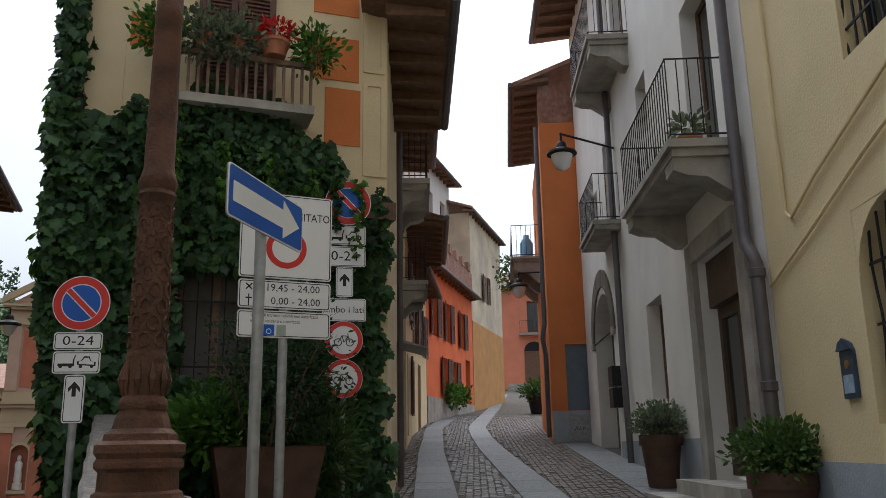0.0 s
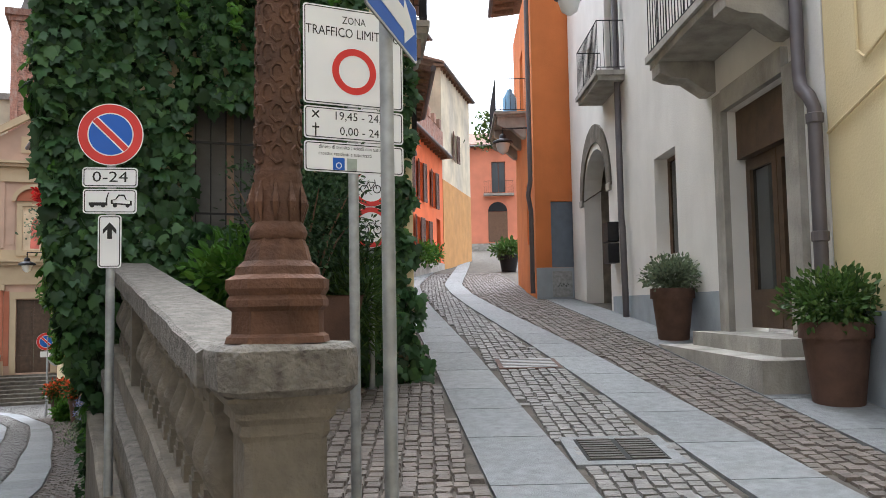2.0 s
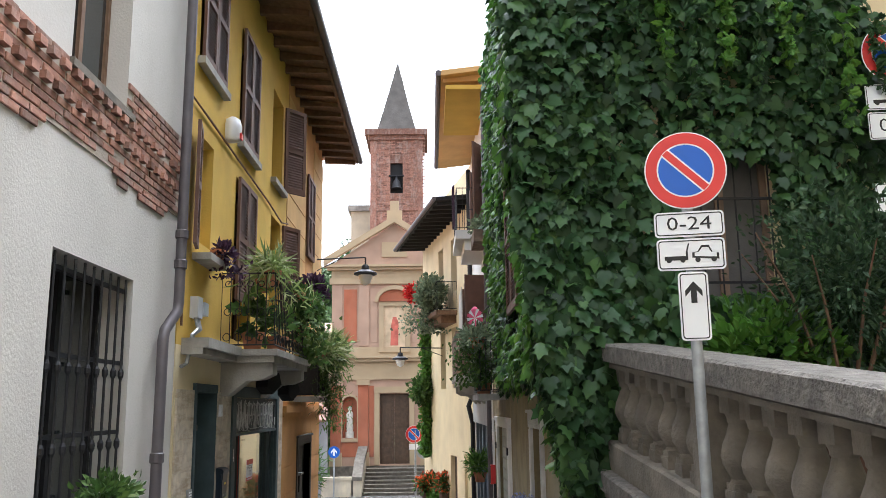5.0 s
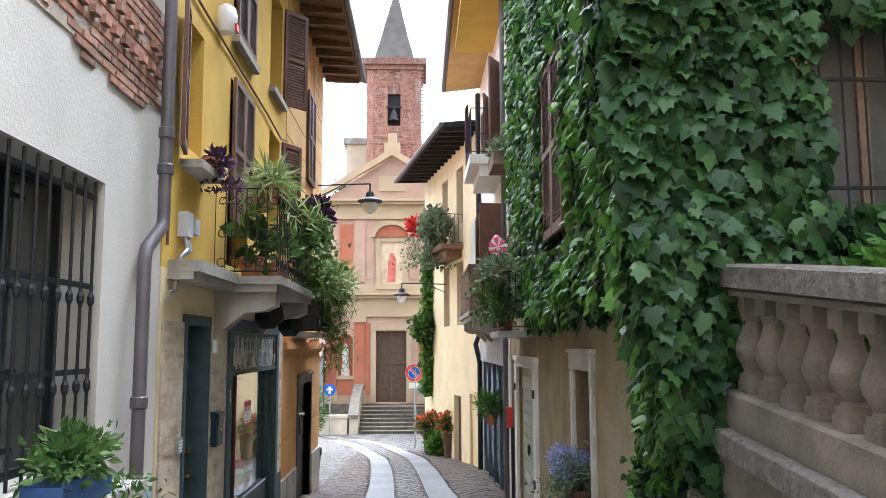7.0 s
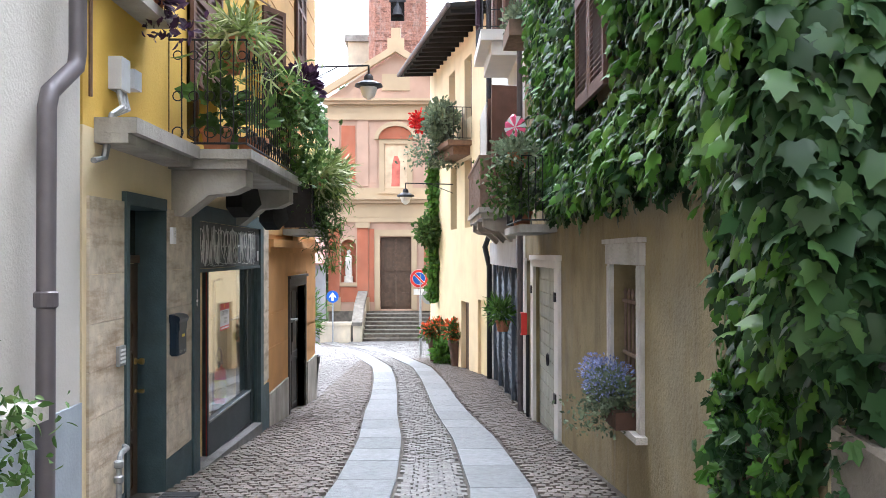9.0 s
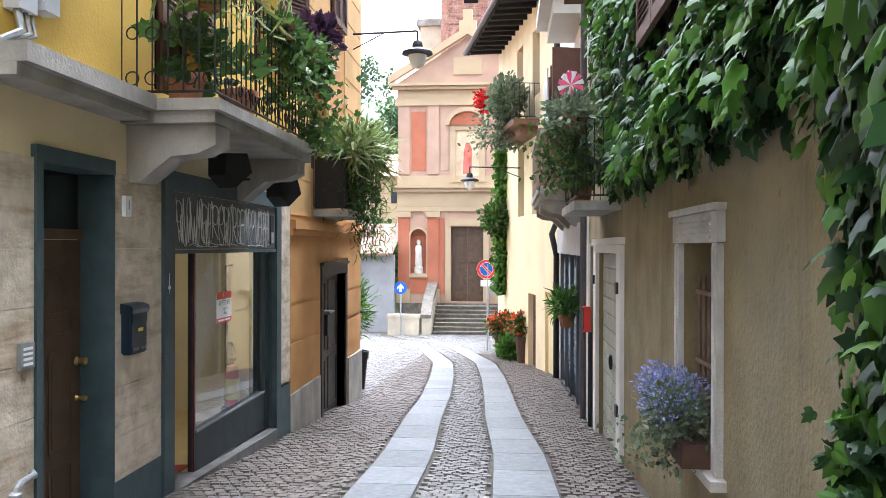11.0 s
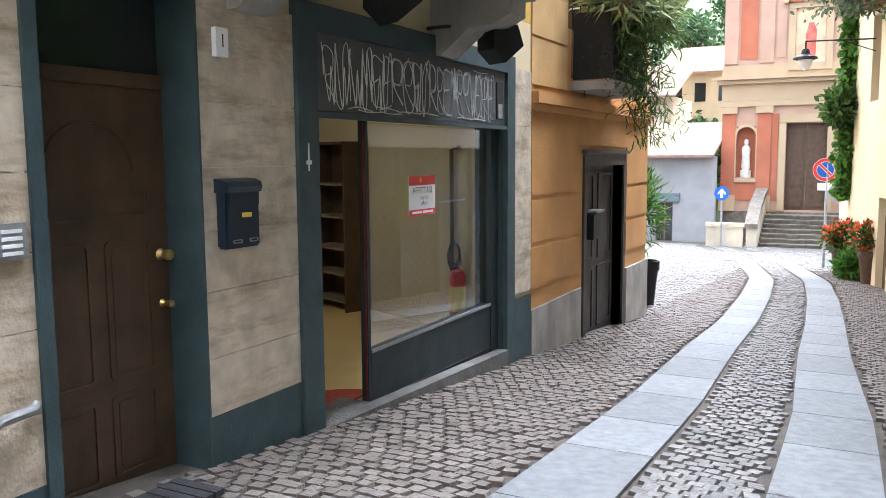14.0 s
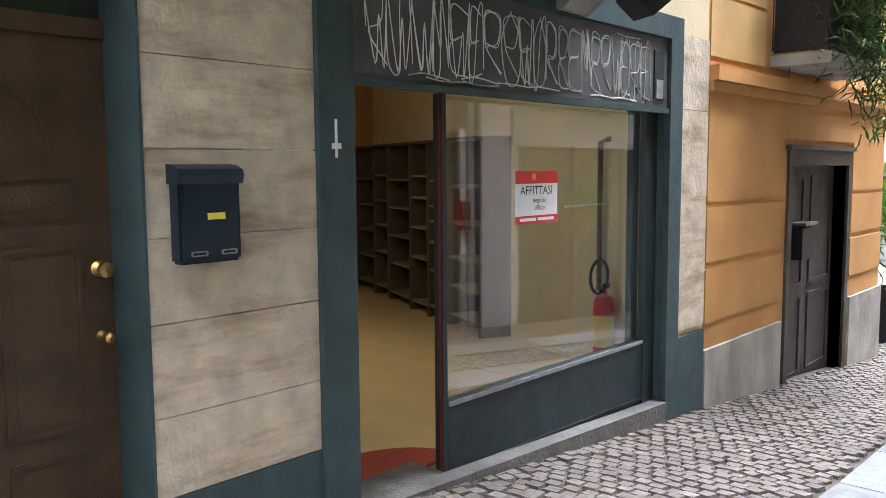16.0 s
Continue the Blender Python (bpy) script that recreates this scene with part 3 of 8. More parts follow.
yellow_house = thing("yellow_house", (-2.61, 3.6, -0.3), "yellow plastered townhouse with brown louvred shutters above a shop", "house")
Y0, YM, Y1 = 3.56, 10.02, 15.12
Y_HOLES = [(4.05, 4.75, 3.75, 5.05), (5.98, 7.15, 2.75, 5.05), (8.55, 9.45, 3.4, 5.1), (3.95, 5.05, 5.95, 7.6), (6.05, 7.15, 5.6, 7.35), (8.5, 9.5, 5.75, 7.4)]
part("wall", wall_bm(FL, Y0, YM, 2.5, 8.3, Y_HOLES, 0.4), M_YELLOW, yellow_house)
O_HOLES = [(12.45, 13.5, 5.1, 6.95), (11.2, 12.2, 2.62, 4.6), (11.9, 13.65, -2.2, 1.05)]
part("end_wall", wall_bm(FL, YM, Y1, -2.2, 8.3, O_HOLES, 0.4), M_OCHRE, yellow_house, "rusticated ochre plaster wall")
for h in Y_HOLES + O_HOLES[:2]:
    window(FL, *h, yellow_house, 0.2, M_SHUTTER, 1)
# shutters
shutter(FL, 4.02, -0.42, 3.62, 5.05, yellow_house, 12)
shutter(FL, 5.99, 0.57, 3.3, 5.05, yellow_house)
shutter(FL, 7.14, -0.57, 3.3, 5.05, yellow_house)
shutter(FL, 9.46, 0.48, 3.4, 5.1, yellow_house, 30)
shutter(FL, 3.96, 0.54, 5.95, 7.6, yellow_house)
shutter(FL, 5.04, -0.53, 5.95, 7.6, yellow_house)
shutter(FL, 6.06, 0.54, 5.6, 7.35, yellow_house)
shutter(FL, 7.14, -0.53, 5.6, 7.35, yellow_house)
shutter(FL, 9.52, 0.5, 5.75, 7.4, yellow_house, 40)
shutter(FL, 12.46, 0.52, 5.1, 6.95, yellow_house)
shutter(FL, 13.49, -0.5, 5.1, 6.95, yellow_house)
for h in ((3.95, 5.05, 5.95), (6.05, 7.15, 5.6), (8.5, 9.5, 5.75)):
    part("sill", B(FL, (h[0] - 0.08, h[1] + 0.08, 0, 0.1, h[2] - 0.1, h[2] - 0.01)), M_CONC, yellow_house)
eave(FL, Y0 - 0.2, Y1 + 0.75, 8.3, 0.85, yellow_house)
roof(FL, Y0 - 0.2, Y1 + 0.75, 8.55, 6, yellow_house, 0.85, 0.4)
part("corner_wall", B(FL, (Y1 - 0.4, Y1 - 0.003, -6, -0.404, -2.2, 8.3)), M_OCHRE, yellow_house)
part("back_wall", B(FL, (Y0, Y1, -6.3, -6, -2.2, 8.3)), M_OCHRE, yellow_house)

# ground floor with the shop
part("shop_wall", wall_bm(FL, Y0, YM, -1.6, 2.5, [(4.34, 5.262, -0.62, 2.03), (6.18, 9.42, -1.6, 2.12)], 0.3), M_CREAM, yellow_house, "stained cream plaster above the shop")
FSW = Fr((-5.55, 10.62, 0), (-0.9055, 0.4244, 0), (-0.4244, -0.9055, 0))
shop_floor = tagged(new("shop_floor", finish("shop_floor", B(FL, (5.9, 9.4, -6.8, -0.14, -0.8, -0.62), (9.4, 12.5, -6.8, -0.4, -0.8, -0.62)), M_RFLOOR)), "ochre linoleum floor of the empty shop", "floor", kind="structure")
shop_ceiling = tagged(new("shop_ceiling", finish("shop_ceiling", B(FL, (5.9, 12.5, -6.8, -0.31, 2.3, 2.45)), M_BROOM)), "pale yellow plastered shop ceiling", "ceiling", kind="structure")
wall_shop_back = tagged(new("wall_shop_back", finish("wall_shop_back", B(FL, (5.9, 12.5, -7.0, -6.803, -0.62, 2.3)), M_BROOM)), "pale yellow back wall of the shop", "wall", kind="structure")
wall_shop_near = tagged(new("wall_shop_near", finish("wall_shop_near", B(FL, (5.7, 5.897, -7.0, -0.303, -0.62, 2.3)), M_BROOM)), "pale yellow side wall of the shop", "wall", kind="structure")
wall_shop_far = tagged(new("wall_shop_far", finish("wall_shop_far", B(FSW, (-2.93, 4.5, -0.15, 0.0, -0.619, 2.299)), M_BROOM)), "pale yellow slanting side wall of the shop", "wall", kind="structure")

# ================= ivy house, between lane and hill street =================
ivy_house = thing("ivy_house", (1.42, 1.05, 0.0), "cream and orange painted corner house overgrown with climbing ivy", "house")
HF = Vector((4.35, 1.05, 0))
hd = Vector((0.30, 0.954, 0)).normalized()
FH = Fr(HF, hd, Vector((hd.y, -hd.x, 0)))
H_IVW = (2.1, 2.9, 2.55, 3.85)
H_UPW = (2.15, 3.0, 5.65, 7.4)
part("wall", wall_bm(FI, 1.42, 4.35, -0.6, 9.4, [H_IVW, H_UPW], 0.35), M_CREAM, ivy_house)
part("upper_corner", B(FI, (0.98, 1.417, -1.2, -0.002, 5.2, 9.4)), M_CREAM, ivy_house)
window(FI, *H_IVW, ivy_house, 0.12, M_GREYWOOD, 1, pane_m=mat("grey_boarding", (0.11, 0.105, 0.1), 0.8, 0.15, 6, 0.2, 60))
window(FI, *H_UPW, ivy_house, 0.2, M_SHUTTER, 1)
R_HOLES = [(4.44, 5.37, 0.3, 1.52), (8.6, 10.7, -1.6, 1.42), (11.1, 11.9, -1.3, 1.5), (4.8, 5.9, 3.2, 5.0), (8.0, 8.9, 3.2, 5.2)]
part("side_wall", wall_bm(FR, 1.404, 12.1, -1.8, 9.4, R_HOLES, 0.35), M_OLIVE, ivy_house, "weathered olive-grey plaster wall with patches")
part("hill_side_wall", wall_bm(FH, 0.004, 3.58, 0.2, 9.4, [], 0.35), M_CREAM, ivy_house)
for h in (R_HOLES[3], R_HOLES[4]):
    window(FR, *h, ivy_house, 0.2, M_SHUTTER, 1)
eave(FH, -0.6, 3.4, 7.0, 0.75, ivy_house)
eave(FI, 0.9, 5.2, 9.3, 0.8, ivy_house)
roof(FI, 0.9, 5.2, 9.5, 9, ivy_house, 0.8, 0.25)

# ================= lane, right side further down =================
lane_house = thing("lane_house", (1.42, 12.2, -1.1), "cream plastered townhouse with wooden balcony and roller shutter", "house")
L_HOLES = [(13.2, 19.2, -2.2, 1.35), (13.0, 14.0, 2.6, 4.7), (15.5, 16.5, 2.6, 4.7), (13.2, 14.2, 5.9, 7.8), (15.8, 16.8, 5.9, 7.8)]
part("wall", wall_bm(FR, 12.1, 19.4, -2.4, 9.2, L_HOLES, 0.35), M_WHITE, lane_house)
FR2 = Fr((1.42, 19.4, 0), Vector((-1.45, 7.8, 0)).normalized(), Vector((-7.8, -1.45, 0)).normalized())
L2_HOLES = [(0.5, 1.5, -2.4, 0.35), (2.6, 3.6, -2.6, 0.2), (2.2, 3.1, 2.4, 4.4), (4.2, 5.1, 2.4, 4.4), (2.2, 3.1, 5.6, 7.4), (4.4, 5.3, 5.6, 7.4)]
part("far_wall", wall_bm(FR2, 0.004, 8.6, -3, 9.2, L2_HOLES, 0.35), M_CREAM, lane_house)
for h in L_HOLES[1:]:
    window(FR, *h, lane_house, 0.2, M_SHUTTER, 1)
for h in L2_HOLES[2:]:
    window(FR2, *h, lane_house, 0.2, M_SHUTTER, 1)
eave(FR, 12.0, 19.4, 9.2, 1.0, lane_house, rafters=50, m=M_OCHRE2)
part("yellow_soffit", B(FR, (12.0, 15.2, 0, 0.9, 8.75, 8.85)), M_YELLOW, lane_house, "yellow painted soffit boards")
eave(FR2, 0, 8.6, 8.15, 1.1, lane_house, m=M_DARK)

# ================= church =================
church = thing("church", (-2, 42.6, -1.4), "baroque church front in faded pink and cream stucco with gable", "church")
CX0, CX1 = -5.6, 1.7
part("wall", wall_bm(FC, CX0, CX1, -3.2, 9.9, [(-2.81, -1.12, -1.37, 2.55), (-4.95, -4.1, 0.1, 2.45)], 0.6), M_CH_PINK, church)
bm = bmesh.new()
prism(bm, FC, [(CX0 - 0.2, 10.0), (CX1 + 0.2, 10.0), (-1.95, 12.5)], -0.6, 0.02)
part("gable", bm, M_CH_PINK, church)
for u0, u1 in ((-5.6, -5.0), (-4.05, -3.45), (-0.45, 0.15), (1.1, 1.7)):
    part("pilaster", B(FC, (u0, u1, 0, 0.09, -1.0, 3.05)), M_CH_RED, church)
    part("plinth", B(FC, (u0 - 0.06, u1 + 0.06, 0, 0.16, -1.45, -0.7)), M_CH_CREAM, church)
    part("capital", B(FC, (u0 - 0.08, u1 + 0.08, 0, 0.17, 3.05, 3.35)), M_CH_CREAM, church)
    part("upper_pilaster", B(FC, (u0, u1, 0, 0.08, 5.3, 8.9)), M_CH_PINK, church)
part("plinth", B(FC, (CX0, CX1, 0, 0.07, -3.2, -1.45)), M_STONE, church)
for w, h, o in ((3.36, 0.25, 0.12), (3.62, 0.75, 0.05), (4.38, 0.18, 0.25), (4.57, 0.14, 0.4), (4.72, 0.5, 0.06), (8.9, 0.35, 0.15), (9.26, 0.45, 0.05), (9.72, 0.16, 0.3), (9.89, 0.14, 0.45)):
    part("cornice", B(FC, (CX0 - o, CX1 + o, 0, o, w, w + h)), M_CH_CREAM, church)
for sg, a in ((1, (CX0 - 0.5, 10.0)), (-1, (CX1 + 0.5, 10.0))):
    bm = bmesh.new()
    tip = (-1.95, 12.55)
    prism(bm, FC, [a, tip, (tip[0], tip[1] + 0.4), (a[0], a[1] + 0.4)], 0, 0.4)
    part("raking_cornice", bm, M_CH_CREAM, church)
part("acroterion", B(FC, (-2.4, -1.5, -0.4, 0.2, 12.7, 13.3), (-2.2, -1.7, -0.3, 0.1, 13.3, 13.9)), M_CH_CREAM, church)
part("gable_panel", B(FC, (-2.7, -1.2, 0.02, 0.09, 10.5, 11.4)), M_CH_CREAM, church)
part("side_wall", B(FC, (CX0, CX0 + 0.5, -14, -0.6, -3.2, 9.5), (CX1 - 0.5, CX1, -14, -0.6, -3.2, 9.5)), M_CH_PINK, church)

tower = thing("bell_tower", (-2, 48, 8), "brick bell tower with arched belfry and slate spire", "tower")
FT = Fr((-2.04, 47.9, 0), (1, 0, 0), (0, -1, 0))
TW = 1.75
part("shaft", B(FT, (-TW, TW, -3.6, -0.3, 0, 19.9), (-TW, -0.42, -0.3, 0, 0, 19.9), (0.42, TW, -0.3, 0, 0, 19.9), (-0.42, 0.42, -0.3, 0, 0, 15.8), (-0.42, 0.42, -0.3, 0, 17.9, 19.9)), M_BRICK, tower)
part("cornice", B(FT, (-TW - 0.15, TW + 0.15, -3.75, 0.15, 19.5, 19.8), (-TW - 0.35, TW + 0.35, -3.95, 0.35, 19.8, 20.2)), M_BRICK, tower)
bm = bmesh.new()
base = [FT.p(u, v, 20.2) for u, v in ((-1.35, -0.3), (1.35, -0.3), (1.35, -3.2), (-1.35, -3.2))]
vs = [bm.verts.new(p) for p in base]
mid = [bm.verts.new(FT.p(u, v, 22.2)) for u, v in ((-0.85, -0.85), (0.85, -0.85), (0.85, -2.65), (-0.85, -2.65))]
tip = bm.verts.new(FT.p(0.05, -1.75, 25.9))
bm.faces.new(vs[::-1])
for i in range(4):
    bm.faces.new((vs[i], vs[(i + 1) % 4], mid[(i + 1) % 4], mid[i]))
    bm.faces.new((mid[i], mid[(i + 1) % 4], tip))
part("spire", bm, M_SPIRE, tower)

# ================= hill street, right side =================
white_house = thing("white_house", FRW.p(4, 0, 1.2), "white plastered townhouse with stone balconies and arched gateway", "house")
W_HOLES = [(0.75, 2.5, 1.3, 4.15), (4.65, 5.8, 2.55, 4.15), (9.2, 11.8, 1.3, 5.2), (1.1, 2.3, 5.0, 7.6), (4.6, 5.4, 6.9, 7.9), (8.1, 9.1, 6.1, 8.2), (6.0, 7.2, 9.2, 11.5), (10.2, 11.0, 6.4, 7.6)]
part("wall", wall_bm(FRW, 0.03, 13.4, 0.4, 13.2, W_HOLES, 0.4), M_WHITE, white_house)
part("lower_band", wall_bm(FRW, 0.03, 9.0, 0.4, 1.95, [(0.4, 2.85, 0.4, 4)], 0.01, 0.013), M_BAND, white_house, "blue-grey painted base band")
for h in W_HOLES[1:2] + W_HOLES[3:]:
    window(FRW, *h, white_house, 0.22, M_WOOD, 1)
eave(FRW, -0.3, 13.6, 13.2, 1.0, white_house)
pale_house = thing("pale_yellow_house", FRW.p(-4, 0, 0.6), "pale yellow plastered house with arched window and grey base band", "house")
PH_HOLES = [(-3.0, -1.82, 2.0, 3.6), (-3.1, -2.05, 4.75, 6.5), (-7.5, -6.0, 1.9, 3.9), (-7.5, -6.4, 4.75, 6.5)]
part("wall", wall_bm(FRW, -12, 0, -0.2, 10, PH_HOLES, 0.4), M_PALE, pale_house)
part("lower_band", wall_bm(FRW, -12, 0, -0.2, 1.72, [], 0.01, 0.013), M_BAND, pale_house, "blue-grey painted base band")
for h in PH_HOLES:
    window(FRW, *h, pale_house, 0.22, M_BLACK, 2)
for sg in (1, -1):
    part("arch_corner", P(FRW, [(-2.41 + sg * 0.592, 3.598)] + [(-2.41 + sg * 0.592 * math.cos(radians(k)), 3.05 + 0.546 * math.sin(radians(k))) for k in range(0, 91, 15)], -0.395, -0.003), M_PALE, pale_house)
for u0, w0, w1 in ((-3.0, 2.0, 3.55), (-3.1, 4.75, 6.5)):
    grl = part("grille", B(FRW, *[(u0, u0 + 1.1, -0.06, -0.045, w0 + 0.25 + i * 0.45, w0 + 0.27 + i * 0.45) for i in range(3)]), M_BLACK, pale_house, "black wrought-iron window grille")
    for i in range(8):
        bm = bmesh.new()
        u = u0 + 0.06 + i * 0.14
        tube(bm, [FRW.p(u + 0.03 * math.sin(k * 1.3) * (i % 2), -0.05, w0 + (w1 - w0) * k / 8) for k in range(9)], 0.011, 5)
        part("grille_bar", bm, M_BLACK, grl)
orange_house = thing("orange_house", FRW.p(15, 0.9, 2.0), "tall orange plastered house end with grey base", "house")
FO = Fr(FRW.p(13.45, 0, 0), -SN, -SD)
part("end_wall", wall_bm(FO, -0.35, 0.95, 0.8, 10.6, [(-0.1, 0.55, 2.75, 4.45)], 0.3), M_ORANGE, orange_house)
part("base_band", wall_bm(FO, -0.35, 0.95, 0.8, 2.75, [], 0.01, 0.013), M_BAND, orange_house, "grey cement base")
part("attic", B(FO, (-0.35, 0.95, -0.3, 0, 10.604, 11.8)), M_BRICK, orange_house, "exposed brick attic")
D2 = (SD + SN * 0.037).normalized()
FRW2 = Fr(FRW.p(13.45, 0.95, 0) - D2 * 13.45, D2, (-D2.y, D2.x, 0))
part("side_wall", wall_bm(FRW2, 13.77, 19.8, 0.8, 10.6, [(15, 15.9, 3.5, 5.2), (16.2, 17.2, 7.3, 9.3)], 0.35), M_ORANGE, orange_house)
part("back_wall", B(FRW2, (19.5, 19.8, -5, -0.36, 0.8, 10.6)), M_ORANGE, orange_house)
eave(FRW2, 13.2, 20, 11.7, 0.7, orange_house)
roof(FRW2, 13.2, 20, 11.9, 5, orange_house, 0.7, 0.4)

# ================= balustrade, lamp and signs at the fork =================
def coping_z(y):
    return 1.70 + (y + 4.0) * 0.114


def bal_x(y):
    return 1.64 - (y + 4.0) * 0.048


balustrade = thing("stone_balustrade", (1.6, -1.5, 0.3), "weathered grey stone balustrade with turned balusters on a stepped base", "balustrade")


def sloped(name, y0, y1, x0, x1, z0, z1, m, label=""):
    """A bar along the balustrade: offsets from its outer edge and its coping."""
    bm = bmesh.new()
    n = 8
    rows = []
    for i in range(n + 1):
        y = y0 + (y1 - y0) * i / n
        xo, zc = bal_x(y), coping_z(y)
        j = 0.006 * math.sin(i * 2.3)
        low = gz(1.2, y) - 0.3 if z0 is None else zc + z0
        rows.append([bm.verts.new((xo + a, y, b)) for a, b in ((x0 + j, low), (x1, low), (x1, zc + z1 - 0.015), (x1 - 0.02, zc + z1), (x0 + 0.02 + j, zc + z1), (x0 + j, zc + z1 - 0.015))])
    for a, b in zip(rows, rows[1:]):
        for k in range(6):
            bm.faces.new((a[k], a[(k + 1) % 6], b[(k + 1) % 6], b[k]))
    bm.faces.new(rows[0])
    bm.faces.new(rows[-1][::-1])
    return part(name, bm, m, balustrade, label)


for a, b in ((-4.08, -1.75), (-1.744, 1.0)):
    sloped("coping", a, b, 0.0, 0.34, -0.13, 0.0, M_COPING, "lichen-spotted coping stone")
sloped("coping_mould", -4.08, 1.0, 0.04, 0.30, -0.18, -0.134, M_STONE)
sloped("plinth", -4.08, 1.0, 0.03, 0.31, -0.92, -0.72, M_STONE)
sloped("ledge", -4.08, 1.0, -0.05, 0.34, -1.06, -0.924, M_COPING)
sloped("retaining_wall", -4.08, 1.0, -0.02, 0.34, None, -1.064, M_STONE)
sloped("foot_step", -4.08, 1.0, -0.16, -0.022, None, -1.3, M_STONE)
PROF = [(0.064, 0.13), (0.056, 0.15), (0.066, 0.17), (0.094, 0.22), (0.101, 0.26), (0.09, 0.31), (0.064, 0.37), (0.05, 0.42), (0.057, 0.43), (0.057, 0.445), (0.068, 0.47)]
bm = bmesh.new()
lathe(bm, PROF, (0, 0, 0), 10)
for w, z0, z1 in ((0.14, 0.0, 0.095), (0.124, 0.095, 0.13), (0.135, 0.47, 0.56)):
    c = bx(bm, WORLD, -w / 2, w / 2, -w / 2, w / 2, z0, z1)
baluster_me = finish("baluster", bm, M_STONE, True)
y = -3.82
while y < 0.95:
    if not (-1.04 < y < -0.76):
        o = new("baluster", baluster_me)
        o.parent = balustrade
        o.location = Vector((bal_x(y) + 0.16, y, coping_z(y) - 0.745)) - origin(balustrade)
    y += 0.242
yp = -0.9
part("pier", B(WORLD, (bal_x(yp) + 0.05, bal_x(yp) + 0.29, yp - 0.12, yp + 0.12, coping_z(yp) - 0.75, coping_z(yp) - 0.17)), M_STONE, balustrade)

PX, PY = 1.875, -4.3
pedestal = thing("lamp_pedestal", (PX, PY, 0.3), "square weathered stone pedestal carrying an iron lamp column", "pedestal")
def chamfered(rows_, c=0.02, jit=0.0):
    """A square stone turned up in levels (width, height), with chamfered corners."""
    jr = random.Random(8)
    bm = bmesh.new()
    rows = []
    for w, z in rows_:
        h = w / 2
        rows.append([bm.verts.new((PX + a + jr.uniform(-jit, jit), PY + b + jr.uniform(-jit, jit), z + jr.uniform(-jit, jit))) for a, b in ((-h + c, -h), (h - c, -h), (h, -h + c), (h, h - c), (h - c, h), (-h + c, h), (-h, h - c), (-h, -h + c))])
    for a, b in zip(rows, rows[1:]):
        for i in range(8):
            bm.faces.new((a[i], a[(i + 1) % 8], b[(i + 1) % 8], b[i]))
    bm.faces.new(rows[0])
    bm.faces.new(rows[-1])
    return bm


part("shaft", chamfered([(0.35, 0.2), (0.35, 0.52), (0.3, 0.56), (0.26, 0.6), (0.26, 1.42), (0.275, 1.44), (0.275, 1.47), (0.31, 1.49), (0.31, 1.51), (0.37, 1.545), (0.37, 1.56)], 0.025, 0.003), M_STONE, pedestal)
bm = chamfered([(0.39, 1.562), (0.43, 1.58), (0.435, 1.67), (0.425, 1.695), (0.395, 1.715)], 0.055, 0.005)
part("cap", bm, M_COPING, pedestal, "chamfered lichen-covered cap stone")

lamp = thing("lamp_column", (PX, PY, 1.715), "rusty brown cast-iron lamp column with floral relief", "lamp post")
bm = bmesh.new()
lathe(bm, [(0.17, 0.0), (0.165, 0.02), (0.15, 0.03), (0.148, 0.1), (0.165, 0.115), (0.165, 0.135), (0.155, 0.15), (0.168, 0.17), (0.168, 0.2), (0.14, 0.215), (0.135, 0.24), (0.11, 0.26), (0.1, 0.3), (0.088, 0.33)], (PX, PY, 1.715), 8)
part("foot", bm, M_RUST, lamp, "octagonal rusty foot")
bm = bmesh.new()
prof = [(0.088, 0.33), (0.094, 0.35), (0.088, 0.37), (0.076, 0.385), (0.08, 0.5), (0.075, 0.52), (0.08, 0.535), (0.074, 0.55)]
prof += [(0.072 - 0.006 * i / 20 + (0.003 if i % 2 else 0), 0.57 + 0.03 * i) for i in range(21)]
prof += [(0.075, 1.19), (0.08, 1.2), (0.07, 1.22), (0.08, 1.26), (0.07, 1.29), (0.062, 1.32), (0.056, 2.0), (0.062, 2.02), (0.056, 2.05), (0.05, 3.4), (0.06, 3.45), (0.045, 3.5), (0.04, 4.3)]
lathe(bm, prof, (PX, PY, 1.715), 20)
part("shaft", bm, M_RUST, lamp, smooth=True)
bm = bmesh.new()
for row in range(9):
    for i in range(7):
        a = 2 * math.pi * (i + 0.5 * (row % 2)) / 7
        rr, z = 0.073 - 0.0009 * row, 1.715 + 0.6 + row * 0.066
        pts = [(PX + (rr + 0.002) * math.cos(a + 0.3 * math.cos(k * 0.9)), PY + (rr + 0.002) * math.sin(a + 0.3 * math.cos(k * 0.9)), z + 0.03 * math.sin(k * 0.9)) for k in range(7)]
        tube(bm, pts, 0.0055, 5)
for i in range(10):
    a = 2 * math.pi * i / 10
    tube(bm, [(PX + 0.079 * math.cos(a), PY + 0.079 * math.sin(a), 2.1), (PX + 0.088 * math.cos(a), PY + 0.088 * math.sin(a), 2.16), (PX + 0.078 * math.cos(a), PY + 0.078 * math.sin(a), 2.23)], [0.004, 0.016, 0.003], 5)
part("scroll_relief", bm, M_RUST, lamp, "raised scrolls and acanthus leaves", kind="stuff")
bm = bmesh.new()
lathe(bm, [(0.05, 0), (0.2, 0.05), (0.22, 0.45), (0.12, 0.55), (0.02, 0.7)], (PX, PY, 6.0), 10)
part("lantern", bm, M_BLACK, lamp)


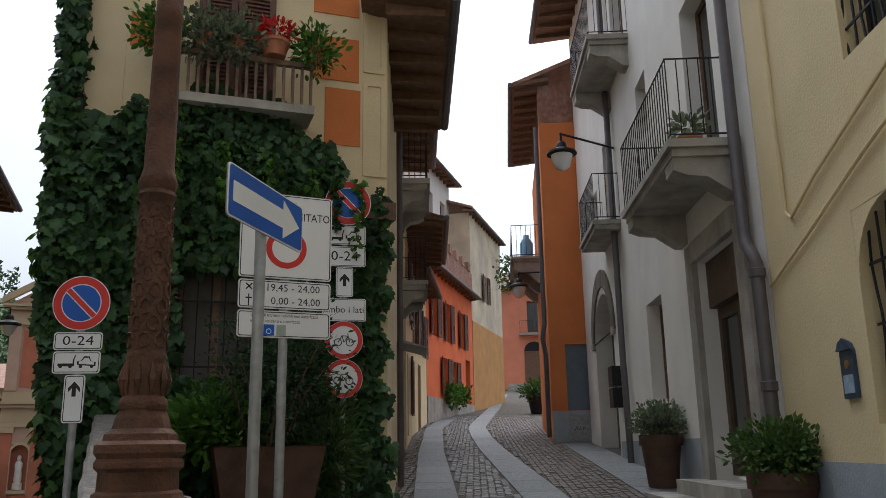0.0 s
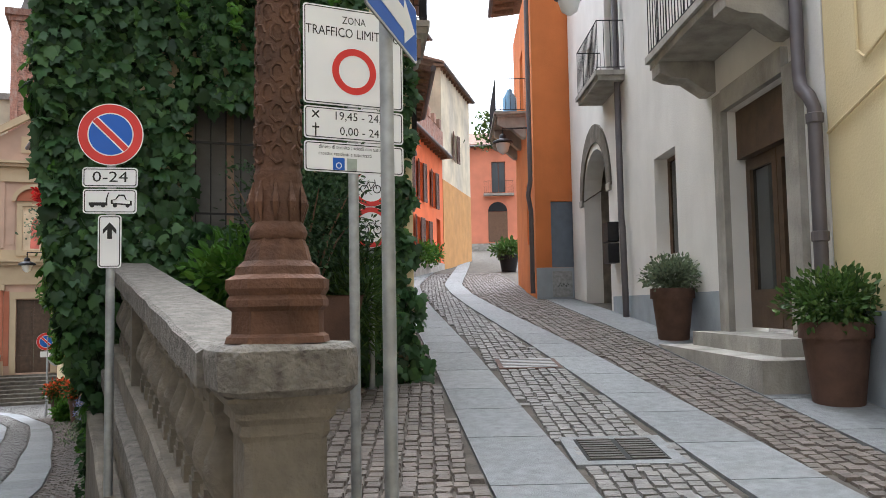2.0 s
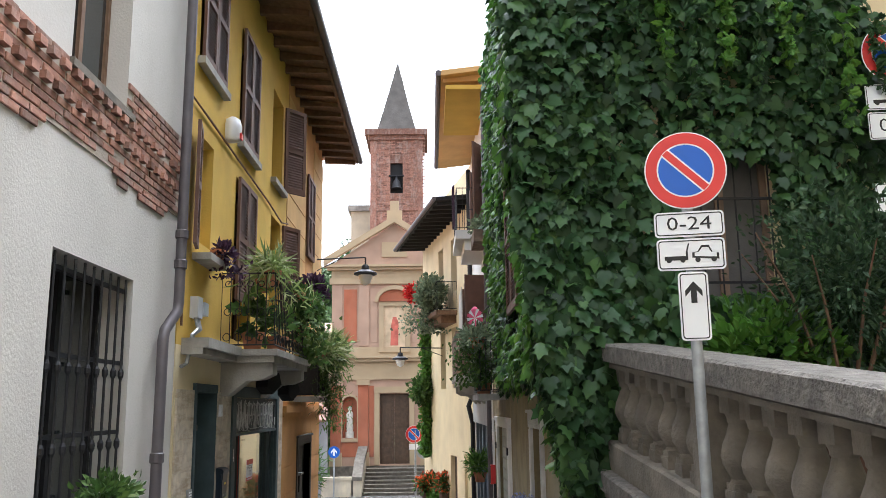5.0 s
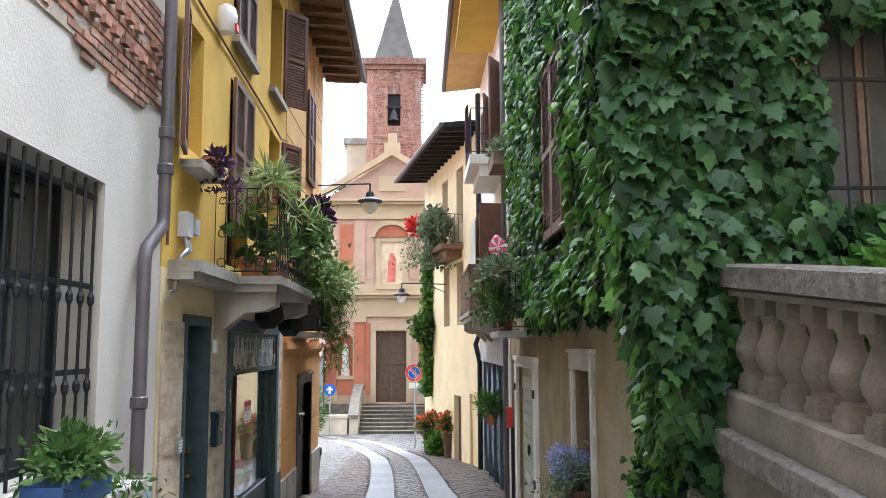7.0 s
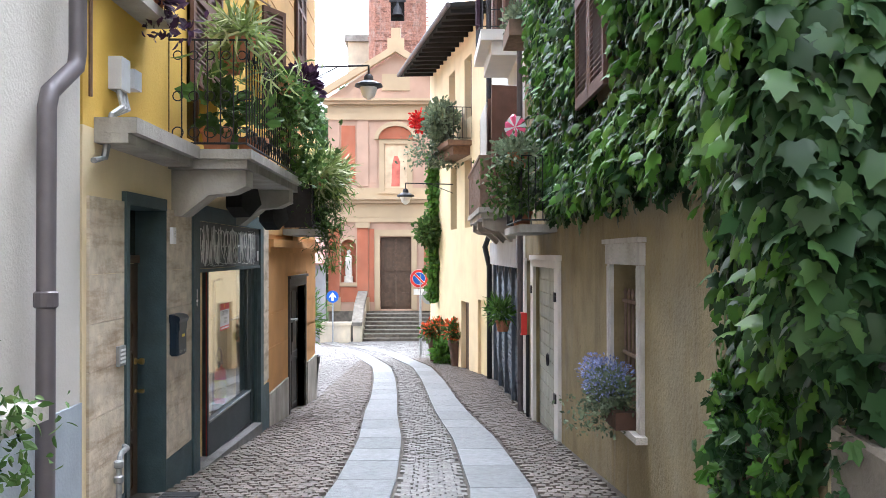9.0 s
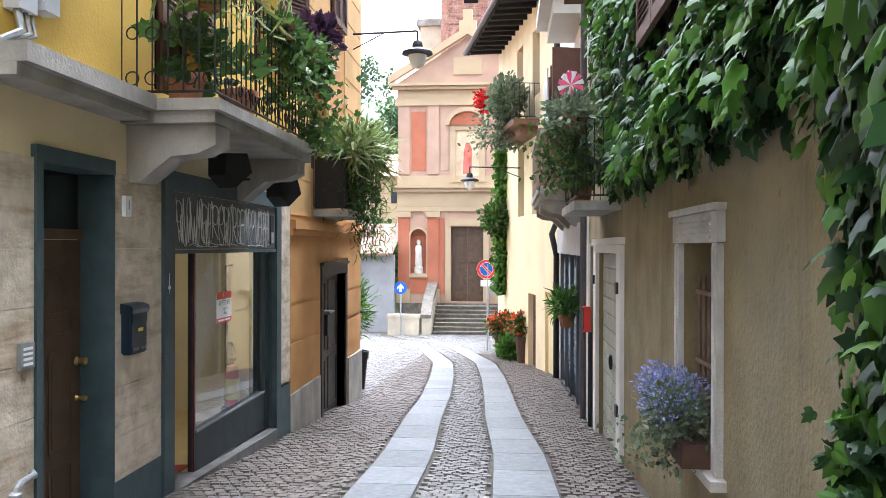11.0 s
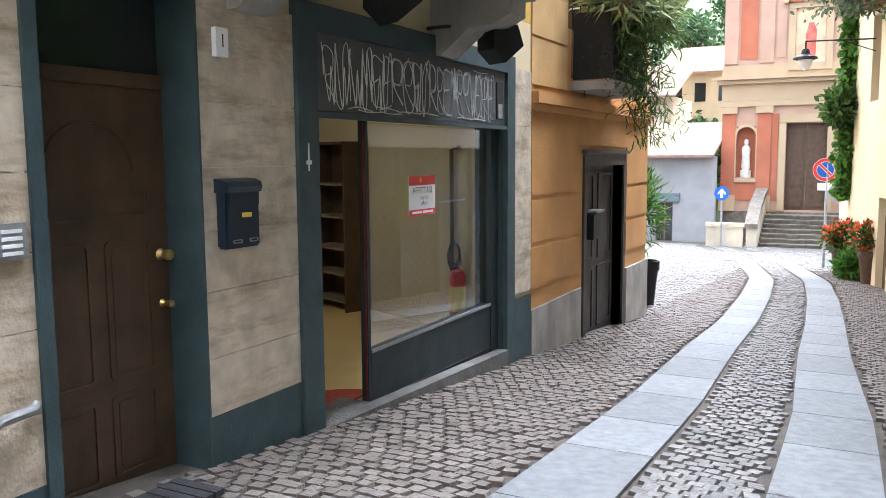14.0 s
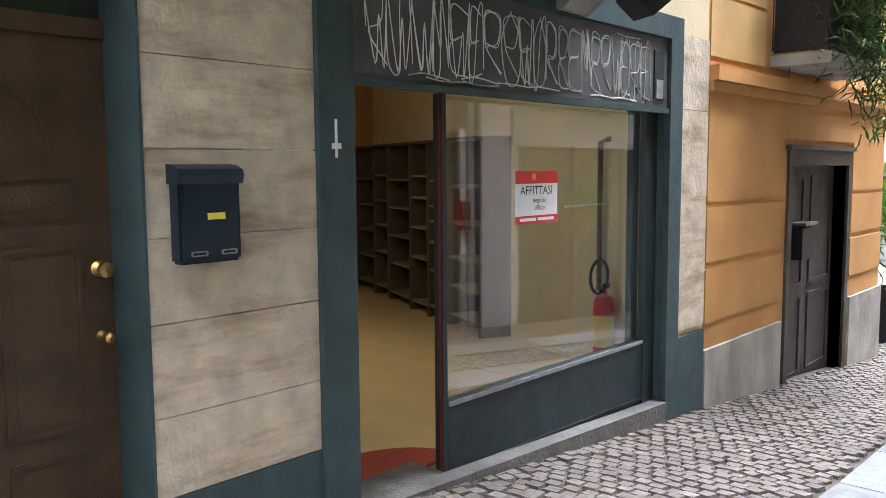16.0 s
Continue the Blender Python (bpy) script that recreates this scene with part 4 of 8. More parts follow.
def rrect(u0, u1, w0, w1, r=0.02, k=4):
    pts = []
    for cu, cw, a in ((u1 - r, w1 - r, 0), (u0 + r, w1 - r, 90), (u0 + r, w0 + r, 180), (u1 - r, w0 + r, 270)):
        pts += [(cu + r * math.cos(radians(a + 90 * i / k)), cw + r * math.sin(radians(a + 90 * i / k))) for i in range(k + 1)]
    return pts


def plate(fr, u0, u1, w0, w1, parent, name="plate", border=True):
    p = part(name, P(fr, rrect(u0, u1, w0, w1), 0.03, 0.033), M_SWHITE, parent)
    if border:
        part("border", Rg(fr, rrect(u0 + 0.008, u1 - 0.008, w0 + 0.008, w1 - 0.008, 0.015), rrect(u0 + 0.013, u1 - 0.013, w0 + 0.013, w1 - 0.013, 0.012), 0.033, 0.0345), M_SBLACK, p)
    return p


def letters(body, fr, u, w, size, parent, m=M_SBLACK, sx=1.0, v=0.0346):
    bm = text_bm(body, fr, u, w, v, size, sx)
    for q in bm.verts:
        q.co -= origin(parent)
    me = bpy.data.meshes.new("lettering")
    bm.to_mesh(me)
    bm.free()
    me.materials.append(m)
    ob = new("lettering", me)
    ob.parent = parent
    return ob


def pole(parent, x, y, z0, z1, r=0.03):
    bm = bmesh.new()
    lathe(bm, [(r, 0), (r, z1 - z0 - 0.01), (r * 0.8, z1 - z0)], (x, y, z0), 14)
    return part("pole", bm, M_STEEL, parent, "galvanised steel pole", True)


def noparking(fr, u, w, r, parent):
    d = part("disc", P(fr, circ(u, w, r, 40), 0.03, 0.034), M_SWHITE, parent)
    part("red_ring", Rg(fr, circ(u, w, r * 0.97, 40), circ(u, w, r * 0.7, 40), 0.034, 0.0355), M_SRED, d)
    part("blue_field", P(fr, circ(u, w, r * 0.66, 40), 0.034, 0.0352), M_SBLUE, d)
    c = math.sqrt(0.5)
    for k0, k1, m, vv in ((-0.13, 0.13, M_SWHITE, 0.0362), (-0.09, 0.09, M_SRED, 0.0372)):
        pts = [(u + r * (-0.68 * c + k * c), w + r * (0.68 * c + k * c)) for k in (k0, k1)] + [(u + r * (0.68 * c + k * c), w + r * (-0.68 * c + k * c)) for k in (k1, k0)]
        part("slash", P(fr, pts, 0.0345, vv), m, d)
    return d


def towtruck(fr, u, w, k, parent):
    """The tow-away pictogram."""
    a = [(-0.5, -0.08), (-0.1, -0.08), (-0.1, 0.0), (-0.05, 0.16), (-0.02, 0.17), (-0.06, 0.02), (-0.06, -0.16), (-0.5, -0.16)]
    b = [(0.02, -0.02), (0.12, 0.0), (0.2, 0.12), (0.34, 0.12), (0.4, -0.02), (0.52, -0.04), (0.52, -0.16), (0.02, -0.12)]
    part("tow_truck_mark", P(fr, [(u + x * k, w + z * k) for x, z in a], 0.033, 0.0346), M_SBLACK, parent)
    part("car_mark", Rg(fr, [(u + x * k, w + z * k) for x, z in b], [(u + (0.27 + (x - 0.27) * 0.82) * k, w + (-0.02 + (z + 0.02) * 0.7) * k) for x, z in b], 0.033, 0.0346), M_SBLACK, parent)
    for x in (-0.42, -0.16, 0.12, 0.42):
        part("wheel_mark", P(fr, circ(u + x * k, w - 0.16 * k, 0.05 * k, 12), 0.033, 0.0348), M_SBLACK, parent)


def uparrow(fr, u, w, k, parent):
    pts = [(-0.14, -0.5), (0.14, -0.5), (0.14, 0.1), (0.4, -0.2), (0.4, 0.1), (0, 0.55), (-0.4, 0.1), (-0.4, -0.2), (-0.14, 0.1)]
    part("arrow_mark", P(fr, [(u + x * k, w + z * k) for x, z in pts], 0.033, 0.0346), M_SBLACK, parent)


def facing(x, y, deg):
    """A sign's frame at a pole; deg turns its face from -y towards +x."""
    a = radians(deg)
    return Fr((x, y, 0), (math.cos(a), math.sin(a), 0), (math.sin(a), -math.cos(a), 0))


def np_sign(x, y, zc, z0, fr, r=0.197):
    t = thing("no_parking_sign", (x, y, z0), "round blue and red no-parking sign with plates on a steel pole", "road sign")
    pole(t, x, y, z0, zc + 0.12, 0.027)
    noparking(fr, 0, zc, r, t)
    p = plate(fr, -0.165, 0.165, zc - 0.335, zc - 0.21, t)
    letters("0-24", fr, 0, zc - 0.272, 0.095, p, sx=1.25)
    p = plate(fr, -0.16, 0.16, zc - 0.5, zc - 0.345, t)
    towtruck(fr, 0, zc - 0.41, 0.25, p)
    p = plate(fr, -0.07, 0.07, zc - 0.84, zc - 0.51, t)
    uparrow(fr, 0, zc - 0.61, 0.1, p)


np_sign(1.40, -1.41, 2.934, gz(1.2, -1.4), facing(1.40, -1.41, -12))

# restricted-traffic panel
FZ = facing(2.685, -2.42, 4)
ztl = thing("traffic_zone_sign", (2.66, -2.44, 0.7), "white limited-traffic zone panels on a galvanised pole", "road sign")
pole(ztl, 2.685, -2.42, gz(2.685, -2.42), 3.5)
p = plate(FZ, -0.305, 0.305, 2.975, 3.55, ztl, "main_panel")
letters("ZONA", FZ, 0.0, 3.475, 0.062, p, sx=0.8)
letters("TRAFFICO LIMITATO", FZ, 0, 3.40, 0.078, p, sx=0.8)
part("red_ring", Rg(FZ, circ(0.0, 3.18, 0.135, 40), circ(0.0, 3.18, 0.095, 40), 0.033, 0.035), M_SRED, p)
p = plate(FZ, -0.303, 0.303, 2.775, 2.962, ztl, "hours_panel")
letters("19,45 - 24,00", FZ, 0.05, 2.912, 0.068, p, sx=1.0)
letters("0,00 - 24,00", FZ, 0.07, 2.825, 0.068, p, sx=1.0)
for a in (45, -45):
    c, s = math.cos(radians(a)) * 0.028, math.sin(radians(a)) * 0.028
    part("hammer_mark", P(FZ, [(-0.235 - c - s * 0.15, 2.915 - s + c * 0.15), (-0.235 + c - s * 0.15, 2.915 + s + c * 0.15), (-0.235 + c + s * 0.15, 2.915 + s - c * 0.15), (-0.235 - c + s * 0.15, 2.915 - s - c * 0.15)], 0.033, 0.0346), M_SBLACK, p)
part("cross_mark", B(FZ, (-0.239, -0.231, 0.033, 0.0346, 2.79, 2.865), (-0.255, -0.2392, 0.033, 0.0346, 2.836, 2.845), (-0.2308, -0.215, 0.033, 0.0346, 2.836, 2.845)), M_SBLACK, p)
p = plate(FZ, -0.303, 0.303, 2.588, 2.762, ztl, "notice_panel")
letters("divieto di transito : veicoli non autorizzati", FZ, 0.0, 2.732, 0.031, p, sx=0.84)
letters("eccetto: residenti e autorizzati", FZ, -0.06, 2.694, 0.031, p, sx=0.84)
part("blue_square", B(FZ, (-0.135, -0.065, 0.033, 0.0346, 2.602, 2.672)), M_SBLUE, p)
part("wheelchair_mark", Rg(FZ, circ(-0.1, 2.628, 0.018, 14), circ(-0.1, 2.628, 0.013, 14), 0.0347, 0.0356), M_SWHITE, p)
part("grey_square", B(FZ, (-0.05, 0.01, 0.033, 0.0346, 2.602, 2.672)), mat("sign_grey_green", (0.35, 0.4, 0.35), 0.5, 0.1, 30), p)

# tilted one-way arrow
AX, AY = 2.33, -4.07
arrow = thing("one_way_arrow_sign", (AX, AY, 0.6), "tilted blue one-way sign with white arrow on a steel pole", "road sign")
pole(arrow, AX, AY, gz(AX, AY), 3.05, 0.026)
FA0 = facing(AX, AY, 56)
tl = radians(0)


class Tilt(Fr):
    def p(self, u, v, w):
        return self.o + self.du * (u * math.cos(tl) - w * math.sin(tl)) + self.dv * v + Vector((0, 0, u * math.sin(tl) + w * math.cos(tl)))


FA = Tilt(FA0.p(0.0, 0, 2.955), FA0.du, FA0.dv)
p = part("panel", P(FA, rrect(-0.37, 0.37, -0.117, 0.117, 0.02), 0.03, 0.034), M_SWHITE, arrow)
part("blue_field", P(FA, rrect(-0.363, 0.363, -0.11, 0.11, 0.018), 0.034, 0.0352), M_SBLUE, p)
part("arrow_mark", P(FA, [(-0.33, -0.045), (0.15, -0.045), (0.15, -0.095), (0.33, 0.0), (0.15, 0.095), (0.15, 0.045), (-0.33, 0.045)], 0.0352, 0.0364), M_SWHITE, p)
part("back_plate", P(FA, rrect(-0.37, 0.37, -0.117, 0.117, 0.02), 0.024, 0.0296), M_STEEL, p)

# sign group at the house corner
FN = facing(3.78, 0.72, -6)
grp = thing("no_parking_sign", (3.87, 0.86, 1.0), "no-parking sign with plates and two red-ringed bans on one pole", "road sign")
pole(grp, 3.78, 0.72, gz(3.78, 0.6), 4.72)
noparking(FN, 0.03, 4.5, 0.25, grp)
p = plate(FN, -0.225, 0.225, 4.03, 4.24, grp)
towtruck(FN, 0, 4.14, 0.34, p)
p = plate(FN, -0.225, 0.225, 3.79, 4.01, grp)
letters("0-24", FN, 0, 3.9, 0.15, p, sx=1.1)
p = plate(FN, -0.09, 0.09, 3.46, 3.78, grp)
uparrow(FN, 0, 3.64, 0.13, p)
p = plate(FN, -0.23, 0.23, 3.2, 3.44, grp)
letters("ambo i lati", FN, 0, 3.32, 0.1, p)
for zc in (3.0, 2.6):
    d = part("ban_disc", P(FN, circ(0, zc, 0.2, 36), 0.03, 0.034), M_SWHITE, grp)
    part("red_ring", Rg(FN, circ(0, zc, 0.196, 36), circ(0, zc, 0.148, 36), 0.034, 0.0355), M_SRED, d)
    for sx in (-0.062, 0.062):
        part("wheel_mark", Rg(FN, circ(sx, zc - 0.025, 0.042, 16), circ(sx, zc - 0.025, 0.033, 16), 0.034, 0.0354), M_SBLACK, d)
    bm = bmesh.new()
    for a, b in (((-0.062, -0.025), (-0.02, 0.045)), ((-0.02, 0.045), (0.045, 0.04)), ((0.045, 0.04), (0.062, -0.025)), ((-0.02, 0.045), (0.0, -0.025)), ((0.0, -0.025), (0.045, 0.04)), ((0.045, 0.04), (0.04, 0.07))):
        tube(bm, [FN.p(a[0], 0.0345, zc + a[1]), FN.p(b[0], 0.0345, zc + b[1])], 0.004, 4)
    part("frame_mark", bm, M_SBLACK, d)

# planter trough with shrub at the house corner
trough = thing("planter", (2.95, 0.3, 1.0), "large rusty steel planter on stone feet with a bushy green shrub", "planter")
part("footing", B(WORLD, (2.5, 3.4, -0.05, 0.65, gz(2.95, 0.3) - 0.1, 1.2)), M_STONE, trough, "rough stone footing")
bm = bmesh.new()
rows = []
for hx, hy, z in ((0.36, 0.3, 1.2), (0.5, 0.4, 1.92), (0.52, 0.42, 1.93), (0.49, 0.39, 1.93), (0.46, 0.37, 1.86)):
    rows.append([bm.verts.new((2.95 + a * hx, 0.3 + b * hy, z)) for a, b in ((-1, -1), (1, -1), (1, 1), (-1, 1))])
for a, b in zip(rows, rows[1:]):
    for i in range(4):
        bm.faces.new((a[i], a[(i + 1) % 4], b[(i + 1) % 4], b[i]))
bm.faces.new(rows[0])
bm.faces.new(rows[-1])
part("trough", bm, M_CORTEN, trough, "tapered rusty steel trough")
for i in range(9):
    a = i * 0.7
    bm = bmesh.new()
    q = Vector((2.95 + 0.12 * math.cos(a), 0.3 + 0.1 * math.sin(a), 1.85))
    e = q + Vector((0.5 * math.cos(a), 0.3 * math.sin(a), 0.9 + 0.1 * (i % 3)))
    tube(bm, [q, (q + e) / 2 + Vector((0, 0, 0.12)), e], [0.014, 0.01, 0.005], 5)
    part("stem", bm, M_WOOD, trough)
tuft("foliage", (3.05, 0.3, 2.55), (0.72, 0.52, 0.8), 3000, 0.058, M_SHRUB, trough, OVAL * np.array((0.7, 1, 1)), OVAL_F, 0.1, -0.1)
for i in range(22):
    a = i * 2.4
    q = Vector((3.05 + 0.5 * math.cos(a) * (0.6 + 0.4 * (i % 3) / 2), 0.3 + 0.3 * math.sin(a), 2.3 + 0.05 * i))
    drape("foliage", q, 0.28, 60, 0.055, M_SHRUB, trough, 0.1)
tuft("foliage", (2.5, 0.45, 2.15), (0.5, 0.4, 0.35), 900, 0.1, M_LEAFL, trough, shell=0.3)
tuft("foliage", (3.55, 0.4, 1.9), (0.35, 0.35, 0.6), 900, 0.12, M_FOL, trough, np.array([(0, 0, 0), (0.1, 0.4, 0.05), (0, 1, -0.1), (-0.1, 0.4, 0.05)]), [(0, 1, 2, 3)], 0.3)

# ================= shop front and door on the lane =================
front = thing("storefront", (-2.61, 7.7, -0.6), "dark framed empty shop front with open door and large pane", "shop front")
for bq in ((6.07, 6.275, 0, 0.05, -0.95, 2.12), (9.31, 9.5, 0, 0.05, -1.0, 2.12), (6.275, 9.31, 0, 0.05, 1.96, 2.12)):
    part("surround", B(FL, bq), M_TEAL, front, "dark teal-grey painted surround")
part("jamb", B(FL, (6.19, 6.275, -0.3, -0.004, -0.9, 1.96)), M_TEAL, front)
part("jamb", B(FL, (9.31, 9.41, -0.3, -0.004, -0.95, 1.96)), M_TEAL, front)
sg = part("sign_board", B(FL, (6.28, 9.305, -0.06, 0.02, 1.47, 1.955)), M_DARKSTONE, front, "dark sign board with scratched scrawl")
part("sign_trim", B(FL, (6.28, 9.305, 0.0, 0.04, 1.43, 1.466)), M_TEAL, front)
rs = random.Random(5)
def stroke(bm, pts, r=0.0038):
    """A wavering chalk line through (u, w) points."""
    q = [Vector((*p, 0)) for p in pts]
    out = []
    for i in range(len(q) - 1):
        p0, p1, p2, p3 = q[max(i - 1, 0)], q[i], q[i + 1], q[min(i + 2, len(q) - 1)]
        for k in range(5):
            t_ = k / 5
            out.append(0.5 * (2 * p1 + (p2 - p0) * t_ + (2 * p0 - 5 * p1 + 4 * p2 - p3) * t_ ** 2 + (3 * p1 - p0 - 3 * p2 + p3) * t_ ** 3))
    out.append(q[-1])
    tube(bm, [FL.p(v.x, 0.0225, v.y) for v in out], r, 4)


bm = bmesh.new()
u = 6.36
GLYPHS = (((0, 0), (0.05, 0.95), (0.5, 0.3), (0.6, 1.0), (1, 0.05)), ((0, 1), (0.05, 0.05), (0.4, 0), (0.55, 0.9), (0.9, 1), (1, 0.1)), ((0.1, 0.5), (0.1, 0.95), (0.8, 0.9), (0.7, 0.5), (0.15, 0.45), (0.9, 0.05)), ((0.9, 0.9), (0.1, 0.95), (0.05, 0.5), (0.7, 0.5), (0.05, 0.45), (0.1, 0.05), (0.95, 0.0)), ((0.5, 1), (0, 0.6), (0.2, 0), (0.8, 0.05), (1, 0.6), (0.5, 1)), ((0, 1), (0.4, 0), (0.6, 0.6), (0.75, 0), (1, 1)))
while u < 8.95:
    wd = rs.uniform(0.11, 0.19)
    for rep_ in range(2):
        g = rs.choice(GLYPHS)
        stroke(bm, [(u + wd * a + rs.uniform(-0.012, 0.012), 1.53 + 0.36 * b + rs.uniform(-0.02, 0.02)) for a, b in g])
    u += wd * 0.98
for i in range(9):
    u, w = rs.uniform(6.35, 8.6), rs.choice((1.5, 1.51, 1.92))
    stroke(bm, [(u, w), (u + 0.12, w + rs.uniform(-0.015, 0.02)), (u + 0.3, w - 0.005)])
part("scrawl", bm, mat("chalky_scratch", (0.62, 0.62, 0.6), 0.9, 0.2, 20), sg, "pale scratched illegible scrawl", kind="stuff")
part("vent", B(FL, (9.1, 9.24, 0.02, 0.03, 1.52, 1.86)), M_DARK, sg)
part("vent_flap", B(FL, (9.12, 9.22, 0.03, 0.036, 1.53, 1.66)), M_STEEL, sg)
# pane, panel, posts
part("door_post", B(FL, (6.975, 7.01, -0.12, -0.06, -0.62, 1.44)), M_TEALD, front)
part("red_edge", B(FL, (6.968, 6.973, -0.08, -0.068, -0.6, 1.43)), mat("worn_red_paint", (0.2, 0.015, 0.012), 0.6, 0.3, 12), front, "red painted door edge")
for i, (a, b) in enumerate(((7.012, 9.14),)):
    pn = part("pane", B(FL, (a, b, -0.105, -0.097, -0.2, 1.43)), M_GLASS, front, "large shop window pane")
    pn.visible_shadow = False
part("end_post", B(FL, (9.145, 9.305, -0.14, -0.05, -0.75, 1.44)), M_TEALD, front)
part("kick_panel", B(FL, (7.012, 9.14, -0.13, -0.06, -0.72, -0.216)), M_TEALD, front, "black kick panel below the pane")
part("pane_trim", B(FL, (7.012, 9.14, -0.058, -0.05, -0.235, -0.21)), M_STEEL, front)
part("sill", P(FL, [(6.1, -0.9), (9.3, -1.1), (9.3, -0.69), (6.1, -0.545)], -0.05, 0.07), M_SILL, front, "worn dark stone sill along the pavement")
part("skirting_bead", P(FL, [(7.012, -0.62), (9.14, -0.655), (9.14, -0.635), (7.012, -0.6)], -0.058, -0.045), M_BLACK, front)
part("threshold", B(FL, (6.28, 6.97, -0.3, -0.06, -0.9, -0.585)), M_SILL, front)
bm = bmesh.new()
pts = circ(6.75, 0.0, 0.52, 20, 0, 180)
a = [bm.verts.new(FL.p(u, -0.22 - w * 0.85, -0.61)) for u, w in pts]
b = [bm.verts.new(v.co + Vector((0, 0, 0.012))) for v in a]
bm.faces.new(a)
bm.faces.new(b[::-1])
for i in range(len(a)):
    bm.faces.new((a[i], a[(i + 1) % len(a)], b[(i + 1) % len(a)], b[i]))
solo("doormat", bm, mat("red_mat", (0.35, 0.06, 0.03), 0.95, 0.2, 30, 0.4, 200), "half-round red doormat on the shop floor", "doormat", FL.p(6.75, -0.3, -0.61))
# for-rent notice on the pane
FG = Fr((-2.61 - 0.0965, 0, 0), (0, 1, 0), (1, 0, 0))
notice = thing("rental_notice", FG.p(7.87, 0.0, 0.71), "red and white for-rent notice stuck on the shop pane", "notice")
p = part("paper", B(FG, (7.655, 8.09, 0.001, 0.003, 0.715, 1.03)), M_SWHITE, notice)
part("red_header", B(FG, (7.655, 8.09, 0.003, 0.0045, 0.955, 1.03), (7.655, 8.09, 0.003, 0.0045, 0.715, 0.762)), M_SRED, p)
letters("AFFITTASI", FG, 7.87, 0.912, 0.075, p, v=0.0046)
letters("negozio", FG, 7.9, 0.855, 0.045, p, v=0.0046)
letters("ufficio", FG, 7.9, 0.808, 0.045, p, v=0.0046)
part("number_line", B(FG, (7.7, 7.86, 0.0046, 0.005, 0.73, 0.748), (7.88, 8.05, 0.0046, 0.005, 0.73, 0.748)), M_SWHITE, p)
part("pane_writing", B(FG, *[(8.18 + i * 0.032, 8.192 + i * 0.032, 0.001, 0.0015, 0.795, 0.81) for i in range(16)]), M_BAND, front, "faint white writing", kind="stuff")
part("orange_mark", P(FG, circ(7.84, 0.997, 0.022, 14), 0.0046, 0.005), mat("sign_orange", (0.8, 0.3, 0.03), 0.5, 0.05), p)

# travertine cladding in courses, each block a piece of the shop wall
clad = thing("travertine_cladding", (-2.61, 5.7, -0.5), "stained travertine slabs cladding the shop wall", "cladding")
for u0, u1 in ((5.27, 6.068), (9.502, 10.0), (3.62, 4.275)):
    for w0, w1 in ((-0.2, 0.113), (0.117, 0.473), (0.477, 0.798), (0.802, 1.13), (1.134, 1.473), (1.477, 2.02)):
        um = [u0, u1]
        for a, b in zip(um, um[1:]):
            part("slab", B(FL, (a + 0.002, b - 0.002, 0.002, 0.022 + 0.002 * rs.random(), w0, w1)), M_TRAV, clad)
for bq in ((5.27, 6.068, 0.002, 0.028, -1.0, -0.204), (9.502, 10.0, 0.002, 0.028, -1.2, -0.25), (3.62, 4.275, 0.002, 0.028, -0.8, -0.204)):
    part("base", B(FL, bq), M_TEAL, clad, "dark teal painted base")

# brown front door
door = thing("door", (-2.8, 4.7, -0.55), "panelled dark brown wooden front door in a teal frame", "door")
part("frame", B(FL, (4.275, 4.345, -0.25, 0.04, -0.6, 2.1), (5.255, 5.268, -0.25, 0.03, -0.75, 2.1), (4.345, 5.255, -0.25, 0.04, 2.0, 2.1)), M_TEAL, door, "chipped teal painted door frame")
FD = Fr((-2.83, 0, 0), (0, 1, 0), (1, 0, 0))
leaf = part("leaf", B(FD, (4.347, 5.253, -0.04, 0, -0.52, 1.535)), M_BROWNDOOR, door)
bm = bmesh.new()
for u0, u1, w0, w1 in ((4.42, 4.75, -0.42, 0.0), (4.84, 5.13, -0.42, 0.0), (4.42, 4.75, 0.08, 0.78), (4.84, 5.13, 0.08, 0.78), (4.42, 5.13, 0.88, 1.04)):
    ring(bm, FD, rrect(u0, u1, w0, w1, 0.03), rrect(u0 + 0.018, u1 - 0.018, w0 + 0.018, w1 - 0.018, 0.02), 0.0, 0.009)
    prism(bm, FD, rrect(u0 + 0.04, u1 - 0.04, w0 + 0.04, w1 - 0.04, 0.02), 0.0, 0.005)
part("panel_mould", bm, M_BROWNDOOR, leaf)
bm = bmesh.new()
tube(bm, [FD.p(4.78 + 0.26 * math.cos(radians(a)), 0.004, 1.12 + 0.24 * math.sin(radians(a))) for a in range(0, 181, 12)], 0.008, 6)
part("arch_mould", bm, M_BROWNDOOR, leaf)
M_BRASS = mat("brass", (0.6, 0.42, 0.15), 0.3, 0.1, 10, 0.0, metal=1.0)
for w, r in ((0.68, 0.029), (0.42, 0.02)):
    bm = bmesh.new()
    tube(bm, [FD.p(5.2, 0.0, w), FD.p(5.2, 0.02, w), FD.p(5.2, 0.045, w), FD.p(5.2, 0.07, w), FD.p(5.2, 0.08, w)], [r * 1.1, r * 0.5, r, r, r * 0.4], 14)
    part("door_knob" if r > 0.03 else "keyhole", bm, M_BRASS, leaf, "brass knob")
part("transom_bar", B(FD, (4.347, 5.253, -0.05, 0.02, 1.54, 1.61)), M_BROWNDOOR, door)
part("transom_pane", B(FD, (4.347, 5.253, -0.03, -0.02, 1.61, 2.0)), M_PANE, door)
